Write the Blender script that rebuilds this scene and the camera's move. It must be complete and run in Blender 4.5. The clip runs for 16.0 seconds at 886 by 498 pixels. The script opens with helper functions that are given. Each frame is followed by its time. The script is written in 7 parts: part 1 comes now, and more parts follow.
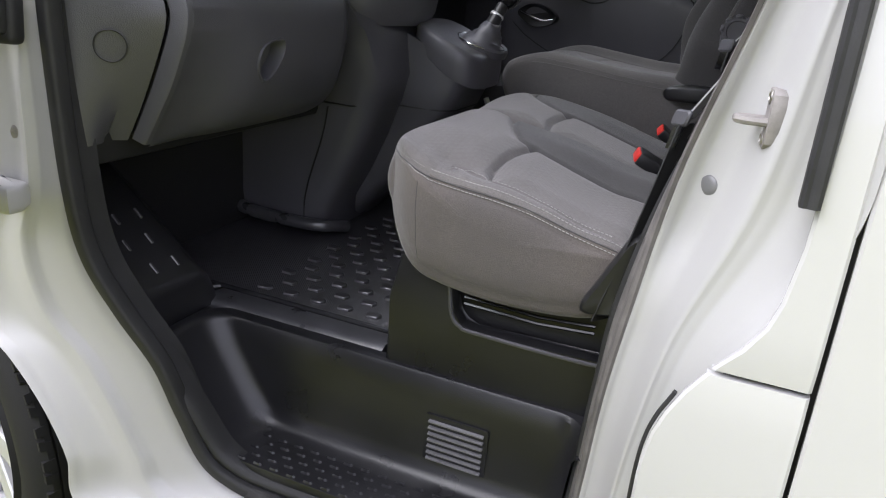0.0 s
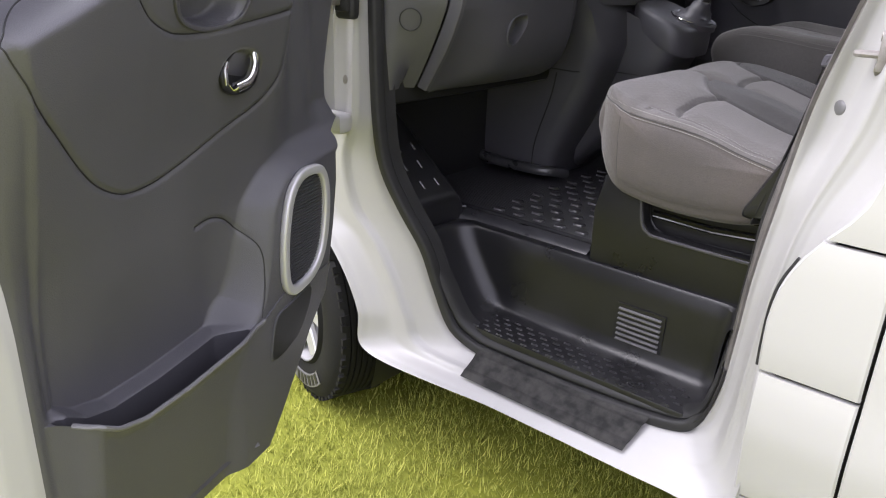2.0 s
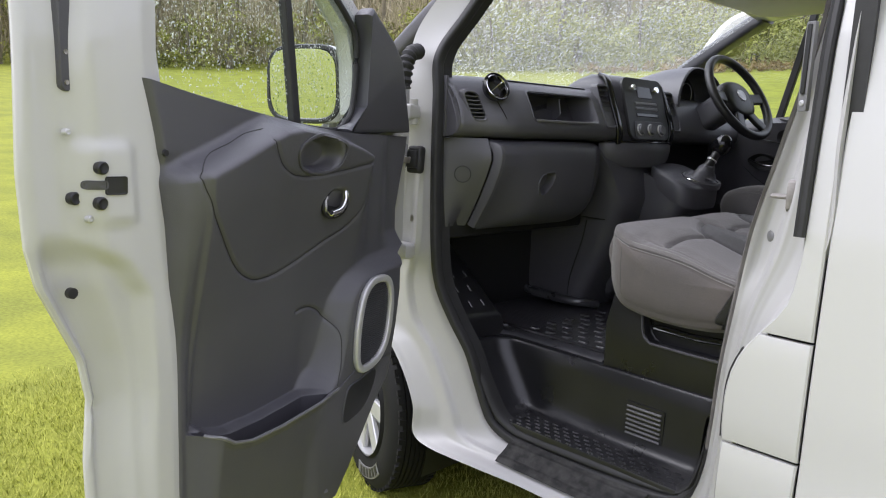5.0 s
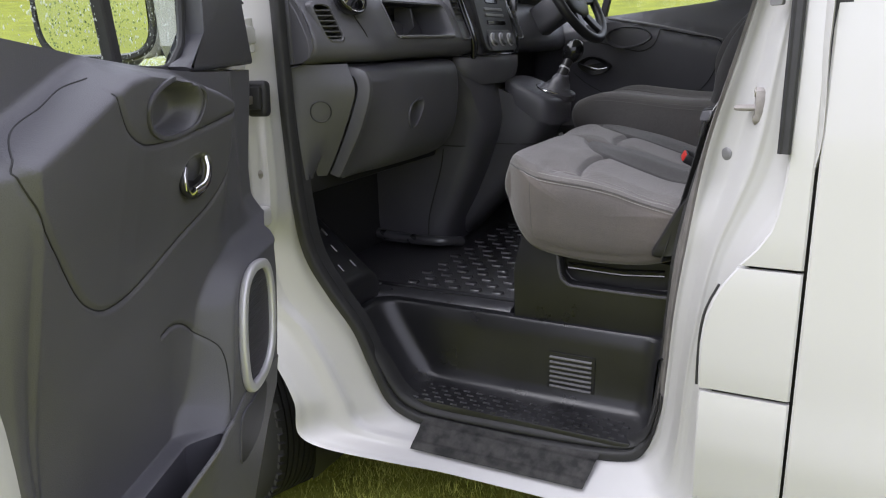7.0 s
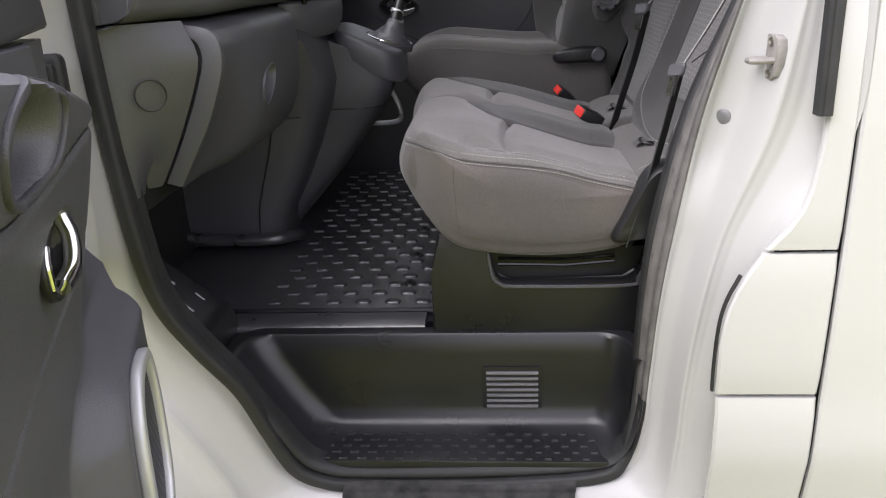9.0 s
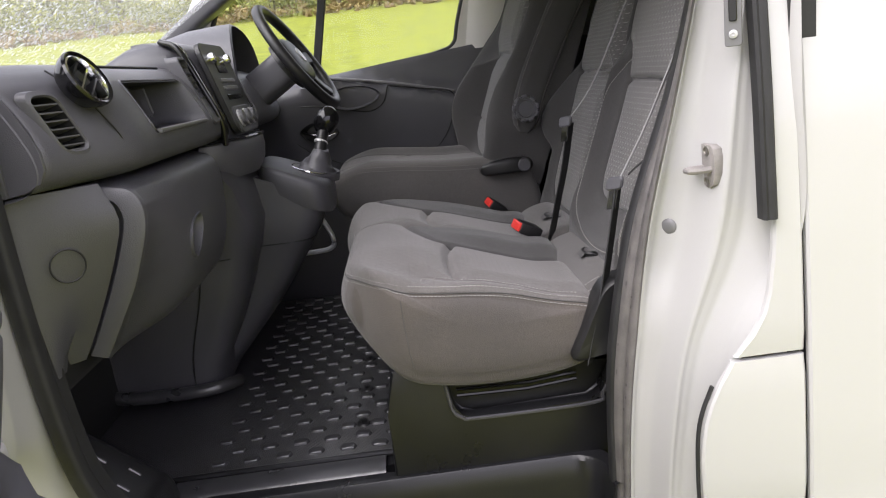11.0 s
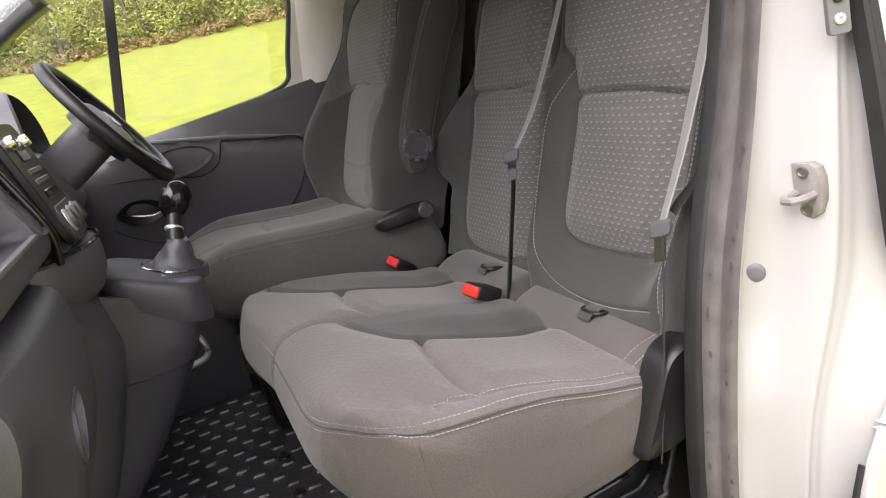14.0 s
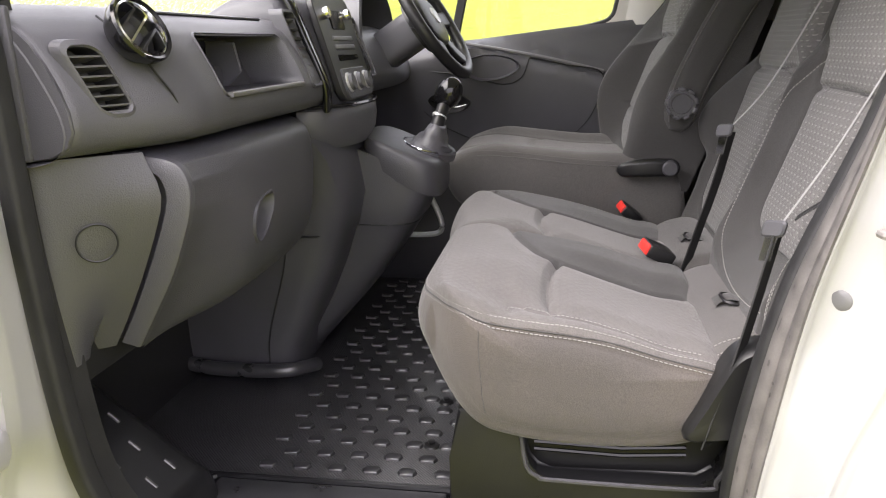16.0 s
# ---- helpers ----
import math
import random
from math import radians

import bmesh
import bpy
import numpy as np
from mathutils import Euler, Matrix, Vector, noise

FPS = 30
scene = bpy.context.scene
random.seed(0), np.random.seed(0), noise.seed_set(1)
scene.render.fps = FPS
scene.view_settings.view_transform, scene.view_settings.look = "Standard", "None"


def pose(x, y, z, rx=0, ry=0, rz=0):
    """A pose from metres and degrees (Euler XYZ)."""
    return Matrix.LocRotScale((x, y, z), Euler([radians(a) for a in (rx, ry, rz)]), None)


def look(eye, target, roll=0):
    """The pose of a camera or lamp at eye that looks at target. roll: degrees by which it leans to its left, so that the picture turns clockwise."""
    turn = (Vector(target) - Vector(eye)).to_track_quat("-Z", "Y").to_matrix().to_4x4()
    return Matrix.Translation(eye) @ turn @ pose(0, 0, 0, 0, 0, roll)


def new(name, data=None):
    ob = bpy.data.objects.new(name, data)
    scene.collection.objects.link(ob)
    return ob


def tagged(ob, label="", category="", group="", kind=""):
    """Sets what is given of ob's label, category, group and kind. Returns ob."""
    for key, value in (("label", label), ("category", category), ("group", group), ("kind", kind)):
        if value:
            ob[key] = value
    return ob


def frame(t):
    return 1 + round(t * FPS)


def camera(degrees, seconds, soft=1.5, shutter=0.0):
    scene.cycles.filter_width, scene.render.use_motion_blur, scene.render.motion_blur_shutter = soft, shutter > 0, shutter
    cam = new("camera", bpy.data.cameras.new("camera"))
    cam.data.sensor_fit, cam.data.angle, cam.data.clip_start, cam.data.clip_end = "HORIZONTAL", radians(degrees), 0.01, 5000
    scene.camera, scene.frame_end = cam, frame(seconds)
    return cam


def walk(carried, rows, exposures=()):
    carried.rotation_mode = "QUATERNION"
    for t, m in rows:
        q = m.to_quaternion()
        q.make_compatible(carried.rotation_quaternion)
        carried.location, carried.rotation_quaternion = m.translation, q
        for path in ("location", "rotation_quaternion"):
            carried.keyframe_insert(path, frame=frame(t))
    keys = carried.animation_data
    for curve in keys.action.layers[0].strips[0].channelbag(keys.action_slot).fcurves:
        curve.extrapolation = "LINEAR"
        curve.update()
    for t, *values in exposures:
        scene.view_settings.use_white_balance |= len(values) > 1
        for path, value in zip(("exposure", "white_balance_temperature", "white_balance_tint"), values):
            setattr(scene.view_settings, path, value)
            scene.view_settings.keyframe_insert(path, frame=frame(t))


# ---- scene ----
cam = camera(61.8, 16.0, soft=1.1)
PATH = [
    (0, (-0.025, -0.837, 1.366), (-0.724, 0.905, 0.675), 5.0),
    (0.5, (-0.01, -0.894, 1.357), (-0.833, 0.754, 0.578), 4.4),
    (1, (0.0, -0.89, 1.345), (-0.985, 0.645, 0.524), 3.3),
    (1.5, (0.105, -1.007, 1.366), (-0.999, 0.462, 0.577), 2.5),
    (2, (0.24, -1.251, 1.357), (-0.952, 0.177, 0.622), 2.3),
    (2.5, (0.357, -1.464, 1.364), (-0.872, -0.044, 0.674), 2.8),
    (3, (0.555, -1.508, 1.356), (-0.778, -0.132, 0.779), 3.3),
    (3.5, (0.629, -1.554, 1.36), (-0.804, -0.214, 0.969), 2.7),
    (3.7, (0.643, -1.568, 1.361), (-0.807, -0.231, 1.027), 2.6),
    (5.8, (0.607, -1.517, 1.348), (-0.763, -0.102, 1.006), 2.25),
    (6, (0.558, -1.504, 1.346), (-0.774, -0.059, 0.976), 2.05),
    (6.5, (0.324, -1.478, 1.36), (-0.819, 0.1, 0.912), 0.4),
    (7, (0.104, -1.429, 1.37), (-0.778, 0.284, 0.836), -1.5),
    (7.5, (-0.142, -1.247, 1.371), (-0.762, 0.552, 0.754), -3.1),
    (8, (-0.366, -1.14, 1.396), (-0.685, 0.703, 0.686), -3.8),
    (8.2, (-0.429, -1.132, 1.39), (-0.639, 0.723, 0.669), -3.2),
    (10.3, (-0.452, -1.073, 1.432), (-0.563, 0.841, 0.865), -2.5),
    (10.5, (-0.459, -1.07, 1.439), (-0.548, 0.858, 0.915), -3.1),
    (11, (-0.472, -1.03, 1.436), (-0.415, 0.914, 0.969), -6.9),
    (11.5, (-0.567, -0.817, 1.433), (-0.167, 1.064, 0.885), -12.3),
    (12, (-0.673, -0.681, 1.473), (-0.12, 1.116, 0.791), -15.8),
    (12.5, (-0.706, -0.619, 1.479), (-0.19, 1.173, 0.756), -16.2),
    (13, (-0.707, -0.579, 1.492), (-0.161, 1.225, 0.823), -15.4),
    (13.5, (-0.707, -0.572, 1.504), (-0.124, 1.249, 0.916), -14.7),
    (14, (-0.71, -0.572, 1.509), (-0.089, 1.259, 1.0), -14.1),
    (14.5, (-0.705, -0.575, 1.518), (-0.061, 1.265, 1.07), -14.1),
    (15, (-0.687, -0.594, 1.497), (-0.145, 1.243, 0.921), -13.6),
    (15.5, (-0.545, -0.701, 1.472), (-0.503, 1.222, 0.925), -6.8),
    (16, (-0.397, -0.771, 1.458), (-0.72, 1.129, 0.923), -1.6),
]
EXPOSURES = [(0, .88, 5950, 13), (1, 1.05, 6000, 15), (2.5, .9, 6050, 17), (3.5, .6, 6000, 15), (6, .55, 5900, 13), (7, .68, 5950, 13), (8, .98, 6100, 14), (10.5, .92, 6250, 14), (12, 1.0, 6400, 15), (13, 1.23, 6500, 15), (14.5, 1.25, 6550, 15), (16, 1.6, 6550, 14)]
walk(cam, [(t, look(eye, target, roll)) for t, eye, target, roll in PATH], EXPOSURES)


from mathutils.bvhtree import BVHTree

# ---- world, sun ----
world = bpy.data.worlds.new("overcast_sky")
scene.world = world
world.use_nodes = True
wn = world.node_tree.nodes
sky = wn.new("ShaderNodeTexSky")
sky.sky_type, sky.sun_disc = "NISHITA", False
sky.sun_elevation, sky.sun_rotation = radians(51.6), radians(229)
sky.air_density, sky.dust_density, sky.ozone_density = 1.0, 4.0, 1.0
cloud = wn.new("ShaderNodeMix")
cloud.data_type = "RGBA"
cloud.inputs[0].default_value = 0.75
cloud.inputs[7].default_value = (10.2, 9.7, 10.2, 1)
world.node_tree.links.new(sky.outputs[0], cloud.inputs[6])
world.node_tree.links.new(cloud.outputs[2], wn["Background"].inputs[0])
wn["Background"].inputs[1].default_value = 0.13
sun = new("sun", bpy.data.lights.new("sun", "SUN"))
sun.data.energy, sun.data.angle, sun.data.color = 2.2, radians(60), (1.0, 0.96, 0.93)
sun.matrix_world = look((-3.0, -2.6, 5.0), (0, 0, 0))


# ---- materials ----
def links(m, a, b):
    m.node_tree.links.new(a, b)


def surface(name, colour, rough=0.5, metal=0.0, grain=0.0, grain_size=400.0, bump=0.0, stain=0.15, stain_size=3.0,
            colour2=None, spec=0.5, sheen=0.0, coat=0.0, vary=0.08):
    """A principled surface with stains at a large scale, grain at a small one and a fine relief."""
    m = bpy.data.materials.new(name)
    m.use_nodes = True
    n = m.node_tree.nodes
    b = n["Principled BSDF"]
    co = n.new("ShaderNodeTexCoord")
    big, small = n.new("ShaderNodeTexNoise"), n.new("ShaderNodeTexNoise")
    big.inputs["Scale"].default_value, big.inputs["Detail"].default_value = stain_size, 6
    small.inputs["Scale"].default_value, small.inputs["Detail"].default_value = grain_size, 3
    for t in (big, small):
        links(m, co.outputs["Object"], t.inputs["Vector"])
    ramp = n.new("ShaderNodeValToRGB")
    c2 = colour2 or [c * (1 - stain) for c in colour]
    ramp.color_ramp.elements[0].color = (*c2, 1)
    ramp.color_ramp.elements[1].color = (*colour, 1)
    ramp.color_ramp.elements[0].position, ramp.color_ramp.elements[1].position = 0.35, 0.65
    links(m, big.outputs[0], ramp.inputs[0])
    mix = n.new("ShaderNodeMix")
    mix.data_type, mix.blend_type = "RGBA", "MULTIPLY"
    links(m, ramp.outputs[0], mix.inputs[6])
    fine = n.new("ShaderNodeMapRange")
    fine.inputs[3].default_value, fine.inputs[4].default_value = 1 - grain, 1 + grain
    links(m, small.outputs[0], fine.inputs[0])
    links(m, fine.outputs[0], mix.inputs[7])
    mix.inputs[0].default_value = 1.0
    links(m, mix.outputs[2], b.inputs["Base Color"])
    rr = n.new("ShaderNodeMapRange")
    rr.inputs[3].default_value, rr.inputs[4].default_value = max(0.02, rough - vary), min(1, rough + vary)
    links(m, big.outputs[0], rr.inputs[0])
    links(m, rr.outputs[0], b.inputs["Roughness"])
    b.inputs["Metallic"].default_value = metal
    b.inputs["Specular IOR Level"].default_value = spec
    b.inputs["Sheen Weight"].default_value = sheen
    b.inputs["Coat Weight"].default_value = coat
    if bump:
        bn = n.new("ShaderNodeBump")
        bn.inputs["Strength"].default_value, bn.inputs["Distance"].default_value = bump, 0.001
        links(m, small.outputs[0], bn.inputs["Height"])
        links(m, bn.outputs[0], b.inputs["Normal"])
    return m


def checked(m, pitch, depth):
    """Adds the fine moulded grid of a rubber mat to a material's relief."""
    n = m.node_tree.nodes
    co, sep = n.new("ShaderNodeTexCoord"), n.new("ShaderNodeSeparateXYZ")
    links(m, co.outputs["Object"], sep.inputs[0])
    waves = []
    for axis in (0, 1):
        k, w = n.new("ShaderNodeMath"), n.new("ShaderNodeMath")
        k.operation, w.operation = "MULTIPLY", "SINE"
        k.inputs[1].default_value = 2 * math.pi / pitch
        links(m, sep.outputs[axis], k.inputs[0])
        links(m, k.outputs[0], w.inputs[0])
        waves.append(w)
    both = n.new("ShaderNodeMath")
    both.operation = "MULTIPLY"
    links(m, waves[0].outputs[0], both.inputs[0])
    links(m, waves[1].outputs[0], both.inputs[1])
    bn = n.new("ShaderNodeBump")
    bn.inputs["Strength"].default_value, bn.inputs["Distance"].default_value = depth, 0.001
    links(m, both.outputs[0], bn.inputs["Height"])
    b = n["Principled BSDF"]
    links(m, b.inputs["Normal"].links[0].from_socket, bn.inputs["Normal"])
    links(m, bn.outputs[0], b.inputs["Normal"])
    return m


def glass(name, tint=(1, 1, 1), rough=0.0):
    m = bpy.data.materials.new(name)
    m.use_nodes = True
    n = m.node_tree.nodes
    n.remove(n["Principled BSDF"])
    out = n["Material Output"]
    tr, gl, mx, fr, pw = (n.new(k) for k in ("ShaderNodeBsdfTransparent", "ShaderNodeBsdfGlossy", "ShaderNodeMixShader", "ShaderNodeLayerWeight", "ShaderNodeMath"))
    tr.inputs[0].default_value = (*tint, 1)
    gl.inputs["Roughness"].default_value = rough
    fr.inputs[0].default_value = 0.5
    pw.operation = "POWER"
    pw.inputs[1].default_value = 5.0
    sc = n.new("ShaderNodeMath")
    sc.operation, sc.use_clamp = "MULTIPLY_ADD", True
    sc.inputs[1].default_value, sc.inputs[2].default_value = 0.4, 0.018
    links(m, fr.outputs["Facing"], pw.inputs[0])
    links(m, pw.outputs[0], sc.inputs[0])
    links(m, sc.outputs[0], mx.inputs[0])
    links(m, tr.outputs[0], mx.inputs[1])
    links(m, gl.outputs[0], mx.inputs[2])
    links(m, mx.outputs[0], out.inputs[0])
    return m


PAINT = surface("white_paint", (0.50, 0.497, 0.493), 0.18, stain=0.005, stain_size=1.3, coat=0.6, grain=0.01, vary=0.02)
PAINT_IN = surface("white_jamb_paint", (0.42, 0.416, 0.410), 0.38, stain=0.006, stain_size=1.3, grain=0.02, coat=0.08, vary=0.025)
RUBBER = surface("black_rubber", (0.022, 0.022, 0.023), 0.62, stain=0.3, stain_size=30, grain=0.15, bump=0.3)
SCUFFED = surface("scuffed_seal_rubber", (0.150, 0.140, 0.134), 0.6, colour2=(0.100, 0.094, 0.090), stain_size=26, grain=0.15, bump=0.3)
SCUFF = surface("scuff_marks", (0.088, 0.081, 0.077), 0.6, stain=0.25, stain_size=60, grain=0.2, bump=0.2)
WORN_RUBBER = surface("worn_rubber", (0.010, 0.010, 0.010), 0.62, colour2=(0.040, 0.039, 0.037), stain_size=34, grain=0.2, bump=0.3, spec=0.25)
TYRE = surface("tyre_rubber", (0.009, 0.009, 0.009), 0.75, spec=0.3, stain=0.3, stain_size=12, grain=0.2, bump=0.4)
TRIM = surface("grained_grey_plastic", (0.084, 0.083, 0.093), 0.42, spec=0.6, stain=0.12, stain_size=6, grain=0.12, grain_size=520, bump=0.6, coat=0.0)
TRIM_DARK = surface("dark_moulded_plastic", (0.066, 0.065, 0.074), 0.40, spec=0.6, stain=0.12, stain_size=6, grain=0.12, grain_size=520, bump=0.6)
TRIM_LIGHT = surface("satin_grey_plastic", (0.165, 0.164, 0.170), 0.34, stain=0.1, stain_size=8, grain=0.08, grain_size=700, bump=0.2)
TUB = surface("black_step_plastic", (0.016, 0.016, 0.018), 0.30, spec=0.5, stain=0.25, stain_size=9, grain=0.15, grain_size=500, bump=0.3)
MAT_RUBBER = surface("floor_rubber", (0.046, 0.046, 0.050), 0.30, spec=1.0, stain=0.3, stain_size=7, grain=0.2, grain_size=300, bump=0.2)
MAT_SHEET = checked(surface("checked_mat_rubber", (0.050, 0.050, 0.054), 0.36, spec=1.0, stain=0.3, stain_size=7, grain=0.2, grain_size=300, bump=0.15), 0.0065, 0.7)
# near black: the deep shade under the dash, put into the colour
FOOTWELL_SHADE = surface("shaded_footwell_black", (0.006, 0.006, 0.007), 0.7, stain=0.3, stain_size=20, grain=0.3, bump=0.3, spec=0.25)
BORDER = surface("satin_border_rubber", (0.052, 0.052, 0.056), 0.30, spec=1.0, stain=0.3, stain_size=16, grain=0.15, grain_size=300, bump=0.2)
GLOSS = surface("gloss_black", (0.008, 0.008, 0.009), 0.12, stain=0.1)
CHROME = surface("chrome", (0.82, 0.82, 0.83), 0.10, metal=1.0, stain=0.05)
SATIN = surface("satin_silver", (0.58, 0.58, 0.59), 0.38, metal=0.45, stain=0.08, stain_size=20)
STEEL = surface("bare_steel", (0.42, 0.40, 0.37), 0.42, metal=0.9, stain=0.3, stain_size=60)
CLOTH = surface("grey_cloth", (0.118, 0.112, 0.108), 0.92, stain=0.14, stain_size=5, grain=0.45, grain_size=520, bump=1.0, sheen=0.25, spec=0.2)
CLOTH_SIDE = surface("soiled_grey_cloth", (0.120, 0.106, 0.096), 0.92, colour2=(0.086, 0.079, 0.075), stain_size=4, grain=0.45, grain_size=520, bump=1.0, sheen=0.25, spec=0.2)
CLOTH_DARK = surface("charcoal_cloth", (0.073, 0.071, 0.070), 0.9, stain=0.14, stain_size=5, grain=0.45, grain_size=520, bump=1.0, sheen=0.2, spec=0.2)
DARK_THREAD = surface("dark_thread", (0.16, 0.155, 0.15), 0.8, stain=0.2, stain_size=50)
THREAD = surface("pale_thread", (0.34, 0.33, 0.315), 0.8, stain=0.2, stain_size=50)
# upper straps: light on the belt's face put into a paler colour
WEBBING_LIT = surface("lit_belt_webbing", (0.30, 0.30, 0.30), 0.7, stain=0.15, stain_size=10, grain=0.2, grain_size=600, bump=0.4)
WEBBING_DARK = surface("dark_belt_webbing", (0.020, 0.020, 0.021), 0.7, stain=0.15, stain_size=10, grain=0.2, grain_size=600, bump=0.4)
for wet_rubber in (MAT_SHEET, MAT_RUBBER):
    gloss = wet_rubber.node_tree.nodes["Principled BSDF"]
    gloss.inputs["Coat Weight"].default_value, gloss.inputs["Coat Roughness"].default_value = 1.0, 0.27
RED = surface("red_button_plastic", (0.75, 0.045, 0.035), 0.35, stain=0.1)
CREAM = surface("pale_pillar_trim", (0.66, 0.64, 0.60), 0.5, stain=0.06, grain=0.05)
LINER = surface("headliner_felt", (0.70, 0.68, 0.66), 0.9, stain=0.08, grain=0.2)
BLACK = surface("black_plastic", (0.016, 0.016, 0.017), 0.4, stain=0.2, grain=0.1, bump=0.1)
GLASS = glass("window_glass", (0.93, 0.96, 0.95))
CLEAR_DROP = glass("clear_drop", (0.72, 0.77, 0.78), 0.02)
WET_GLASS = glass("wet_windscreen_glass", (0.93, 0.96, 0.95))
nw = WET_GLASS.node_tree.nodes
film, wet = nw.new("ShaderNodeBsdfTranslucent"), nw.new("ShaderNodeMixShader")
film.inputs[0].default_value = (0.80, 0.82, 0.80, 1)
wet.inputs[0].default_value = 0.09
links(WET_GLASS, nw["Material Output"].inputs[0].links[0].from_socket, wet.inputs[1])
links(WET_GLASS, film.outputs[0], wet.inputs[2])
links(WET_GLASS, wet.outputs[0], nw["Material Output"].inputs[0])
MIRROR = surface("mirror_silvering", (0.85, 0.87, 0.88), 0.03, metal=1.0, stain=0.02)
DROP = glass("water_drop", (0.80, 0.84, 0.84), 0.02)
nd = DROP.node_tree.nodes
milk, veil = nd.new("ShaderNodeBsdfTranslucent"), nd.new("ShaderNodeMixShader")
milk.inputs[0].default_value = (0.85, 0.87, 0.86, 1)
veil.inputs[0].default_value = 0.36
links(DROP, nd["Material Output"].inputs[0].links[0].from_socket, veil.inputs[1])
links(DROP, milk.outputs[0], veil.inputs[2])
links(DROP, veil.outputs[0], nd["Material Output"].inputs[0])


# ---- mesh helpers ----
def bm_new():
    return bmesh.new()


def link_mesh(name, bm, material, smooth=35):
    bmesh.ops.remove_doubles(bm, verts=bm.verts, dist=1e-6)
    bmesh.ops.recalc_face_normals(bm, faces=bm.faces)
    lim = radians(smooth)
    for f in bm.faces:
        f.smooth = True
    for e in bm.edges:
        if len(e.link_faces) == 2 and e.calc_face_angle(0) > lim:
            e.smooth = False
    me = bpy.data.meshes.new(name)
    bm.to_mesh(me)
    bm.free()
    me.materials.append(material)
    return new(name, me)


def part(name, bm, material, parent, label="", smooth=35):
    """One mesh object under a thing or under a part."""
    ob = link_mesh(name, bm, material, smooth)
    ob.parent = parent
    if label:
        ob["label"] = label
    return ob


def thing(name, label, category, group="", kind=""):
    return tagged(new(name), label, category, group, kind)


def solid(name, bm, material, label, category, kind="", group="", smooth=35):
    return tagged(link_mesh(name, bm, material, smooth), label, category, group, kind)


def box(bm, x0, x1, y0, y1, z0, z1, bevel=0.0, seg=2, m=None):
    vs = bmesh.ops.create_cube(bm, size=1)["verts"]
    for v in vs:
        v.co = Vector((x0 + (v.co.x + 0.5) * (x1 - x0), y0 + (v.co.y + 0.5) * (y1 - y0), z0 + (v.co.z + 0.5) * (z1 - z0)))
    if bevel:
        es = {e for v in vs for e in v.link_edges}
        r = bmesh.ops.bevel(bm, geom=list(es), offset=bevel, segments=seg, profile=0.5, affect="EDGES")
        vs = list({v for f in r["faces"] for v in f.verts} | {v for v in vs if v.is_valid})
    if m is not None:
        bmesh.ops.transform(bm, matrix=m, verts=[v for v in vs if v.is_valid])
    return bm


def prism(bm, poly, axis, a, b, bevel=0.0, seg=2, m=None):
    """Extrudes a 2D outline from a to b along an axis; the outline's two numbers are the other two axes in order."""
    def at(p, w):
        return {"x": (w, p[0], p[1]), "y": (p[0], w, p[1]), "z": (p[0], p[1], w)}[axis]
    lo = [bm.verts.new(at(p, a)) for p in poly]
    hi = [bm.verts.new(at(p, b)) for p in poly]
    n = len(poly)
    caps = [bm.faces.new(lo), bm.faces.new(hi[::-1])]
    for i in range(n):
        bm.faces.new((lo[i], lo[(i + 1) % n], hi[(i + 1) % n], hi[i]))
    vs = lo + hi
    if bevel:
        es = {e for f in caps for e in f.edges}
        r = bmesh.ops.bevel(bm, geom=list(es), offset=bevel, segments=seg, profile=0.5, affect="EDGES")
        vs = [v for v in vs if v.is_valid] + [v for f in r["faces"] for v in f.verts]
    if m is not None:
        bmesh.ops.transform(bm, matrix=m, verts=list(set(vs)))
    return bm


def loft(bm, rows, ring=False, close=False, caps=False):
    """Skins rows of points. ring: each row is a closed loop; close: the last row joins the first; caps: both ends, or "end" alone."""
    vv = [[bm.verts.new(p) for p in r] for r in rows]
    n = len(rows[0])
    for i in range(len(rows) if close else len(rows) - 1):
        a, b = vv[i], vv[(i + 1) % len(rows)]
        for j in range(n if ring else n - 1):
            k = (j + 1) % n
            q = [a[j], a[k], b[k], b[j]]
            bm.faces.new(q)
    if caps and ring:
        if caps != "end":
            bm.faces.new(vv[0][::-1])
        bm.faces.new(vv[-1])
    return bm


def spline(pts, n, closed=False):
    """n points on a Catmull-Rom curve through pts."""
    P = [Vector(p) for p in pts]
    m = len(P)
    out = []
    spans = m if closed else m - 1
    for i in range(n):
        s = i / (n if closed else n - 1) * spans
        k = min(int(s), spans - 1)
        f = s - k
        if closed:
            a, b, c, d = P[(k - 1) % m], P[k], P[(k + 1) % m], P[(k + 2) % m]
        else:
            b, c = P[k], P[k + 1]
            a = P[k - 1] if k else b * 2 - c
            d = P[k + 2] if k + 2 < m else c * 2 - b
        out.append(0.5 * (2 * b + (c - a) * f + (2 * a - 5 * b + 4 * c - d) * f * f + (3 * b - a - 3 * c + d) * f ** 3))
    return out


def sweep(bm, pts, section, closed=False, up=(0, 0, 1), caps=True, scale=None):
    """Sweeps a closed 2D section along points."""
    P = [Vector(p) for p in pts]
    rows = []
    n = len(P)
    for i, p in enumerate(P):
        a = P[(i - 1) % n] if closed or i else p
        b = P[(i + 1) % n] if closed or i < n - 1 else p
        t = (b - a).normalized()
        s = t.cross(Vector(up))
        if s.length < 1e-4:
            s = t.cross(Vector((1, 0, 0)))
        s.normalize()
        u = s.cross(t)
        k = scale[i] if scale else 1
        rows.append([p + s * (q[0] * k) + u * (q[1] * k) for q in section])
    return loft(bm, rows, ring=True, close=closed, caps=caps and not closed)


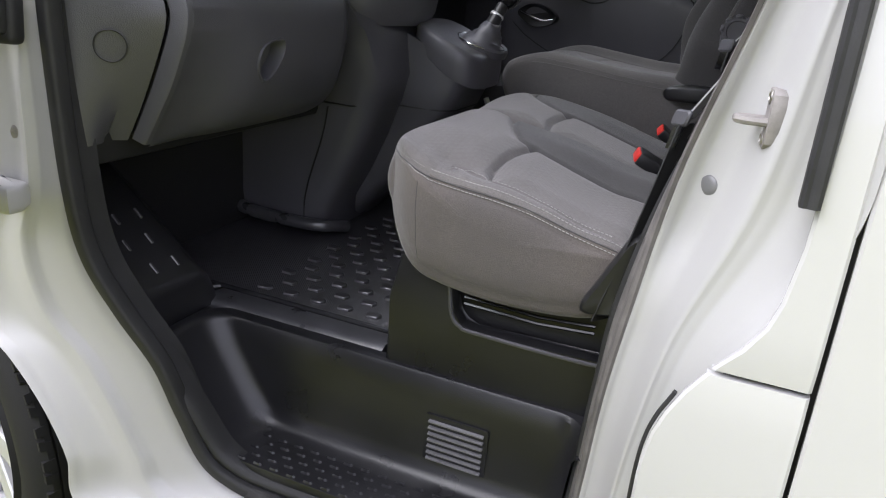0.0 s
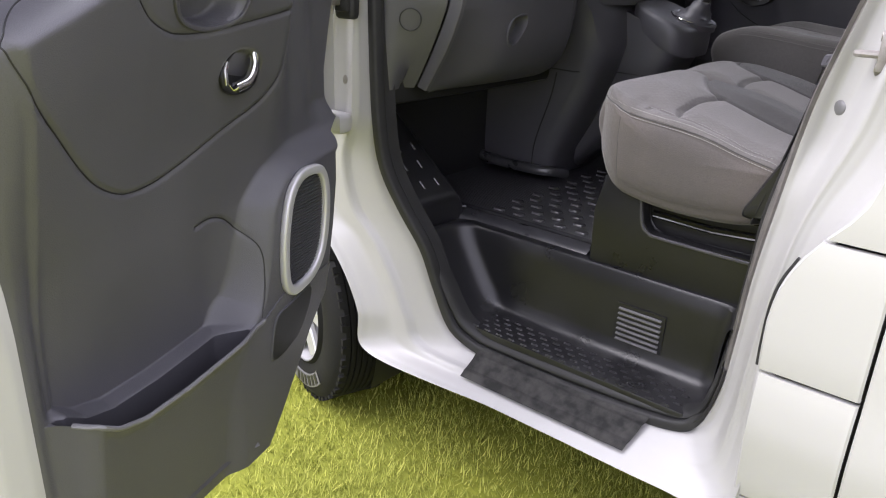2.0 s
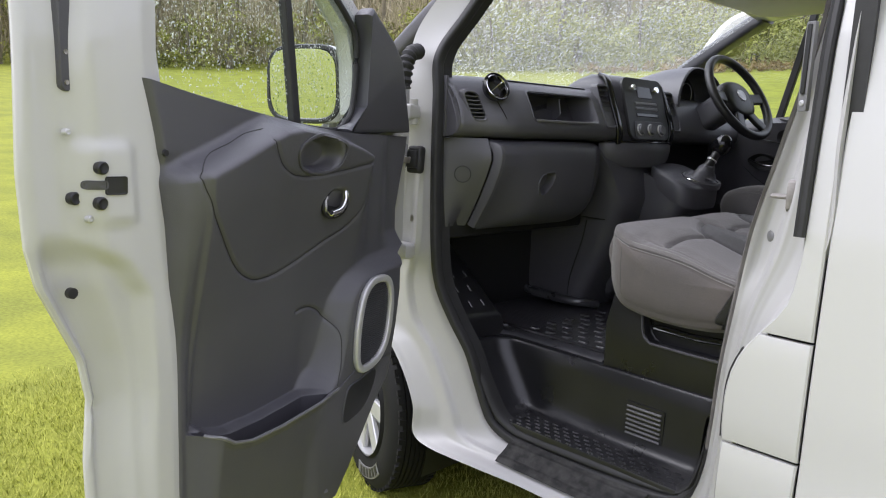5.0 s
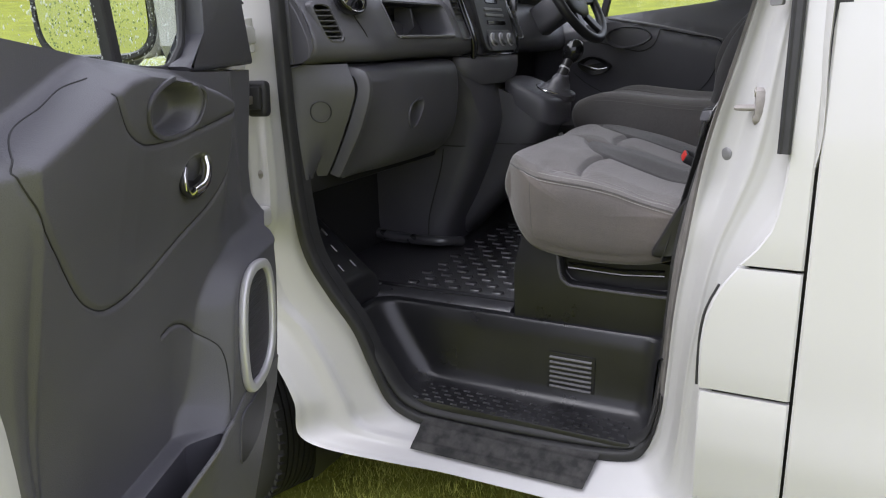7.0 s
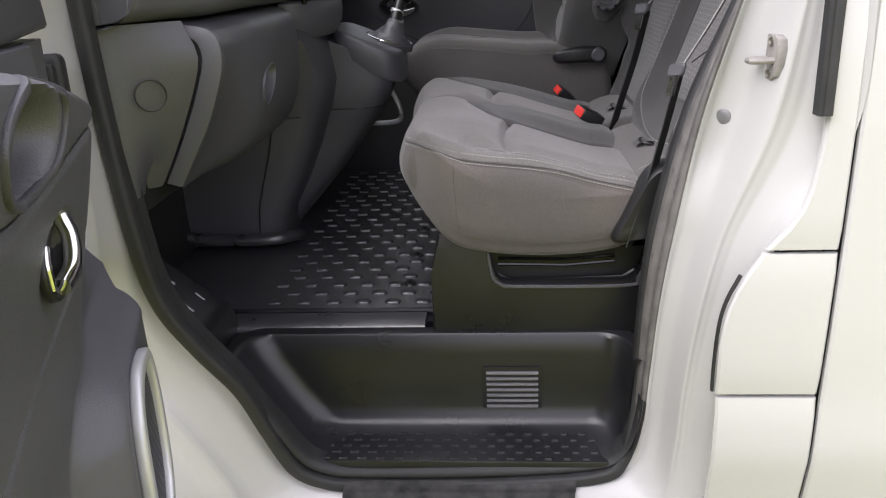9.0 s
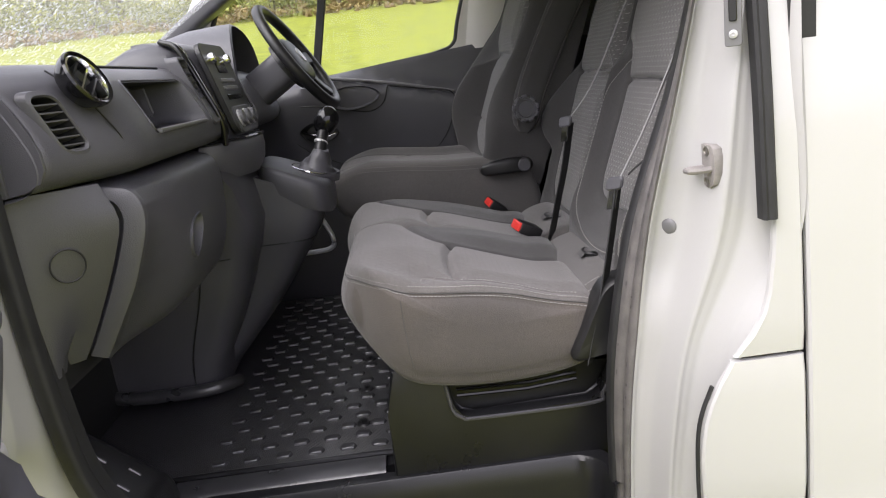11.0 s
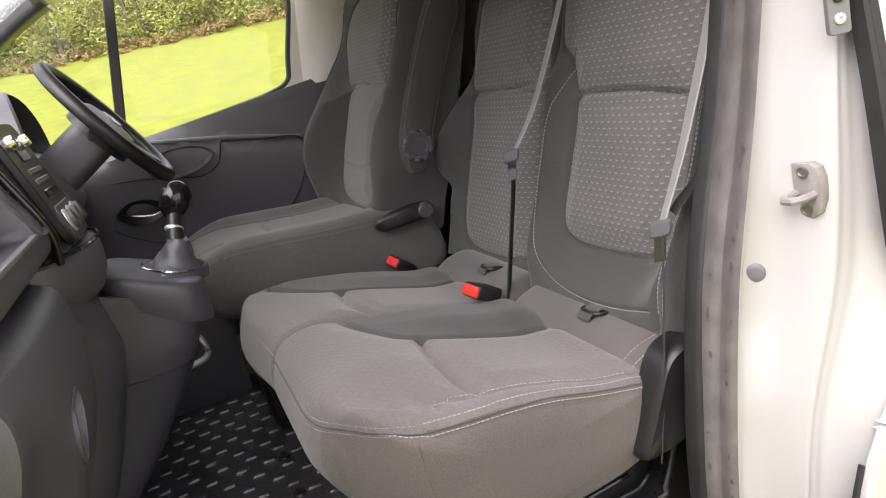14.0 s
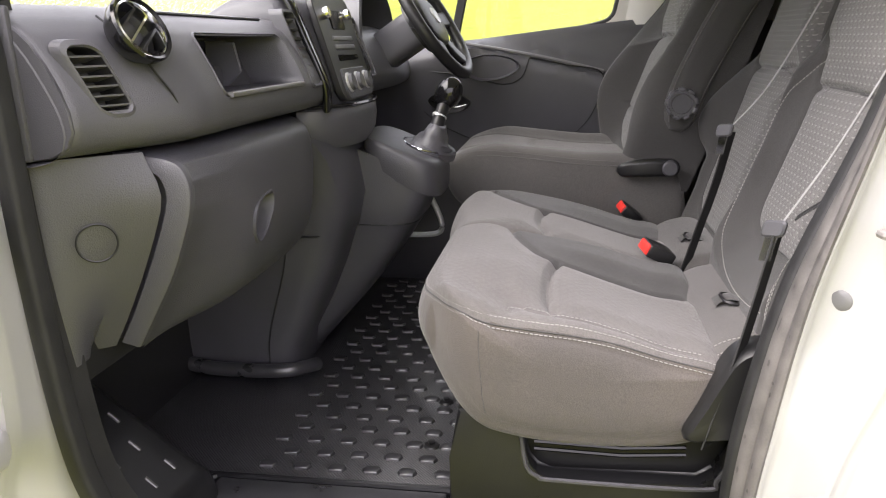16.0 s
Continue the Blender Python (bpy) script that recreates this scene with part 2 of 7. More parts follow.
def disc(r, n=8, r2=None):
    return [(r * math.cos(2 * math.pi * i / n), (r2 or r) * math.sin(2 * math.pi * i / n)) for i in range(n)]


def tube(bm, pts, r, n=8, closed=False, up=(0, 0, 1), scale=None):
    return sweep(bm, pts, disc(r, n), closed, up, True, scale)


def lathe(bm, profile, centre, axis="y", n=48):
    """Turns (radius, along) pairs round an axis through centre."""
    rows = []
    for i in range(n):
        a = 2 * math.pi * i / n
        c, s = math.cos(a), math.sin(a)
        row = []
        for r, w in profile:
            q = {"y": (r * c, w, r * s), "x": (w, r * c, r * s), "z": (r * c, r * s, w)}[axis]
            row.append(Vector(q) + Vector(centre))
        rows.append(row)
    return loft(bm, rows, close=True)


def rounded(x0, x1, y0, y1, r, n=5):
    """A rounded rectangle outline."""
    out = []
    for cx, cy, a0 in ((x1 - r, y1 - r, 0), (x0 + r, y1 - r, 90), (x0 + r, y0 + r, 180), (x1 - r, y0 + r, 270)):
        for i in range(n + 1):
            a = radians(a0 + 90 * i / n)
            out.append((cx + r * math.cos(a), cy + r * math.sin(a)))
    return out


def smoothstep(a, b, x):
    t = min(1, max(0, (x - a) / (b - a)))
    return t * t * (3 - 2 * t)


def bell(x, w):
    return math.exp(-(x / w) ** 2)


def stitches(bm, pts, step=0.007, length=0.0045, r=0.0007, up=(0, 0, 1)):
    """A row of short threads along points."""
    P = [Vector(p) for p in pts]
    acc = [0.0]
    for a, b in zip(P, P[1:]):
        acc.append(acc[-1] + (b - a).length)

    def at(d):
        for i in range(len(P) - 1):
            if acc[i + 1] >= d:
                f = (d - acc[i]) / max(1e-9, acc[i + 1] - acc[i])
                return P[i].lerp(P[i + 1], f)
        return P[-1]
    d = 0.0
    while d + length < acc[-1]:
        tube(bm, [at(d), at(d + length)], r, 4, up=up)
        d += step
    return bm


def along(P, t):
    """Reads a value off (key, value) pairs."""
    P = sorted(P)
    if t <= P[0][0]:
        return P[0][1]
    for (a, va), (b, vb) in zip(P, P[1:]):
        if t <= b:
            return va + (vb - va) * (t - a) / (b - a)
    return P[-1][1]


def cling(ob, pts, off=.0006):
    """Lays points on an object's surface."""
    me = ob.data
    tree = BVHTree.FromPolygons([v.co for v in me.vertices], [p.vertices for p in me.polygons])
    out = []
    for p in pts:
        q, n, _, _ = tree.find_nearest(Vector(p))
        d = Vector(p) - q
        out.append(q + (n if n.dot(d) >= 0 or d.length < .004 else -n) * off)
    return out


# ---- ground and distance ----
def edge_rise(x, y):
    """The slope of the line of sight to the field's far edge, by direction: steeper across the van than ahead of it."""
    a = math.atan2(-(x + .5), y - 1) - 0.1
    return 0.034 + 0.054 * max(0, math.cos(a)) ** 1.3


def lay(x, y):
    """The field's height: level where the van stands, then rising to the hedge."""
    r = math.hypot(x + .5, y - 1)
    turn = abs(math.atan2(-(x + .5), y - 1))
    top = (1.45 + EDGE * edge_rise(x, y)) * smoothstep(2.6, 2.05, turn)
    s = max(0, (r - 3.5) / (EDGE - 3.5))
    return top * (0.35 * s * s + 0.65 * s if s < 1 else 1 + (s - 1) * 1.35) * smoothstep(0, .12, s) + 0.012 * noise.noise((x * 0.9, y * 0.9, 0)) * smoothstep(2.0, 6, r)


EDGE = 42.0


def grass_material():
    m = surface("mown_grass", (0.265, 0.285, 0.040), 0.9, colour2=(0.190, 0.208, 0.034), stain_size=1.6, grain=0.5, grain_size=45, bump=0.6, spec=0.15)
    return m


GRASS = grass_material()
bm = bm_new()
radii = [0, 0.7, 1.4, 2.1, 2.8, 3.5, 4.5, 6, 8, 11, 15, 20, 26, 32, 38, 42, 46, 52, 60, 80, 120, 300, 1200]
rows = []
for r in radii:
    rows.append([(-0.5 + r * math.cos(2 * math.pi * k / 96), 1 + r * math.sin(2 * math.pi * k / 96),
                  lay(-0.5 + min(r, 60) * math.cos(2 * math.pi * k / 96), 1 + min(r, 60) * math.sin(2 * math.pi * k / 96))) for k in range(96)])
loft(bm, rows, ring=True)
ground = solid("ground", bm, GRASS, "mown green grass field rising to a hedge", "grass field", kind="structure", smooth=180)


# ---- van body ----
van = thing("van", "white panel van standing on grass with its passenger door open", "van")
# the door opening's flange, from the windscreen pillar down, along the sill and up the centre pillar
SEAL = [(-1.065, .03, 1.45), (-1.060, .03, 1.19), (-1.047, .03, .98), (-1.03, .04, .86), (-.985, .06, .76), (-.93, .085, .66),
        (-.895, .10, .56), (-.855, .115, .46), (-.80, .125, .42), (-.72, .13, .408), (-.47, .13, .412), (-.25, .14, .425),
        (-.195, .155, .46), (-.173, .178, .54), (-.165, .198, .65), (-.158, .208, .80), (-.145, .204, .95), (-.098, .212, 1.15),
        (-.013, .231, 1.36), (.042, .239, 1.56), (.045, .24, 1.72), (.0, .22, 1.84), (-.3, .2, 1.87), (-.7, .19, 1.87),
        (-.92, .16, 1.84), (-1.03, .09, 1.68), (-1.075, .04, 1.57)]
SKIN = [(-1.17, 0, 1.45), (-1.17, 0, 1.19), (-1.19, 0, .99), (-1.29, 0, .86), (-1.30, .01, .70), (-1.21, .01, .635),
        (-1.135, .01, .55), (-1.085, .01, .455), (-1.06, .01, .348), (-.80, .01, .342), (-.47, .01, .345), (-.22, .01, .348),
        (-.075, .015, .36), (-.055, .03, .50), (-.05, .032, .64), (-.03, .034, .79), (.008, .032, .96), (.099, .028, 1.14),
        (.101, .03, 1.36), (.103, .04, 1.56), (.10, .06, 1.72), (.08, .10, 1.9), (-.3, .12, 1.93), (-.7, .12, 1.93),
        (-.95, .10, 1.9), (-1.15, .04, 1.7), (-1.19, .01, 1.56)]
# where the white flange ends; on the centre pillar a wide scuffed band of rubber covers the rest
FLANGE = list(SEAL)
FLANGE[12:21] = [(-.188, .142, .46), (-.163, .148, .54), (-.155, .153, .65), (-.147, .150, .80), (-.130, .147, .95), (-.101, .137, 1.15), (-.047, .130, 1.36), (.0, .130, 1.56), (.02, .135, 1.72)]
NR = 324
sl, fl, sk = spline(SEAL, NR, True), spline(FLANGE, NR, True), spline(SKIN, NR, True)
bm = bm_new()
rows = []
for k in range(41):
    f = k / 40
    row = []
    for a, b in zip(fl, sk):
        p = a.lerp(b, f)
        post = smoothstep(-.4, -.12, a.x) * smoothstep(.40, .55, a.z)
        nose = smoothstep(-.6, -.8, a.x) * smoothstep(1.3, 1.1, a.z)
        # the pressed ledge on which the seal's flange stands
        p.y += 0.012 * math.exp(-((f - 0.10) / 0.05) ** 2) * (1 - post)
        # hollow channel up the centre pillar, its ridge and the shelf beside it
        deep = .030 * smoothstep(.95, 1.10, a.z) + .014 * smoothstep(1.05, .9, a.z)
        p.y += post * (deep * (smoothstep(.02, .12, f) - smoothstep(.26, .42, f)) - .010 * math.exp(-((f - .47) / .05) ** 2) + .008 * (smoothstep(.55, .66, f) - smoothstep(.86, .97, f)))
        # creases of the front pillar and sill
        p.y -= nose * (.016 * smoothstep(.44, .50, f) - .014 * math.exp(-((f - .72) / .14) ** 2) + .008 * smoothstep(.93, .97, f))
        row.append(p)
    rows.append(row)
rows.append([Vector((p.x, p.y + 0.02, p.z)) + (p - a) * 0.02 for p, a in zip(rows[-1], fl)])
loft(bm, rows, ring=True)
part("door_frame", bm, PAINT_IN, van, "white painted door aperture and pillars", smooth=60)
# seal along the flange
bm = bm_new()
sweep(bm, [(p.x, p.y - 0.004, p.z) for p in sl], rounded(-.013, .013, -.017, .017, .008, 3), closed=True, up=(0, 1, 0))
part("door_seal", bm, RUBBER, van, "black rubber door seal")
bm = bm_new()
rows = []
for a, b in list(zip(fl, sl))[int(NR * 11.4 / 27):int(NR * 21.3 / 27)]:
    d = b - a
    out = Vector((-.80, -.60, 0)) * min(1, d.length / .03)
    rows.append([a + d * u + out * h for u, h in ((-.06, -.004), (-.08, .003), (.0, .0075), (.10, .009), (.22, .0085), (.30, .004), (.36, .0035), (.44, .009), (.62, .012), (.80, .011), (.92, .006), (.97, .001), (1.05, .004), (1.2, .002))])
loft(bm, rows)
part("pillar_seal", bm, SCUFFED, van, "scuffed grey rubber seal on the centre pillar", smooth=50)
# rounded seal along the sill and up into both lower corners
bm = bm_new()
rows = []
k0, k1 = int(NR * 4.6 / 27), int(NR * 13.6 / 27)
for k in range(k0, k1):
    a = fl[k]
    d = Vector((-.55 - a.x, 0, .95 - a.z))
    d = d.normalized() * .036 * smoothstep(k0, k0 + 30, k) * (1 - .55 * smoothstep(k1 - 40, k1, k))
    d.y = .010
    rows.append([a + d * u + Vector((0, h, 0)) for u, h in ((-.06, .006), (-.08, -.004), (.04, -.011), (.18, -.013), (.30, -.010), (.36, -.005), (.42, -.009), (.62, -.014), (.82, -.012), (.96, -.004), (1.0, .008), (1.02, .03))])
loft(bm, rows)
part("sill_seal", bm, RUBBER, van, "black rubber door seal along the sill", smooth=60)
rnd = random.Random(11)
bm = bm_new()
for _ in range(46):
    i = int(NR * (13.2 + 7 * rnd.random()) / 27)
    a, d = fl[i], sl[i] - fl[i]
    q = a + d * (.06 + .12 * rnd.random() ** 2 if rnd.random() < .6 else .5 + .25 * rnd.random()) + Vector((-.80, -.60, 0)) * .0125
    up = (sl[i + 2] - sl[i]).normalized()
    side = d.normalized()
    h, w = .002 + .009 * rnd.random() ** 2, .0012 + .0022 * rnd.random()
    ring = [q + up * h * math.cos(t) * (.7 + .5 * rnd.random()) + side * w * math.sin(t) * (.7 + .5 * rnd.random()) for t in [k * math.pi / 4 for k in range(8)]]
    bm.faces.new([bm.verts.new(v) for v in ring])
tagged(part("scuffing", bm, SCUFF, van), "dark scuffs where the door rubs", kind="stuff")

bm = bm_new()
cm = Vector((-.6, 0, 1.1))
rim_line = sl[int(NR * 20.6 / 27):] + sl[:int(NR * 13.2 / 27)]
loft(bm, [[p + Vector((0, .004, 0)) for p in rim_line], [p + Vector((0, .03, 0)) for p in rim_line], [p + Vector((0, .055, 0)) - (p - cm).normalized() * .002 for p in rim_line]])
part("aperture_trim", bm, RUBBER, van, "dark plastic trim inside the door seal")

# inner trim of the centre pillar, pale above and dark grey below
for lo, hi, mat in ((.55, 1.275, TRIM), (1.28, 1.80, CREAM)):
    bm = bm_new()
    rows = []
    for p in sl[int(NR * 12 / 27):int(NR * 21 / 27)]:
        if lo <= p.z <= hi:
            rows.append([(p.x - .006, p.y + .004, p.z), (p.x + .004, p.y + .020, p.z), (p.x + .030, p.y + .034, p.z), (p.x + .12, p.y + .030, p.z), (p.x + .22, p.y + .02, p.z)])
    loft(bm, rows)
    part("pillar_trim", bm, mat, van)
# outer skin behind the door: height profile of the body side
SIDE = [(.30, .050), (.40, .030), (.52, .014), (.56, .008), (.60, .009), (.684, .014), (.80, .014), (.948, .018), (1.15, .026), (1.35, .038), (1.55, .058), (1.75, .10), (1.88, .17), (1.94, .26)]


def side_y(z):
    for (a, ya), (b, yb) in zip(SIDE, SIDE[1:]):
        if z <= b:
            return ya + (yb - ya) * (z - a) / (b - a)
    return SIDE[-1][1]


def skin(bm, x0, x1, zs, left=None, thick=0.012, nx=6, r=0.004):
    """A curved outer panel; left(z) may give its front edge."""
    rows = []
    zz = []
    for a, b in zip(zs, zs[1:]):
        n = max(2, int((b - a) / 0.03))
        zz += [a + (b - a) * i / n for i in range(n)]
    zz.append(zs[-1])
    for z in zz:
        xl = left(z) if left else x0
        e = min(z - zz[0], zz[-1] - z)
        dy = r * max(0, 1 - e / 0.006) ** 2
        row = [(xl, side_y(z) + thick, z), (xl, side_y(z) + r + dy, z)]
        for i in range(nx + 1):
            row.append((xl + 0.004 + (x1 - xl - 0.008) * i / nx, side_y(z) + dy, z))
        row += [(x1, side_y(z) + r + dy, z), (x1, side_y(z) + thick, z)]
        rows.append(row)
    rows.insert(0, [(p[0], p[1] + thick, p[2]) for p in rows[0]])
    rows.append([(p[0], p[1] + thick, p[2]) for p in rows[-1]])
    return loft(bm, rows)


part("fuel_flap_panel", skin(bm_new(), -.06, .0995, [.688, .944], left=lambda z: along([(.68, -.070), (.78, -.072), (.835, -.067), (.87, -.057), (.905, -.042), (.946, -.014)], z)), PAINT, van)
FLAP_EDGE = [(.68, -.070), (.78, -.072), (.835, -.067), (.87, -.057), (.905, -.042), (.946, -.014)]
# black strip behind the flap's edge that draws the gap's shadow
bm = bm_new()
sweep(bm, spline([(along(FLAP_EDGE, z) - .0035, side_y(z) + .014, z) for z in (.69, .74, .80, .84, .87, .89, .905)], 30), rounded(-.0025, .0025, -.004, .004, .0015, 2), up=(0, 1, 0))
part("flap_gap_shade", bm, RUBBER, van, "black strip for the shadow in the gap beside the fuel flap")
part("lower_side_panel", skin(bm_new(), -.068, .0995, [.405, .680]), PAINT, van)
part("sill_end_panel", skin(bm_new(), -.072, .0995, [.325, .400]), PAINT, van)
part("sliding_door", skin(bm_new(), .1055, 1.32, [.325, .684, 1.0, 1.9], nx=24), PAINT, van, "white sliding side door panel")
part("rear_side_panel", skin(bm_new(), 1.328, 2.6, [.325, .684, 1.0, 1.9], nx=16), PAINT, van)
part("pillar_skin", skin(bm_new(), .0, .0995, [.951, 1.15, 1.40, 1.70, 1.88], left=lambda z: along([(.95, -.012), (.978, .012), (1.012, .034), (1.05, .045), (1.12, .054), (1.3, .058), (1.9, .06)], z)), PAINT, van)
bm = bm_new()
box(bm, .09, .13, .045, .06, .33, 1.9)
part("door_gap_seal", bm, RUBBER, van)
# black strip that hangs on the centre pillar
bm = bm_new()
rows = []
for z in [1.165 + i * 0.04 for i in range(18)]:
    y = side_y(z) - .012
    rows.append([(.036, y + .024, z), (.036, y + .004, z), (.040, y, z), (.044, y + .002, z), (.048, y, z), (.054, y, z), (.058, y + .004, z), (.058, y + .024, z)])
loft(bm, rows, ring=True, caps=True)
part("pillar_weatherstrip", bm, RUBBER, van, "black rubber weatherstrip on the centre pillar")

# front wing, nose, roof and far side close the van
WHEEL = (-1.47, .335)


def wing(x0, x1, z0, z1, y):
    bm = bm_new()
    rows = []
    for i in range(25):
        x = x0 + (x1 - x0) * i / 24
        d = x - WHEEL[0]
        low = z0
        if abs(d) < .405:
            low = max(z0, WHEEL[1] + math.sqrt(.405 ** 2 - d * d))
        tuck = 0.35 * smoothstep(-1.75, -2.4, x) ** 2
        rows.append([(x, y + (0.05 if y < 1 else -0.05), low), (x, y + (tuck if y < 1 else -tuck), low + .004)] +
                    [(x, y + (tuck if y < 1 else -tuck) + (1 if y < 1 else -1) * 0.03 * smoothstep(.6, z1, low + (z1 - low) * k / 8), low + (z1 - low) * k / 8) for k in range(1, 9)])
    return loft(bm, rows)


part("front_wing", wing(-2.38, -1.296, .30, 1.12, .0), PAINT, van)
part("far_front_wing", wing(-2.38, -1.19, .30, 1.12, 1.95), PAINT, van)
bm = bm_new()
rows = []
for x, z in ((-2.38, .35), (-2.42, .6), (-2.36, .95), (-2.25, 1.08), (-1.95, 1.2), (-1.75, 1.28)):
    rows.append([(x + 0.3 * abs(i / 10 - 1) ** 3 * (0.6 if x < -2 else 0.1), .06 + 1.83 * i / 20, z - 0.05 * abs(i / 10 - 1) ** 4) for i in range(21)])
loft(bm, rows)
part("bonnet", bm, PAINT, van)
bm = bm_new()
rows = []
for x in (-.88, -.6, 0, .8, 1.6, 2.6):
    rows.append([(x, .16 + 1.63 * i / 20, 1.90 + .055 * (1 - (i / 10 - 1) ** 2) - (.03 if x < -.8 else 0)) for i in range(21)])
loft(bm, rows)
part("roof", bm, PAINT, van)
bm = bm_new()
box(bm, -.86, .30, .2, 1.76, 1.885, 1.905, .008)
part("headliner", bm, LINER, van)
bm = bm_new()
box(bm, .30, .325, .12, 1.84, .62, 1.9)
part("bulkhead", bm, CREAM, van, "pale painted bulkhead behind the seats")
bm = bm_new()
box(bm, 2.56, 2.6, .06, 1.9, .35, 1.9, .02)
part("rear_end", bm, PAINT, van)
bm = bm_new()
box(bm, -1.78, 2.56, .16, 1.78, .27, .31)
box(bm, -1.78, -1.30, .34, 1.62, .31, 1.25)
part("underbody", bm, BLACK, van)
# wheel arch liners
for y0, y1 in ((.03, .36), (1.60, 1.93)):
    bm = bm_new()
    rows = []
    for i in range(25):
        a = radians(-20 + 220 * i / 24)
        rows.append([(WHEEL[0] + .415 * math.cos(a), y, WHEEL[1] + .415 * math.sin(a)) for y in (y0, (y0 + y1) / 2, y1)])
    loft(bm, rows)
    part("wheel_arch_liner", bm, BLACK, van)


def road_wheel(x, y, face):
    """face: -1 when the outside looks to -y."""
    f = -face
    R = .335
    prof = [(.205, .0), (.215, .012), (.25, .002), (.29, .004), (.318, .018), (.331, .032)]
    n = 9
    for i in range(n):
        a = .034 + .147 * i / (n - 1)
        prof += [(R - .0, a), (R, a + .012), (R - .007, a + .0135), (R - .007, a + .0165)] if i < n - 1 else [(R, a)]
    prof += [(.331, .183), (.318, .197), (.25, .213), (.205, .213)]
    bm = bm_new()
    lathe(bm, [(r, a * f) for r, a in prof], (x, y, R), "y", 64)
    w = part("wheel", bm, TYRE, van, "black tyre on a silver spoked wheel trim")
    bm = bm_new()
    lathe(bm, [(.208, .006 * f), (.200, .004 * f), (.196, .02 * f), (.192, .05 * f), (.188, .12 * f), (.0, .12 * f)], (x, y, R), "y", 48)
    part("rim", bm, SATIN, w)
    bm = bm_new()
    for k in range(7):
        a = 2 * math.pi * k / 7
        m = Matrix.Translation((x, y, R)) @ Matrix.Rotation(a, 4, "Y")
        prism(bm, [(.035, -.030), (.19, -.034), (.195, .034), (.035, .030)], "y", .014 * f, .034 * f, .004, 1, m)
    lathe(bm, [(.0, .010 * f), (.045, .012 * f), (.06, .022 * f), (.06, .045 * f)], (x, y, R), "y", 24)
    part("wheel_trim", bm, SATIN, w, "silver spoked wheel trim")
    # shoulder blocks of the tread and plain raised bars on the sidewall
    bm = bm_new()
    for k in range(60):
        m = Matrix.Translation((x, y, R)) @ Matrix.Rotation(2 * math.pi * k / 60, 4, "Y")
        for a0, a1 in ((.022, .046), (.168, .192)):
            lean = .004 if k % 2 else -.004
            prism(bm, [(-.0095 + lean, a0 * f), (.0095 + lean, a0 * f), (.0105, a1 * f), (-.0085, a1 * f)], "z", R - .010, R + .0015, 0, 1, m)
    tagged(part("tread", bm, TYRE, w), "black tyre tread", kind="stuff")
    bm = bm_new()
    arc = [radians(134 + 2 * k) for k in range(26)]
    loft(bm, [[(x + r * math.sin(a), y + d * f, R + r * math.cos(a)) for a in arc] for r, d in ((.244, .006), (.246, -.0005), (.287, .0005), (.289, .008))])
    panel = part("sidewall_panel", bm, TRIM_LIGHT, w, "plain grey band on the tyre wall")
    for k, wd in enumerate((.022, .019, .022, .017, .022, .018)):
        m = Matrix.Translation((x, y, R)) @ Matrix.Rotation(radians(140 + k * 7.2), 4, "Y")
        bm = bm_new()
        prism(bm, [(-wd / 2, .250), (wd / 2, .250), (wd / 2, .282), (-wd / 2, .282)], "y", -.0016 * f, .004 * f, 0, 1, m)
        part("sidewall_bar", bm, BLACK, panel, "plain dark bar")
    # steered to full lock, as the van was parked
    c = Matrix.Translation((x, y + .1 * f, R))
    w.matrix_local = Matrix.Translation((.03, .005, 0)) @ c @ Matrix.Rotation(radians(-19), 4, "Z") @ c.inverted()
    return w


road_wheel(-1.47, .065, -1)
road_wheel(-1.47, 1.885, 1)
road_wheel(1.63, .065, -1)
road_wheel(1.63, 1.885, 1)


# ---- cab floor ----
bm = bm_new()
box(bm, -1.70, .30, .36, 1.80, .60, .662)
box(bm, -1.70, -1.0, .10, .36, .60, .655)
part("cab_floor", bm, TUB, van, "black plastic cab floor")
# toe board, coloured with the footwell's shadow
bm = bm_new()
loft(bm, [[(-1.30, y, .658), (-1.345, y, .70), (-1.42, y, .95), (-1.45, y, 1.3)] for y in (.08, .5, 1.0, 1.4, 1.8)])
part("toe_board", bm, FOOTWELL_SHADE, van)

step_tub = thing("entry_step", "black moulded plastic entry step with a louvred vent and treaded floor", "van step")


def u_row(xl, xr, yb, yf, r, z, n=10):
    pts = [(xl, yf), (xl, (yf + yb - r) / 2)]
    for i in range(n + 1):
        a = radians(180 - 90 * i / n)
        pts.append((xl + r + r * math.cos(a), yb - r + r * math.sin(a)))
    pts += [(xl + (xr - xl) * k, yb) for k in (.3, .5, .7)]
    for i in range(n + 1):
        a = radians(90 - 90 * i / n)
        pts.append((xr - r + r * math.cos(a), yb - r + r * math.sin(a)))
    pts += [(xr, (yf + yb - r) / 2 + .012), (xr, yf + .030)]
    return [(x, y, z) for x, y in pts]


bm = bm_new()
spec = [(-1.01, -.150, .325, .137, .06, .660), (-1.005, -.155, .320, .137, .06, .668), (-.990, -.168, .300, .137, .06, .670), (-.982, -.174, .290, .137, .06, .668),
        (-.975, -.178, .284, .137, .06, .660), (-.955, -.182, .281, .137, .06, .62), (-.905, -.186, .278, .137, .06, .54), (-.878, -.188, .276, .137, .06, .50),
        (-.862, -.192, .270, .137, .06, .478), (-.845, -.200, .260, .137, .06, .466), (-.825, -.212, .246, .137, .055, .460), (-.79, -.24, .225, .137, .05, .459)]
loft(bm, [u_row(*s) for s in spec])
part("step_tub", bm, TUB, step_tub)
bm = bm_new()
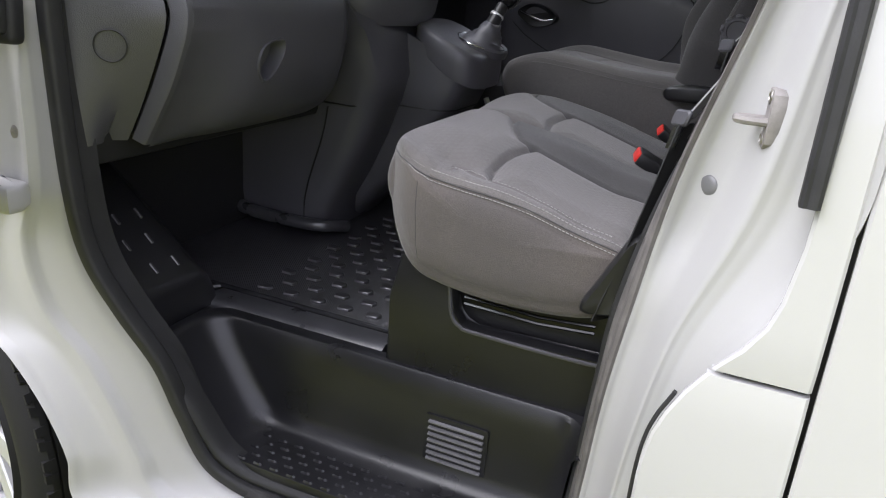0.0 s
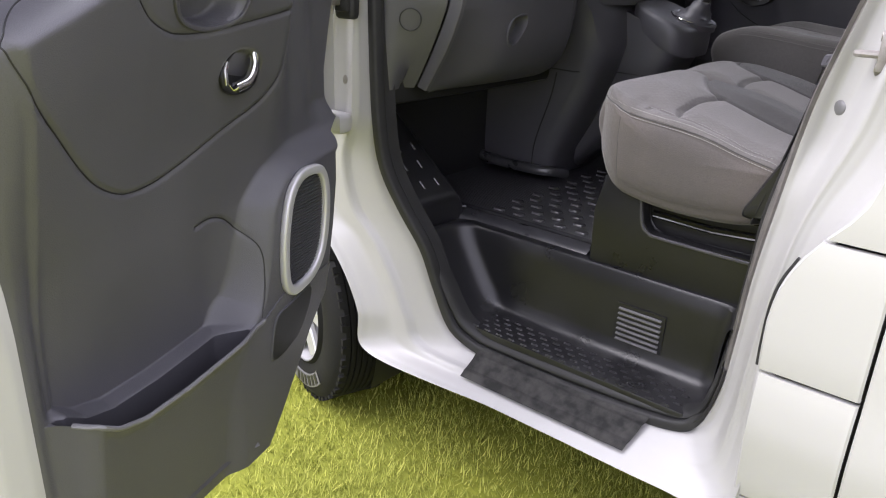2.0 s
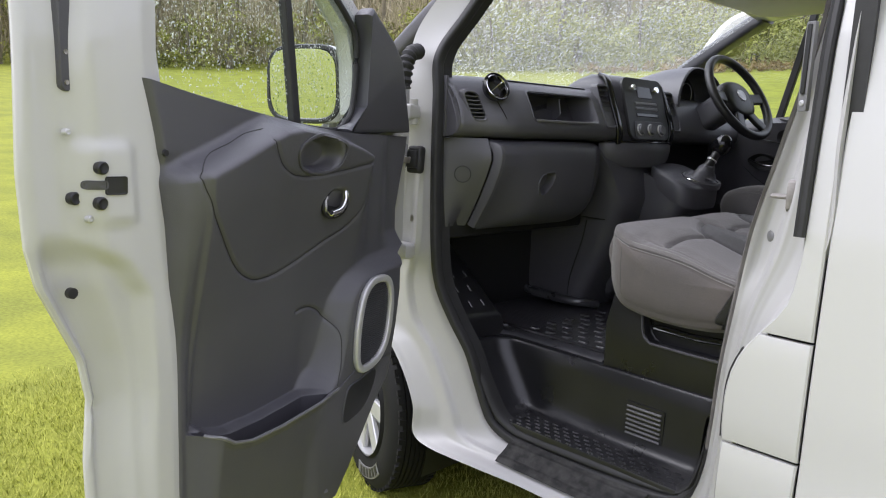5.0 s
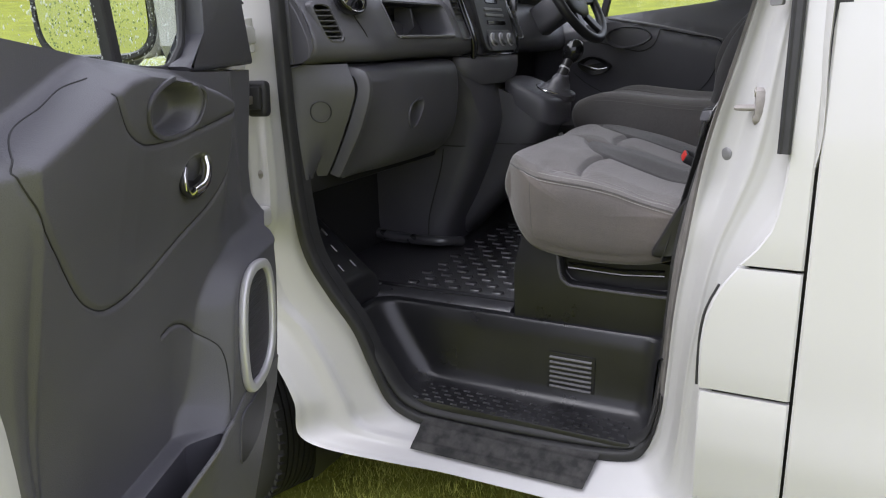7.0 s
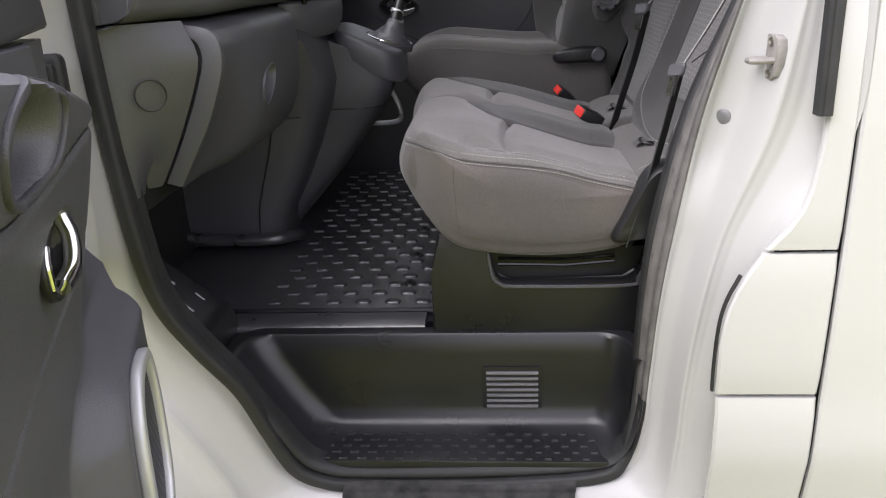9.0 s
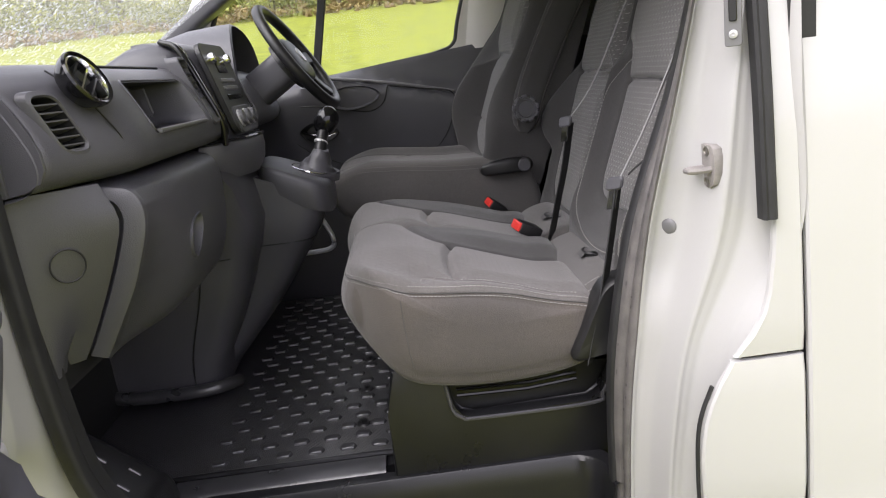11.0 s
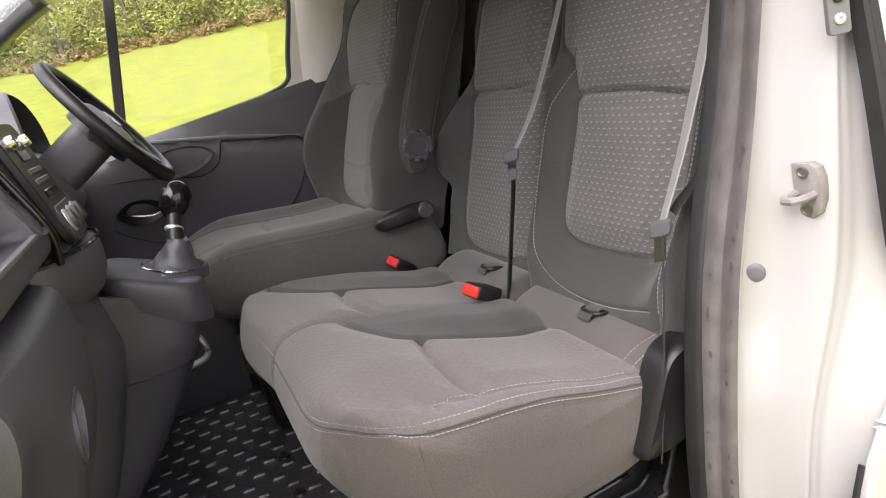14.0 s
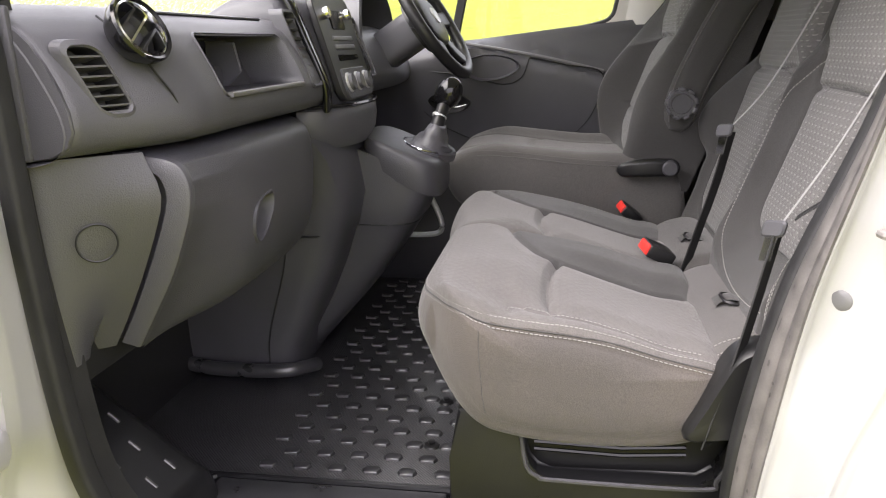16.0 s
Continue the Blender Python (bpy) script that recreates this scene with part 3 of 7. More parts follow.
box(bm, -.83, -.225, .134, .255, .43, .4588, .003)
part("step_edge", bm, TUB, step_tub)
# raised tread marks on the step
bm = bm_new()
for r in range(5):
    for c in range(15):
        x, y = -.80 + c * .038 + (r % 2) * .019, .142 + r * .021
        dash_mark = [(x - .009, y - .002), (x - .006, y - .0035), (x + .006, y - .0035), (x + .009, y), (x + .006, y + .003), (x - .006, y + .003)]
        loft(bm, [[(x + (p - x) * k, y + (q - y) * k, z) for p, q in dash_mark] for k, z in ((1.15, .4585), (1.0, .4612), (.7, .4632))], ring=True, caps="end")
part("step_tread", bm, TUB, step_tub)
# louvred vent in the riser
vent = part("step_vent", prism(bm_new(), rounded(-.476, -.350, .484, .594, .003, 2), "y", .2745, .278), TUB, step_tub)
for k in range(7):
    bm = bm_new()
    z = .500 + k * .0135
    sweep(bm, [(-.468, .272, z), (-.358, .272, z)], [(-.003, -.002), (.004, -.001), (.004, .002), (-.003, .003)])
    part("louvre", bm, TRIM_LIGHT, vent)

floor_mat = thing("floor_mat", "black rubber cab floor mat with raised oblong treads", "floor mat")
bm = bm_new()
box(bm, -1.34, -.30, .398, 1.62, .660, .672, .003)
part("mat_sheet", bm, MAT_SHEET, floor_mat)
bm = bm_new()
tube(bm, [(-1.18, .395, .672), (-1.06, .393, .674), (-.60, .393, .674), (-.58, .393, .672)], .007, 8)
tube(bm, [(-1.04, .40, .672), (-1.10, .33, .672), (-1.13, .30, .69)], .007, 8)
part("mat_ridge", bm, TUB, floor_mat)
bm = bm_new()
prism(bm, [(.318, .660), (.322, .668), (.336, .6735), (.372, .6745), (.384, .673), (.3855, .668), (.3855, .656), (.318, .656)], "x", -1.035, -.60)
part("mat_border", bm, BORDER, floor_mat, "satin black border strip", smooth=50)
base = [(-.019, 0), (-.013, -.0115), (.013, -.0115), (.019, 0), (.013, .0115), (-.013, .0115)]
tread = part("tread_mark", loft(bm_new(), [[(p * k, q * k, z) for p, q in base] for k, z in ((1.06, -.0005), (.99, .0025), (.90, .0048), (.75, .0054))], ring=True, caps="end"), MAT_RUBBER, floor_mat, smooth=50)
for r in range(24):
    for c in range(7):
        ob = tread if r == c == 0 else new("tread_mark", tread.data)
        ob.parent = floor_mat
        ob.location = (-.962 + c * .0695 + (r % 2) * .034 - .003 * (r % 4), .441 + r * .0505, .672)
for y in (.545, .735, .94, 1.13):
    bm = bm_new()
    lathe(bm, [(0, .676), (.008, .677), (.014, .676), (.017, .672), (.017, .66)], (-.655, y, 0), "z", 16)
    lathe(bm, [(.006, .676), (.008, .683), (0, .684)], (-.655, y, 0), "z", 6)
    part("floor_bolt", bm, BLACK, floor_mat)
# treaded foot rest by the wheel arch
bm = bm_new()
rows = []
for x, z in ((-1.015, .662), (-1.020, .715), (-1.027, .735), (-1.040, .746), (-1.08, .778), (-1.12, .815), (-1.20, .885), (-1.28, .95)):
    rows.append([(x, y, .662 + (z - .662) * f) for y, f in ((.075, 1.06), (.15, 1.04), (.25, 1.0), (.305, .98), (.322, .93), (.332, .80), (.345, 0))])
loft(bm, rows)
rest = part("foot_rest", bm, TUB, floor_mat, "black rubber foot rest with raised bars", smooth=50)
bar = part("tread_bar", box(bm_new(), -.013, .013, -.0035, .0035, -.003, .003, .0015, 1), MAT_RUBBER, rest)
for k, (x, y) in enumerate(((-1.067, .275), (-1.067, .215), (-1.067, .155), (-1.115, .255), (-1.115, .195), (-1.115, .135), (-1.16, .275), (-1.16, .215), (-1.16, .155))):
    ob = bar if k == 0 else new("tread_bar", bar.data)
    ob.parent = rest
    ob.matrix_local = Matrix.Translation((x, y, .767 + (-1.067 - x) * .91 + (.25 - y) * .03)) @ Matrix.Rotation(radians(42), 4, "Y")


# ---- seats ----
def seam_distance(A, B, path):
    """Distance of each point (A, B) from a polyline."""
    best = np.full(A.shape, 9.0)
    for (a0, b0), (a1, b1) in zip(path, path[1:]):
        da, db = a1 - a0, b1 - b0
        t = np.clip(((A - a0) * da + (B - b0) * db) / (da * da + db * db + 1e-12), 0, 1)
        best = np.minimum(best, np.hypot(A - a0 - t * da, B - b0 - t * db))
    return best


def within(A, B, path):
    """Which points (A, B) lie inside a closed outline."""
    odd = np.zeros(A.shape, bool)
    for (a0, b0), (a1, b1) in zip(path, path[1:] + path[:1]):
        if b0 != b1:
            odd ^= ((B < b0) != (B < b1)) & (A < a0 + (B - b0) * (a1 - a0) / (b1 - b0))
    return odd


def curve(pts, n=40, closed=False):
    """A smooth outline as number pairs."""
    q = [(p.x, p.y) for p in spline([(a, b, 0) for a, b in pts], n, closed)]
    return q + q[:1] if closed else q


def ramp(lo, hi, v):
    t = np.clip((v - lo) / (hi - lo), 0, 1)
    return t * t * (3 - 2 * t)


def cushion(name, parent, xz, y0, y1, material, r0=.03, r1=.03, ny=72, nl=110, shape=None, label="", split=None, second=None, bulge=0.0, third=None):
    """An upholstered block: a closed side outline swept across, with rounded ends. shape(X, Y) raises the top; faces where split(X, Y) holds go to second."""
    loop = spline([(x, 0, z) for x, z in xz], nl, True)
    cx, cz = sum(p.x for p in loop) / nl, sum(p.z for p in loop) / nl
    norm = []
    for k, p in enumerate(loop):
        t = loop[(k + 1) % nl] - loop[k - 1]
        nn = Vector((t.z, 0, -t.x)).normalized()
        norm.append(-nn if nn.dot(Vector((p.x - cx, 0, p.z - cz))) < 0 else nn)
    X, Y, Z = (np.zeros((ny + 1, nl)) for _ in range(3))
    for i in range(ny + 1):
        y = y0 + (y1 - y0) * (.5 - .5 * math.cos(math.pi * (.12 + .76 * i / ny)) - .0351) / .9298 if 0 < i < ny else (y0, y1)[i > 0]
        ins = 0
        for d, r in ((y - y0, r0), (y1 - y, r1)):
            if d < r:
                ins = max(ins, r - math.sqrt(max(0, r * r - (r - d) ** 2)))
        for k, p in enumerate(loop):
            X[i, k], Y[i, k], Z[i, k] = p.x - norm[k].x * ins, y, p.z - norm[k].z * ins
    if shape:
        Z += shape(X, Y) * ramp(.25, .8, np.array([v.z for v in norm]))[None, :]
    bm = bm_new()
    rows = [[(X[i, k], Y[i, k], Z[i, k]) for k in range(nl)] for i in range(ny + 1)]
    if bulge:
        mx, mz = sum(p[0] for p in rows[0]) / nl, sum(p[2] for p in rows[0]) / nl
        rows = [[(mx + (p[0] - mx) * f, p[1] - bulge * d, mz + (p[2] - mz) * f) for p in rows[0]] for f, d in ((.04, 1.0), (.2, 1.0), (.4, .95), (.6, .85), (.78, .66), (.9, .40), (.96, .2))] + rows
    loft(bm, rows, ring=True, caps=True)
    if split:
        fs = list(bm.faces)
        cen = np.array([f.calc_center_median() for f in fs])
        far = split(cen[:, 0], cen[:, 1]).astype(int)
        if third:
            far[(cen[:, 1] < .34) & (cen[:, 2] < np.interp(cen[:, 0], [-.63, -.60, -.55, -.50, -.44, -.37, -.30, -.24, -.16], [1.060, 1.066, 1.057, 1.047, 1.040, 1.032, 1.018, .998, .984]))] = 2
        for f, v in zip(fs, far):
            f.material_index = int(v)
    ob = part(name, bm, material, parent, label, smooth=60)
    if second:
        ob.data.materials.append(second)
    if third:
        ob.data.materials.append(third)
    return ob


def woven(name, colour, dots, scale, axis=2, strength=.75, relief=.6):
    """Quilted cloth with woven rows of pale crescents; the rows climb along the given axis."""
    m = surface(name, colour, 0.92, stain=0.14, stain_size=5, grain=0.45, grain_size=520, bump=0.5, sheen=0.25, spec=0.2)
    n = m.node_tree.nodes
    b = n["Principled BSDF"]
    co = n.new("ShaderNodeTexCoord")
    sep = n.new("ShaderNodeSeparateXYZ")
    links(m, co.outputs["Object"], sep.inputs[0])

    def calc(op, a, c=None):
        k = n.new("ShaderNodeMath")
        k.operation = op
        for i, v in enumerate((a, c)):
            if v is None:
                continue
            if isinstance(v, (int, float)):
                k.inputs[i].default_value = v
            else:
                links(m, v, k.inputs[i])
        return k.outputs[0]
    row = calc("MULTIPLY", sep.outputs[axis], scale)
    odd = calc("MULTIPLY", calc("FLOOR", row), 0.5)
    col = calc("ADD", calc("MULTIPLY", sep.outputs[1], scale * 0.58), odd)
    u = calc("SUBTRACT", calc("FRACT", col), 0.5)
    v = calc("SUBTRACT", calc("FRACT", row), 0.5)
    bow = calc("ADD", v, calc("MULTIPLY", calc("MULTIPLY", u, u), -2.2))
    a = calc("LESS_THAN", calc("ABSOLUTE", u), 0.20)
    c = calc("LESS_THAN", calc("ABSOLUTE", bow), 0.10)
    mask = calc("MULTIPLY", a, c)
    old = b.inputs["Base Color"].links[0].from_socket
    mx = n.new("ShaderNodeMix")
    mx.data_type = "RGBA"
    links(m, calc("MULTIPLY", mask, strength), mx.inputs[0])
    links(m, old, mx.inputs[6])
    mx.inputs[7].default_value = (*dots, 1)
    links(m, mx.outputs[2], b.inputs["Base Color"])
    hollow = calc("MULTIPLY", calc("SUBTRACT", 0.5, calc("ABSOLUTE", u)), calc("SUBTRACT", 0.5, calc("ABSOLUTE", v)))
    bn = n.new("ShaderNodeBump")
    bn.inputs["Strength"].default_value, bn.inputs["Distance"].default_value = relief, 0.004
    links(m, hollow, bn.inputs["Height"])
    fine = n.new("ShaderNodeBump")
    fine.inputs["Strength"].default_value, fine.inputs["Distance"].default_value = 1.0, 0.001
    gr = n.new("ShaderNodeTexNoise")
    gr.inputs["Scale"].default_value = 520
    links(m, co.outputs["Object"], gr.inputs["Vector"])
    links(m, gr.outputs[0], fine.inputs["Height"])
    links(m, bn.outputs[0], fine.inputs["Normal"])
    links(m, fine.outputs[0], b.inputs["Normal"])
    return m


DOTTED = woven("dotted_cloth", (0.140, 0.135, 0.132), (0.37, 0.36, 0.345), 98, 2, .55, 1.0)
QUILT_BACK = woven("plain_quilted_cloth", (0.150, 0.145, 0.141), (0.18, 0.17, 0.165), 98, 2, .3, .4)
QUILT = woven("quilted_seat_cloth", (0.150, 0.141, 0.136), (0.19, 0.18, 0.173), 100, 0, .25, .5)



def corner(x, y):
    """Rounds the outer cushion's front corner in plan."""
    a, c = min(1.05, max(0, (-.505 - x) / .125)), min(1.1, max(0, (.45 - y) / .18))
    return (x + .125 * (a - a * math.sqrt(1 - c * c / 2)) if a > 0 else x), (y + .18 * (c - c * math.sqrt(1 - a * a / 2)) if c > 0 else y)


def round_corner(ob):
    for v in ob.data.vertices:
        v.co.x, v.co.y = corner(v.co.x, v.co.y)


bench = thing("passenger_bench", "grey cloth double passenger bench seat with pale stitching, its side soiled", "van seat")
BENCH = [(-.165, .875), (-.25, .848), (-.40, .844), (-.53, .868), (-.606, .925), (-.645, .99), (-.640, 1.045), (-.604, 1.086), (-.52, 1.092),
         (-.42, 1.068), (-.32, 1.035), (-.24, 1.010), (-.18, 1.0), (-.155, .975), (-.150, .92)]


def pad(arc, inner, outer, hump):
    """Seams of one seat's cushion: the arc before the rear pad, the inner bolster's seam and the outer one."""
    arc, inner, outer = curve(arc), curve(inner), curve(outer)
    hi = np.array(inner)[np.argsort(np.array(inner)[:, 0])]

    def f(X, Y):
        d1, d2, d3 = (seam_distance(X, Y, s) for s in (arc, inner, outer))
        z = -.013 * np.exp(-(d1 / .007) ** 2) - .010 * np.exp(-(d2 / .007) ** 2) - .004 * np.exp(-(d3 / .004) ** 2)
        beyond = Y - np.interp(X, hi[:, 0], hi[:, 1])
        z += hump * ramp(.0, .09, beyond) * ramp(-.50, -.30, X)
        z += .008 * ramp(0, .05, np.minimum(d1, np.minimum(d2, d3))) * (beyond < 0)
        return z

    def off(X, Y):
        return (Y > np.interp(X, hi[:, 0], hi[:, 1])) & (X > hi[0, 0])
    return f, off


def droop(X, Y):
    """How far the outer cushion's worn side edge has sunk."""
    return np.interp(X, [-.60, -.55, -.50, -.44, -.37, -.30], [0, -.018, -.027, -.020, -.006, 0]) * ramp(.46, .285, Y)


f, off = pad([(-.408, .555), (-.421, .475), (-.424, .404), (-.421, .350), (-.412, .322)],
             [(-.505, .715), (-.492, .66), (-.463, .600), (-.425, .556), (-.329, .545), (-.19, .540)],
             [(-.476, .296), (-.472, .318), (-.44, .312), (-.40, .306), (-.325, .303), (-.18, .286)], .020)
outer = cushion("cushion", bench, BENCH, .270, .722, QUILT, .028, .03, 110, 280, shape=lambda X, Y: f(X, Y) + droop(X, Y), split=off, second=CLOTH_DARK, bulge=.016, third=CLOTH_SIDE)
round_corner(outer)
f, off = pad([(-.435, .965), (-.446, .88), (-.446, .811), (-.43, .735)],
             [(-.56, 1.10), (-.53, 1.05), (-.49, .995), (-.442, .962), (-.339, .966), (-.19, .970)],
             [(-.50, .725), (-.45, .728), (-.30, .73), (-.18, .73)], .010)
inner = cushion("cushion", bench, [(x + .005, z - .004) for x, z in BENCH], .716, 1.140, QUILT, .03, .035, 100, 260, shape=f, split=off, second=CLOTH_DARK)
for v in inner.data.vertices:
    v.co.x -= .028 * bell(v.co.y - .98, .16) * smoothstep(-.38, -.56, v.co.x)
# twin stitching along the top edge of the outer cushion, round its front corner
edge = [(-.165, .996), (-.25, 1.016), (-.32, 1.036), (-.38, 1.047), (-.445, 1.054), (-.51, 1.063), (-.565, 1.076)]
for dy, dz, fx, fz in ((.281, -.006, .002, 0), (.2705, -.019, -.003, -.013)):
    path = [(x, dy, z + dz) for x, z in edge] + [(-.610 + fx, .302, 1.078 + dz * .5 + fz * .5), (-.626 + fx, .345, 1.070 + fz)] + [(-.628 + fx, y, 1.067 + fz) for y in (.40, .45, .52, .58, .64, .70, .716)]
    bm = bm_new()
    stitches(bm, cling(outer, [(*corner(p.x, p.y), p.z) for p in spline(path, 200)]), .0072, .0050, .0009)
    part("stitching", bm, THREAD, bench)
path = [(x, .2745, z - .0145) for x, z in edge] + [(-.610, .302, 1.068), (-.6265, .345, 1.063)] + [(-.6285, y, 1.061) for y in (.40, .45, .52, .58, .64, .70, .716)]
bm = bm_new()
tube(bm, cling(outer, [(*corner(p.x, p.y), p.z) for p in spline(path, 160)], 0), .0013, 6)
part("seam_welt", bm, CLOTH_DARK, bench)
bm = bm_new()
tube(bm, cling(outer, [(*corner(p.x, p.y), p.z) for p in spline([(-.530, .262, 1.040), (-.530, .256, .98), (-.522, .258, .90)], 20)], .0), .0008, 5)
part("facing_seam", bm, CLOTH_DARK, bench)
bm = bm_new()
stitches(bm, cling(outer, [(p.x, p.y, float(np.interp(p.x, [-.52, -.42, -.32, -.24, -.18], [1.080, 1.066, 1.041, 1.016, 1.006]))) for p in spline([(-.476, .300, 0), (-.470, .314, 0), (-.44, .3135, 0), (-.40, .3075, 0), (-.325, .3045, 0), (-.19, .2875, 0)], 70)]), .0072, .0045, .0007)
part("stitching", bm, THREAD, bench)
bm = bm_new()
stitches(bm, cling(inner, spline([(-.628, .735, 1.06), (-.633, .85, 1.06), (-.633, 1.0, 1.06), (-.62, 1.09, 1.055), (-.56, 1.135, 1.06)], 60)), .0075, .005, .0008)
part("stitching", bm, THREAD, bench)
bm = bm_new()
stitches(bm, cling(inner, spline([(-.54, 1.118, 1.088), (-.45, 1.120, 1.084), (-.36, 1.118, 1.062), (-.22, 1.114, 1.028)], 50)), .0075, .005, .0008)
part("stitching", bm, THREAD, bench)
# rolls behind the cushions
ROLL = [(-.205, .92), (-.199, .966), (-.175, 1.000), (-.132, 1.022), (-.08, 1.024), (-.03, .98), (-.05, .92)]
roll = cushion("rear_roll", bench, ROLL, .278, .712, CLOTH, .05, .03, 40, 60, shape=lambda X, Y: -.004 * np.exp(-((Y - .316) / .004) ** 2) - .004 * ramp(.33, .29, Y))
cushion("rear_roll", bench, ROLL, .738, 1.135, CLOTH, .03, .05, 30, 50)
for dy in (.304, .325):
    bm = bm_new()
    stitches(bm, cling(roll, spline([(-.199, dy, .972), (-.187, dy, .990), (-.160, dy - .002, 1.012), (-.11, dy - .006, 1.026)], 40)), .0072, .0045, .0008)
    part("stitching", bm, THREAD, bench)


def upholstered_back(parent, x0, lean, zref, edges, z0, z1, material, panels, bolster, depth=.10, seams=(), nu=150, nz=340, top_r=.05):
    """A backrest: plain bolsters that rise round sunk, domed panels with grooved seams. edges(z) gives its two sides.
    Returns a function that finds its front at y, z."""
    outlines = [(curve(o, 90, True), mat) for o, mat in panels]
    lines = [(curve(p, 50), d, w) for p, d, w in seams]
    rise = bolster if callable(bolster) else lambda Y, Z: bolster

    def front(Y, Z):
        near = np.full(Y.shape, 9.0)
        inside = np.zeros(Y.shape, bool)
        for o, _ in outlines:
            near = np.minimum(near, seam_distance(Y, Z, o))
            inside |= within(Y, Z, o[:-1])
        lift = np.where(inside, .014 * ramp(0, .06, near), rise(Y, Z) * ramp(.0, .075, near)) - .009 * np.exp(-(near / .0055) ** 2)
        for p, d, w in lines:
            lift = lift - d * np.exp(-(seam_distance(Y, Z, p) / w) ** 2)
        ab = np.array([edges(z) for z in Z.ravel()]).reshape(Z.shape + (2,))
        e = np.minimum(Y - ab[..., 0], ab[..., 1] - Y)
        t = z1 - Z
        rd = .05 * (1 - np.sqrt(np.clip(1 - (1 - np.clip(e / .045, 0, 1)) ** 2, 0, 1))) + .06 * (1 - np.sqrt(np.clip(1 - (1 - np.clip(t / top_r, 0, 1)) ** 2, 0, 1)))
        return x0 + lean * (Z - zref) - lift + rd

    Z = np.repeat(np.linspace(z0, z1, nz + 1)[:, None], nu + 1, 1)
    U = np.repeat((np.linspace(-1, 1, nu + 1) * 1.0)[None, :], nz + 1, 0)
    ab = np.array([edges(z) for z in Z[:, 0]])
    Y = ab[:, :1] + (ab[:, 1:] - ab[:, :1]) * (U + 1) / 2
    X = front(Y, Z)
    body = bm_new()
    vs = [[body.verts.new((X[i, k], Y[i, k], Z[i, k])) for k in range(nu + 1)] for i in range(nz + 1)]
    sheets = [bm_new() for _ in outlines]
    cy, cz = (Y[:-1, :-1] + Y[1:, 1:]) / 2, (Z[:-1, :-1] + Z[1:, 1:]) / 2
    owner = np.full(cy.shape, -1)
    for q, (o, _) in enumerate(outlines):
        owner[within(cy, cz, o[:-1])] = q
    for i in range(nz):
        for k in range(nu):
            if owner[i, k] < 0:
                body.faces.new((vs[i][k], vs[i][k + 1], vs[i + 1][k + 1], vs[i + 1][k]))
            else:
                sh = sheets[owner[i, k]]
                sh.faces.new([sh.verts.new((X[a, c], Y[a, c], Z[a, c])) for a, c in ((i, k), (i, k + 1), (i + 1, k + 1), (i + 1, k))])
    ring = [vs[i][0] for i in range(nz + 1)] + vs[nz][1:] + [vs[i][nu] for i in range(nz - 1, -1, -1)] + vs[0][nu - 1:0:-1]
    rear = [body.verts.new((x0 + lean * (v.co.z - zref) + depth, v.co.y, v.co.z)) for v in ring]
    n = len(ring)
    for i in range(n):
        body.faces.new((ring[i], ring[(i + 1) % n], rear[(i + 1) % n], rear[i]))
    ob = part("backrest", body, material, parent, smooth=60)
    for sh, (_, mat) in zip(sheets, outlines):
        part("insert_panel", sh, mat, ob, "grey cloth panel woven with pale crescents", smooth=60)
    return lambda y, z, off=.0015: (float(front(np.array([[y]]), np.array([[z]]))[0, 0]) - off, y, z)


LOW = [(.648, 1.362), (.60, 1.366), (.486, 1.366), (.38, 1.358), (.338, 1.348), (.343, 1.25), (.362, 1.16), (.388, 1.117), (.438, 1.104), (.585, 1.100), (.655, 1.112), (.678, 1.150), (.670, 1.22), (.657, 1.30)]
UP = [(.648, 1.3655), (.60, 1.3695), (.487, 1.3695), (.38, 1.3615), (.336, 1.3515), (.324, 1.42), (.315, 1.50), (.305, 1.6), (.31, 1.76), (.50, 1.775), (.69, 1.76), (.715, 1.60), (.722, 1.50), (.712, 1.455), (.676, 1.426)]
PIPE = [(.655, 1.446), (.715, 1.345), (.735, 1.20), (.728, 1.12), (.695, 1.070), (.63, 1.042), (.53, 1.032), (.43, 1.038), (.335, 1.056)]
at = upholstered_back(bench, -.072, .30, 1.0, lambda z: (.256 - .014 * smoothstep(1.1, 1.5, z), .752), 1.0, 1.82, CLOTH_DARK, [(LOW, DOTTED), (UP, DOTTED)], lambda Y, Z: .034 + .026 * np.exp(-((Z - 1.12) / .11) ** 2),
                      seams=[(PIPE, .006, .004), ([(.316, 1.03), (.312, 1.2), (.298, 1.4), (.288, 1.6), (.286, 1.8)], .010, .006)])
bm = bm_new()
stitches(bm, [at(p.x - .007, p.y) for p in spline([(a, b, 0) for a, b in PIPE], 110)], .0075, .005, .0010)
part("stitching", bm, THREAD, bench)
for dy in (-.007, -.021):
    bm = bm_new()
    stitches(bm, [at(y + dy, z) for y, z in curve([(.316, 1.06), (.312, 1.2), (.298, 1.4), (.288, 1.6), (.286, 1.75)], 80)], .0075, .005, .0008)
    part("stitching", bm, THREAD, bench)
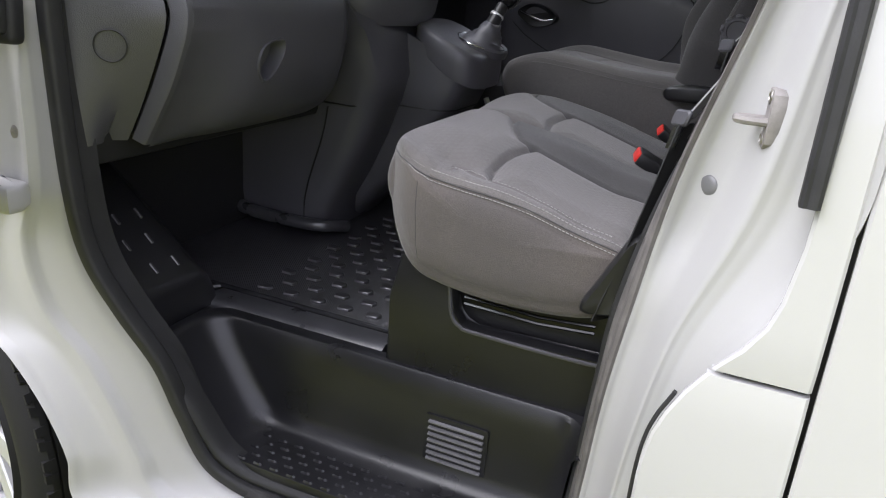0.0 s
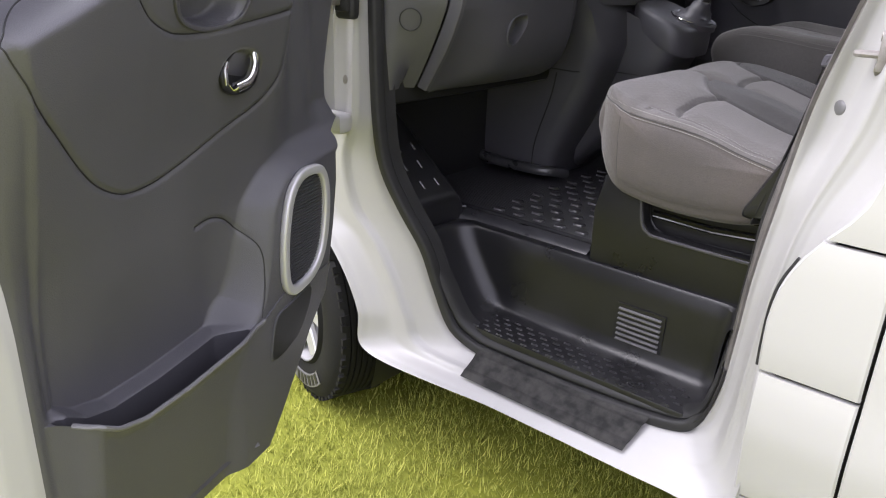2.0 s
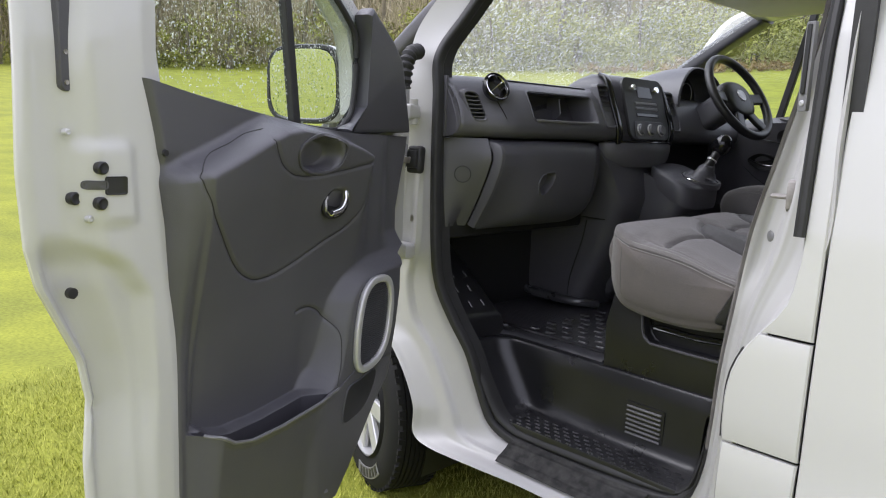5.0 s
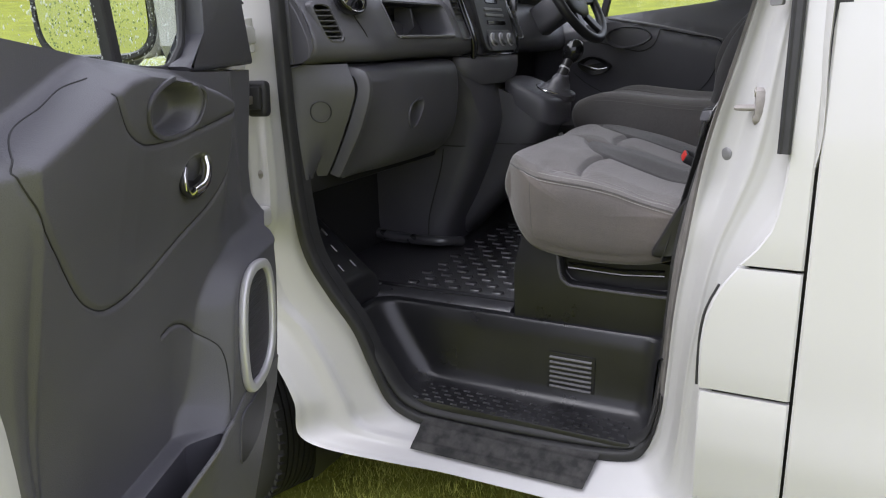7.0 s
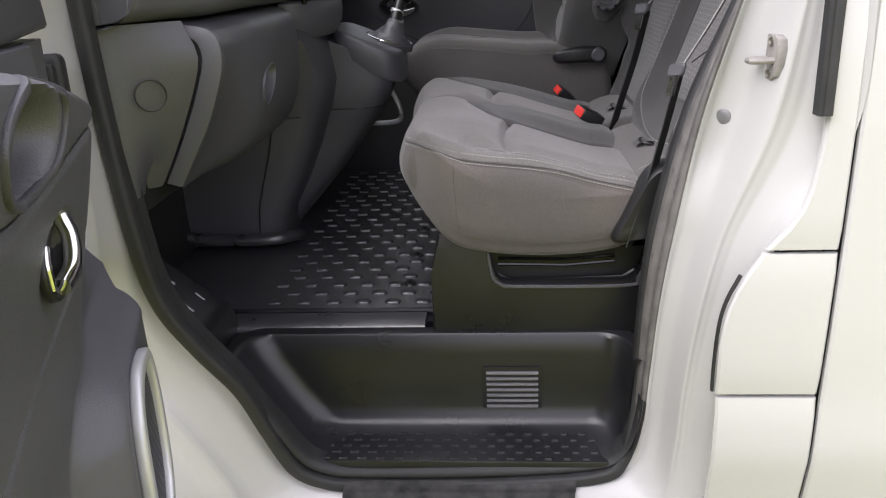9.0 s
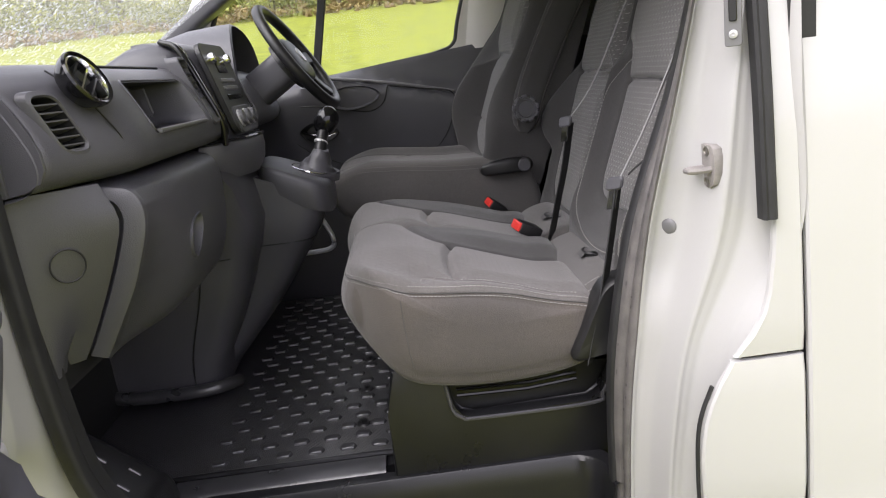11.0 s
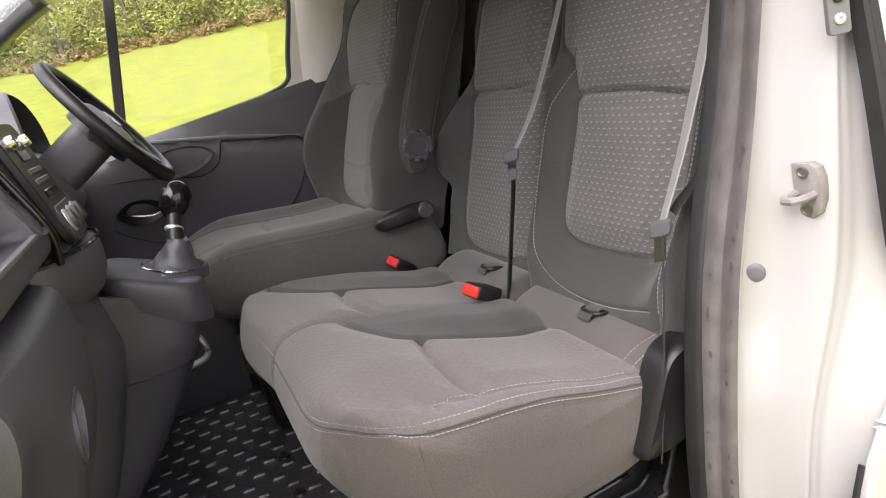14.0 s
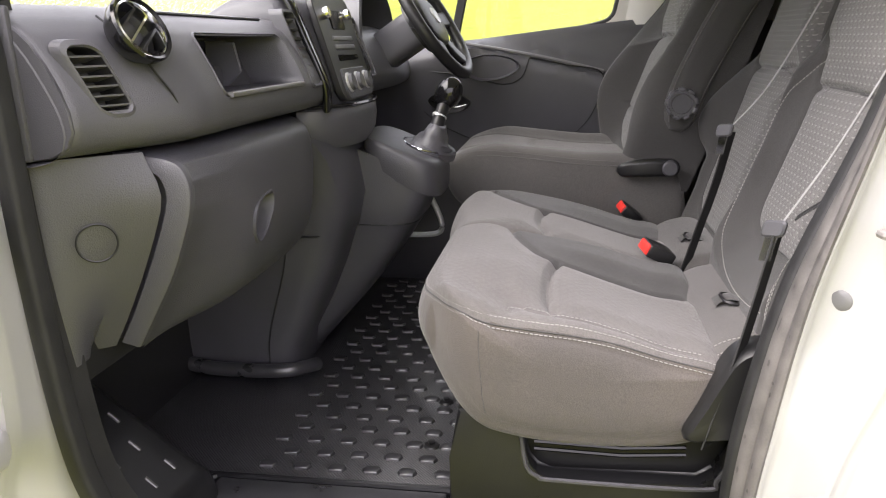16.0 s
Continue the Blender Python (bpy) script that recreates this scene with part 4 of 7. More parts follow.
at = upholstered_back(bench, -.070, .30, 1.0, lambda z: (.768, 1.240 - .070 * smoothstep(1.30, 1.46, z) - .03 * smoothstep(1.5, 1.64, z) - .016 * bell(z - 1.165, .03)), 1.0, 1.64, CLOTH_DARK,
                      [([(1.120, 1.382), (.95, 1.386), (.80, 1.376), (.795, 1.20), (.80, 1.06), (.86, 1.03), (1.0, 1.02), (1.12, 1.03), (1.158, 1.08), (1.155, 1.18), (1.135, 1.30)], DOTTED),
                       ([(1.122, 1.3855), (.95, 1.3895), (.80, 1.3795), (.795, 1.48), (.80, 1.58), (.86, 1.605), (.95, 1.61), (1.06, 1.605), (1.105, 1.59), (1.125, 1.52), (1.140, 1.45)], DOTTED)], lambda Y, Z: .026 + .050 * np.exp(-((Z - 1.26) / .09) ** 2), nu=140, nz=320)
bm = bm_new()
box(bm, .02, .12, .80, 1.02, 1.59, 1.80, .035, 4)
part("headrest", bm, CLOTH_DARK, bench, "charcoal headrest")
# hinge covers, base and frame
bm = bm_new()
hinge_line = spline([(-.205, 0, .884), (-.219, 0, .897), (-.200, 0, .937), (-.178, 0, .983), (-.158, 0, 1.020), (-.132, 0, 1.037), (-.095, 0, 1.036), (-.04, 0, 1.0), (-.025, 0, .95), (-.06, 0, .915), (-.12, 0, .898)], 44, True)
loft(bm, [[(-.115 + (p.x + .115) * f, y, .962 + (p.z - .962) * f) for p in hinge_line] for f, y in ((1.0, .285), (1.0, .250), (.97, .240), (.90, .234), (.6, .236), (.05, .238))], ring=True, caps=True)
cover = part("hinge_cover", bm, BLACK, bench, "black plastic recliner cover", smooth=50)
part("hinge_boss", lathe(bm_new(), [(.0, .229), (.016, .229), (.019, .232), (.021, .240)], (-.088, 0, .985), "y", 24), BLACK, cover)
bm = bm_new()
prism(bm, [(-.580, .664), (-.578, .80), (-.562, .890), (-.475, .905), (-.462, .86), (-.452, .795), (-.436, .776), (-.41, .772), (-.18, .772), (-.155, .79), (-.13, .85), (-.06, .93),
           (-.03, .93), (-.03, .664)], "y", .297, .335, .006, 2)
part("base_panel", bm, TUB, bench, "black plastic seat base side")
bm = bm_new()
sweep(bm, spline([(-.475, .296, .90), (-.462, .296, .86), (-.452, .296, .797), (-.434, .296, .777), (-.40, .296, .772), (-.18, .296, .772), (-.155, .296, .792), (-.125, .296, .855)], 40), disc(.004, 6), up=(0, 1, 0))
part("base_lip", bm, TRIM_DARK, bench)
bm = bm_new()
box(bm, -.42, .0, .36, 1.10, .672, .76, .004)
box(bm, -.47, .0, .345, .37, .76, .84)
part("seat_frame", bm, BLACK, bench)
for y in (.80, 1.06):
    bm = bm_new()
    tube(bm, [(-.43, y, .67), (-.45, y, .76), (-.50, y, .85)], .018, 8)
    part("frame_leg", bm, BLACK, bench)
for z in (.815, .828):
    bm = bm_new()
    tube(bm, [(-.44, .325, z - .004), (-.30, .325, z - .008), (-.20, .325, z)], .0035, 6)
    part("storage_rail", bm, GLOSS, bench)

bm = bm_new()
loft(bm, [[(x, 1.70, .64), (x, 1.672, .66), (x, 1.664, .80), (x, 1.664, 1.02), (x, 1.70, 1.06)] for x in (-1.30, -1.0, -.66)])
bmesh.ops.solidify(bm, geom=bm.faces[:], thickness=.003)
part("kick_panel", bm, TRIM_DARK, van, "dark plastic kick panel by the driver's door")

driver_seat = thing("driver_seat", "grey cloth driver's seat with a folded armrest and black levers", "van seat")
DRV = [(-.10, .96), (-.30, .95), (-.45, .965), (-.60, .985), (-.69, 1.02), (-.728, 1.08), (-.728, 1.125), (-.70, 1.158), (-.62, 1.172), (-.50, 1.16), (-.36, 1.145), (-.24, 1.14), (-.12, 1.125), (-.08, 1.05)]


DRV_SEAMS = [curve([(-.70, 1.375), (-.55, 1.372), (-.40, 1.38), (-.25, 1.385)]), curve([(-.70, 1.625), (-.55, 1.628), (-.40, 1.62), (-.25, 1.615)]), curve([(-.47, 1.375), (-.50, 1.44), (-.505, 1.50), (-.50, 1.56), (-.47, 1.625)])]


def drv_pad(X, Y):
    v = np.abs(Y - 1.50)
    d = np.minimum.reduce([seam_distance(X, Y, q) for q in DRV_SEAMS])
    return -.008 * np.exp(-(d / .006) ** 2) + .020 * ramp(.13, .20, v) * ramp(-.72, -.55, X)


squab = cushion("cushion", driver_seat, DRV, 1.245, 1.735, CLOTH, .03, .03, 100, 240, shape=drv_pad, split=lambda X, Y: (np.abs(Y - 1.50) < .127) & (X > -.69), second=QUILT)
for dz, dy in ((0, 0), (-.011, -.003)):
    bm = bm_new()
    stitches(bm, cling(squab, [(p.x, p.y + dy, p.z + dz) for p in spline([(-.20, 1.252, 1.138), (-.36, 1.250, 1.146), (-.50, 1.250, 1.162), (-.62, 1.252, 1.170), (-.69, 1.265, 1.155), (-.722, 1.30, 1.14), (-.734, 1.40, 1.136), (-.735, 1.6, 1.136)], 120)]), .0075, .005, .0009)
    part("stitching", bm, DARK_THREAD, driver_seat)
LOWD = [(1.305, 1.452), (1.48, 1.462), (1.62, 1.456), (1.65, 1.36), (1.66, 1.26), (1.63, 1.17), (1.50, 1.145), (1.36, 1.15), (1.32, 1.20), (1.325, 1.30), (1.315, 1.38)]
UPD = [(1.302, 1.4555), (1.48, 1.4655), (1.63, 1.4595), (1.69, 1.53), (1.715, 1.60), (1.68, 1.67), (1.58, 1.705), (1.43, 1.71), (1.31, 1.70), (1.262, 1.65), (1.258, 1.58), (1.275, 1.52)]
at = upholstered_back(driver_seat, -.258, .36, 1.08, lambda z: (1.222 + .012 * smoothstep(1.5, 1.72, z) + .032 * smoothstep(1.27, 1.12, z), 1.80 - .03 * smoothstep(1.4, 1.72, z)), 1.06, 1.75, CLOTH_DARK,
                      [(LOWD, QUILT_BACK), (UPD, DOTTED)], lambda Y, Z: .016 + np.where(Y > 1.5, .100, .026) * np.exp(-((Z - 1.32) / .17) ** 2), .19,
                      seams=[([(1.268, 1.70), (1.262, 1.58), (1.270, 1.50), (1.280, 1.40), (1.288, 1.28), (1.285, 1.12)], .007, .004), ([(1.30, 1.262), (1.48, 1.252), (1.68, 1.262)], .006, .005)], nu=150, nz=320, top_r=.06)
for path in ([(1.268, 1.70), (1.262, 1.58), (1.270, 1.50), (1.280, 1.40), (1.288, 1.28), (1.285, 1.12)], [(1.752, 1.68), (1.762, 1.55), (1.766, 1.40), (1.764, 1.25), (1.755, 1.12)]):
    bm = bm_new()
    tube(bm, [at(y, z, .0005) for y, z in curve(path, 90)], .0026, 6)
    part("piping", bm, BLACK, driver_seat)
    bm = bm_new()
    side = .007 if path[0][0] < 1.5 else -.007
    stitches(bm, [at(y + side, z) for y, z in curve(path, 90)], .0075, .005, .0008)
    part("stitching", bm, DARK_THREAD, driver_seat)
bm = bm_new()
sweep(bm, spline([(-.120, 1.232, 1.225), (-.092, 1.232, 1.33), (-.037, 1.232, 1.45), (.028, 1.232, 1.57), (.073, 1.232, 1.64)], 24), rounded(-.047, .047, -.032, .032, .026, 4), up=(0, 1, 0), scale=[.35, .72, .88, .96] + [1.0] * 15 + [.99, .97, .92, .80, .45])
rest_arm = part("armrest", bm, CLOTH_DARK, driver_seat, "folded charcoal cloth armrest")
for s in (-1, 1):
    bm = bm_new()
    tube(bm, cling(rest_arm, spline([(-.110 + s * .034, 1.201, 1.245), (-.092 + s * .040, 1.200, 1.33 - s * .01), (-.037 + s * .040, 1.200, 1.45 - s * .02), (.028 + s * .040, 1.200, 1.57 - s * .02), (.068 + s * .036, 1.201, 1.63 - s * .02)], 40), .0005), .0018, 6)
    part("piping", bm, CLOTH, rest_arm)
bm = bm_new()
lathe(bm, [(0, 1.186), (.024, 1.186), (.026, 1.182), (.034, 1.182), (.037, 1.186), (.037, 1.205)], (-.112, 0, 1.296), "y", 32)
dial = part("recline_dial", bm, TRIM_DARK, driver_seat, "ridged black adjuster dial")
for k in range(9):
    a = radians(40 * k + 12)
    m = Matrix.Translation((-.112 + .0355 * math.cos(a), 1.190, 1.296 + .0355 * math.sin(a))) @ Matrix.Rotation(-a, 4, "Y")
    part("dial_ridge", box(bm_new(), -.005, .005, -.011, .011, -.0085, .0085, .0035, 2, m), TRIM, dial)
bm = bm_new()
sweep(bm, spline([(-.262, 1.224, 1.120), (-.245, 1.216, 1.124), (-.21, 1.210, 1.129), (-.17, 1.210, 1.131), (-.135, 1.214, 1.130), (-.105, 1.222, 1.126)], 24), rounded(-.024, .024, -.015, .015, .012, 4), up=(0, 1, 0), scale=[.22, .42, .56, .66, .74, .80, .85, .89, .92, .95, .97, .99] + [1.0] * 8 + [.97, .9, .76, .5])
lever = part("recline_lever", bm, BLACK, driver_seat, "black plastic lever", smooth=50)
part("lever_boss", lathe(bm_new(), [(0, 1.190), (.017, 1.190), (.020, 1.193), (.022, 1.205)], (-.130, 0, 1.130), "y", 24), TRIM_DARK, lever)
bm = bm_new()
box(bm, -.64, -.10, 1.275, 1.70, .67, .955, .02)
part("seat_base", bm, BLACK, driver_seat)
bm = bm_new()
tube(bm, spline([(-.772, 1.262, 1.035), (-.756, 1.255, 1.005), (-.743, 1.25, .972), (-.744, 1.25, .945), (-.768, 1.248, .934), (-.82, 1.246, .932), (-.86, 1.27, .93), (-.865, 1.45, .92)], 30), .008, 8)
part("slide_bar", bm, SATIN, driver_seat, "silver seat slide bar")
bm = bm_new()
box(bm, .03, .12, 1.36, 1.64, 1.76, 1.83, .03, 3)
part("headrest", bm, CLOTH_DARK, driver_seat)
for y in (1.44, 1.56):
    part("headrest_post", tube(bm_new(), [(.03, y, 1.70), (.06, y, 1.78)], .006, 8), SATIN, driver_seat)


# ---- dashboard ----
dash = thing("dashboard", "dark grey moulded dashboard with glovebox, open tray and air vents", "dashboard")
DASH = [(-1.72, 1.36), (-1.5, 1.45), (-1.25, 1.505), (-1.10, 1.522), (-1.03, 1.518), (-.985, 1.505), (-.960, 1.488), (-.945, 1.47), (-.930, 1.445), (-.916, 1.415), (-.907, 1.39), (-.905, 1.365), (-.915, 1.345), (-.94, 1.333), (-.99, 1.328), (-1.06, 1.328)]


def dash_shift(y):
    return -.085 * (1 - smoothstep(.02, .26, y)) ** 1.1 - .02 * smoothstep(1.55, 1.8, y)


def face_x(y, z):
    """The dash face's x at a height between the lower edge and the brow."""
    P = DASH[4:13]
    for (xa, za), (xb, zb) in zip(P, P[1:]):
        if zb <= z <= za:
            return xa + (xb - xa) * (z - za) / (zb - za) + dash_shift(y)
    return P[0][0] + dash_shift(y)


TRAY = (.300, .652, 1.388, 1.484)
sec = spline([(x, 0, z) for x, z in DASH], 170)
bm = bm_new()
ys = [.045, .047, .052, .06] + [.066 + .003 * i for i in range(35)] + [.175 + (1.80 - .175) * i / 140 for i in range(141)]
rows = []
for y in ys:
    end = max(0, 1 - (y - .045) / .012) ** 2 * .012
    rows.append([(p.x + dash_shift(y) * smoothstep(-1.7, -1.2, p.x) - end, y, p.z - end * .6) for p in sec])
loft(bm, rows)
kill = []
for f in bm.faces:
    c = f.calc_center_median()
    if TRAY[0] + .004 < c.y < TRAY[1] - .004 and TRAY[2] + .004 < c.z < TRAY[3] - .004 and c.x > -1.0:
        kill.append(f)
    elif abs(c.y - .1 - (1.422 - c.z) * .30) < .0195 and 1.386 < c.z < 1.465 and c.x > -1.06:
        kill.append(f)
bmesh.ops.delete(bm, geom=kill, context="FACES")
part("dash_top", bm, TRIM, dash, smooth=50)
# end cap beside the door seal
bm = bm_new()
prism(bm, [(p[0] + dash_shift(.05), p[1]) for p in DASH[2:]] + [(-1.3, 1.33)], "y", .046, .052, .002, 1)
box(bm, -1.085, -1.045, .040, .050, 1.33, 1.515, .004)
part("dash_end_cap", bm, TRIM_DARK, dash)
# open tray
out = rounded(TRAY[0], TRAY[1], TRAY[2], TRAY[3], .018, 5)
bm = bm_new()
cy, cz = (TRAY[0] + TRAY[1]) / 2, (TRAY[2] + TRAY[3]) / 2
rows = []
for f, d in ((1.02, -.003), (1.0, .004), (.98, -.004), (.96, -.02), (.93, -.07), (.91, -.10), (.80, -.105), (.02, -.105)):
    rows.append([(face_x(y, z) + d, cy + (y - cy) * f, cz + (z - cz) * f) for y, z in out])
loft(bm, rows, ring=True, caps="end")
tray = part("open_tray", bm, TRIM_DARK, dash, "open storage tray")
bm = bm_new()
sweep(bm, [(face_x(y, 1.392) + .003, y, 1.391) for y in [.315 + .322 * i / 12 for i in range(13)]], rounded(-.006, .006, -.004, .004, .003, 2))
part("tray_lip", bm, TRIM_LIGHT, tray)
bm = bm_new()
prism(bm, [(-1.04, 1.395), (-1.0, 1.395), (-.975, 1.42), (-.985, 1.47), (-1.04, 1.475)], "y", .520, .526, .002, 1)
part("tray_divider", bm, TRIM, tray)
# seams across the dash top and beside the vent
bm = bm_new()
tube(bm, spline([(-1.00, y, 1.513) for y in (.26, .45, .68)], 20), .0025, 6)
part("lid_seam", bm, BLACK, dash)
bm = bm_new()
tube(bm, spline([(face_x(.185, z) + .0005, .150 + .05 * smoothstep(1.5, 1.34, z), z) for z in (1.505, 1.47, 1.43, 1.39, 1.35)], 20), .0016, 5)
part("end_seam", bm, BLACK, dash)
# slatted side vent
def vent_ring(f, dx):
    return [(face_x(.1, 1.41) + dx + (y - .1) * .55 + (1.41 - z) * .16, y, z) for y, z in
            [(.1 + (a - .1) * f + (1.422 - (1.422 + (c - 1.422) * f)) * .30, 1.422 + (c - 1.422) * f) for a, c in rounded(.080, .118, 1.385, 1.466, .014, 5)]]


vent_frame = part("side_vent", loft(bm_new(), [vent_ring(f, d) for f, d in ((1.22, -.010), (1.20, .004), (1.06, .0065), (1.0, .003))], ring=True), TRIM, dash)
part("vent_cup", loft(bm_new(), [vent_ring(f, d) for f, d in ((1.0, .002), (.98, -.03), (.05, -.03))], ring=True, caps="end"), BLACK, vent_frame)
for k in range(6):
    z = 1.3935 + k * .0122
    yc = .1 + (1.422 - z) * .30
    x = face_x(.1, 1.41) + (1.41 - z) * .16
    bm = bm_new()
    loft(bm, [[(x + (y - .1) * .55 + dx, y, z + dz) for dx, dz in ((-.022, -.008), (.002, -.0012), (.002, .0012), (-.022, -.005))] for y in (yc - .0185, yc + .0185)], ring=True, caps=True)
    part("slat", bm, TRIM, vent_frame)
# round eyeball vent with a gloss bezel
RV = Vector((-.952, .160, 1.484))
aim = Vector((.88, -.15, .45)).normalized()
rvm = Matrix.Translation(RV) @ aim.to_track_quat("Z", "Y").to_matrix().to_4x4()
bm = bm_new()
lathe(bm, [(.036, -.020), (.045, -.004), (.047, .008), (.0450, .012), (.041, .010), (.038, -.006)], (0, 0, 0), "z", 40)
bmesh.ops.transform(bm, matrix=rvm, verts=bm.verts)
rv = part("round_vent", bm, GLOSS, dash, "round eyeball vent with a gloss black bezel")
bm = bm_new()
lathe(bm, [(.038, -.004), (.030, -.018), (.0, -.020)], (0, 0, 0), "z", 32)
bmesh.ops.transform(bm, matrix=rvm, verts=bm.verts)
part("vent_cup", bm, BLACK, rv)
bm = bm_new()
lathe(bm, [(.0400, .009), (.0375, .010), (.0355, .003), (.034, -.010)], (0, 0, 0), "z", 36)
bmesh.ops.transform(bm, matrix=rvm, verts=bm.verts)
part("vent_ring", bm, CHROME, rv, "bright inner ring")
for k in (-1, 0, 1):
    bm = bm_new()
    box(bm, -.036 + abs(k) * .004, .036 - abs(k) * .004, k * .018 - .0015, k * .018 + .0015, -.018, .002)
    bmesh.ops.transform(bm, matrix=rvm @ Matrix.Rotation(.6, 4, "Z"), verts=bm.verts)
    part("vent_blade", bm, CHROME if k == 0 else BLACK, rv)

# glovebox and the fuse panel beside it
LIPOUT = [(1.03, -1.015), (1.04, -1.008), (1.095, -.975), (1.15, -.943), (1.20, -.921), (1.245, -.905), (1.283, -.902), (1.309, -.915), (1.319, -.945), (1.326, -.985)]
bm = bm_new()
G = [(-1.0, 1.327), (-.945, 1.325), (-.918, 1.318), (-.903, 1.30), (-.897, 1.26), (-.899, 1.20), (-.908, 1.14), (-.928, 1.09), (-.965, 1.055), (-1.02, 1.036), (-1.10, 1.035)]
gsec = spline([(x, 0, z) for x, z in G], 120)
rows = []
for i in range(91):
    y = .164 + (.705 - .164) * i / 90
    bulge = .012 * math.sin(math.pi * i / 90) - .03 * smoothstep(.85, 1.0, i / 90)
    side = (1 - smoothstep(.16, .34, y)) ** 1.3
    rows.append([(p.x + bulge * (1 - side) + side * (along(LIPOUT, p.z) - p.x), y, p.z + (.02 * smoothstep(.8, 1, i / 90) if p.z < 1.2 else 0)) for p in gsec])
loft(bm, rows)
CATCH = curve([(.322, 1.190), (.340, 1.218), (.392, 1.228), (.400, 1.205), (.378, 1.168), (.350, 1.150), (.330, 1.160)], 28, True)[:-1]
cut = []
for q in bm.faces:
    c = q.calc_center_median()
    if c.x > -.96 and within(np.array([.361 + (c.y - .361) / .93]), np.array([1.19 + (c.z - 1.19) / .93]), CATCH)[0]:
        cut.append(q)
bmesh.ops.delete(bm, geom=cut, context="FACES")
glove = part("glovebox_door", bm, TRIM_DARK, dash, smooth=50)
bm = bm_new()
loft(bm, [[(along([(1.10, -.905), (1.15, -.8935), (1.20, -.8865), (1.24, -.885)], z) + dx, .361 + (y - .361) * f, 1.19 + (z - 1.19) * f) for y, z in CATCH] for f, dx in ((1.05, -.004), (1.03, .0022), (.96, .0024), (.90, -.003), (.80, -.030), (.1, -.034))], ring=True, caps="end")
part("glovebox_catch", bm, TRIM_DARK, glove)
bm = bm_new()
LIP = [(1.034, -1.046), (1.05, -1.036), (1.10, -1.008), (1.15, -.983), (1.20, -.960), (1.245, -.942), (1.27, -.937), (1.292, -.942), (1.303, -.948), (1.33, -.958)]
lip_in = spline([(-.985, 0, 1.304), (-.965, 0, 1.302), (-.945, 0, 1.293), (-.937, 0, 1.27), (-.942, 0, 1.245), (-.960, 0, 1.20), (-.983, 0, 1.15), (-1.008, 0, 1.10), (-1.036, 0, 1.05)], 40)
lip_out = spline([(-.975, 0, 1.3225), (-.945, 0, 1.319), (-.915, 0, 1.309), (-.902, 0, 1.283), (-.905, 0, 1.245), (-.921, 0, 1.20), (-.943, 0, 1.15), (-.975, 0, 1.095), (-1.008, 0, 1.04)], 40)
rows = []
for p, q in zip(lip_in, lip_out):
    rows.append([(p.x - .02, .166, p.z), (p.x, .158, p.z), (p.x + .001, .150, p.z), (p.x * .9 + q.x * .1, .147, p.z * .9 + q.z * .1), (p.x * .15 + q.x * .85, .150, p.z * .15 + q.z * .85), (q.x - .001, .153, q.z), (q.x, .159, q.z), (q.x - .001, .168, q.z)])
loft(bm, rows)
part("glovebox_side", bm, TRIM, glove, "satin grey glovebox side flange", smooth=40)
bm = bm_new()
rows = []
for i in range(15):
    z = 1.328 - (1.328 - 1.045) * i / 14
    e = along(LIP, z)
    rows.append([(-1.10, .050, z), (-1.066, .052, z), (-1.05, .068, z), ((e - 1.05) / 2 - .008, .098, z), (e - .030, .122, z), (e - .010, .136, z), (e - .002, .1445, z), (e - .006, .150, z), (e - .05, .150, z)])
loft(bm, rows)
fuse = part("fuse_panel", bm, TRIM_DARK, dash, smooth=50)
bm = bm_new()
bmesh.ops.transform(lathe(bm, [(.024, .0), (.0255, .0008), (.027, .0)], (0, 0, 0), "z", 28), matrix=Matrix.Translation((-1.008, .090, 1.215)) @ Vector((.62, -.78, 0)).to_track_quat("Z", "Y").to_matrix().to_4x4(), verts=bm.verts)
part("screw_cover", bm, BLACK, fuse)
# carcass under the dash, so that nothing shows behind
bm = bm_new()
box(bm, -1.45, -1.06, .07, 1.78, 1.0, 1.34, .02)
part("dash_carcass", bm, BLACK, dash)
bm = bm_new()
tube(bm, spline([(-1.005, .87, .690), (-1.02, .83, .700), (-1.06, .795, .704), (-1.15, .782, .706), (-1.28, .785, .712), (-1.42, .83, .735)], 40), .017, 12)
part("heater_duct", bm, BORDER, dash, "glossy black duct along the footwell")

# ---- centre stack ----
stack = thing("centre_console", "dark centre console with a radio, heater knobs and gear lever platform", "centre console")
bm = bm_new()
rows = []
for z, xr, ya, yb in ((1.578, -1.05, .84, 1.08), (1.577, -1.01, .80, 1.12), (1.568, -.977, .775, 1.14), (1.55, -.953, .76, 1.155), (1.52, -.938, .755, 1.16), (1.45, -.915, .755, 1.16), (1.36, -.892, .765, 1.15), (1.32, -.885, .78, 1.14), (1.28, -.90, .80, 1.12)):
    o = []
    for i in range(17):
        u = i / 16 * 2 - 1
        o.append((xr - .05 * abs(u) ** 3.5, (ya + yb) / 2 + (yb - ya) / 2 * u, z))
    o += [(-1.10, yb, z - .012), (-1.2, yb, z - .06), (-1.2, ya, z - .06), (-1.10, ya, z - .012)]
    rows.append(o)
loft(bm, rows, ring=True, caps=True)
part("stack_body", bm, TRIM_DARK, stack, smooth=50)


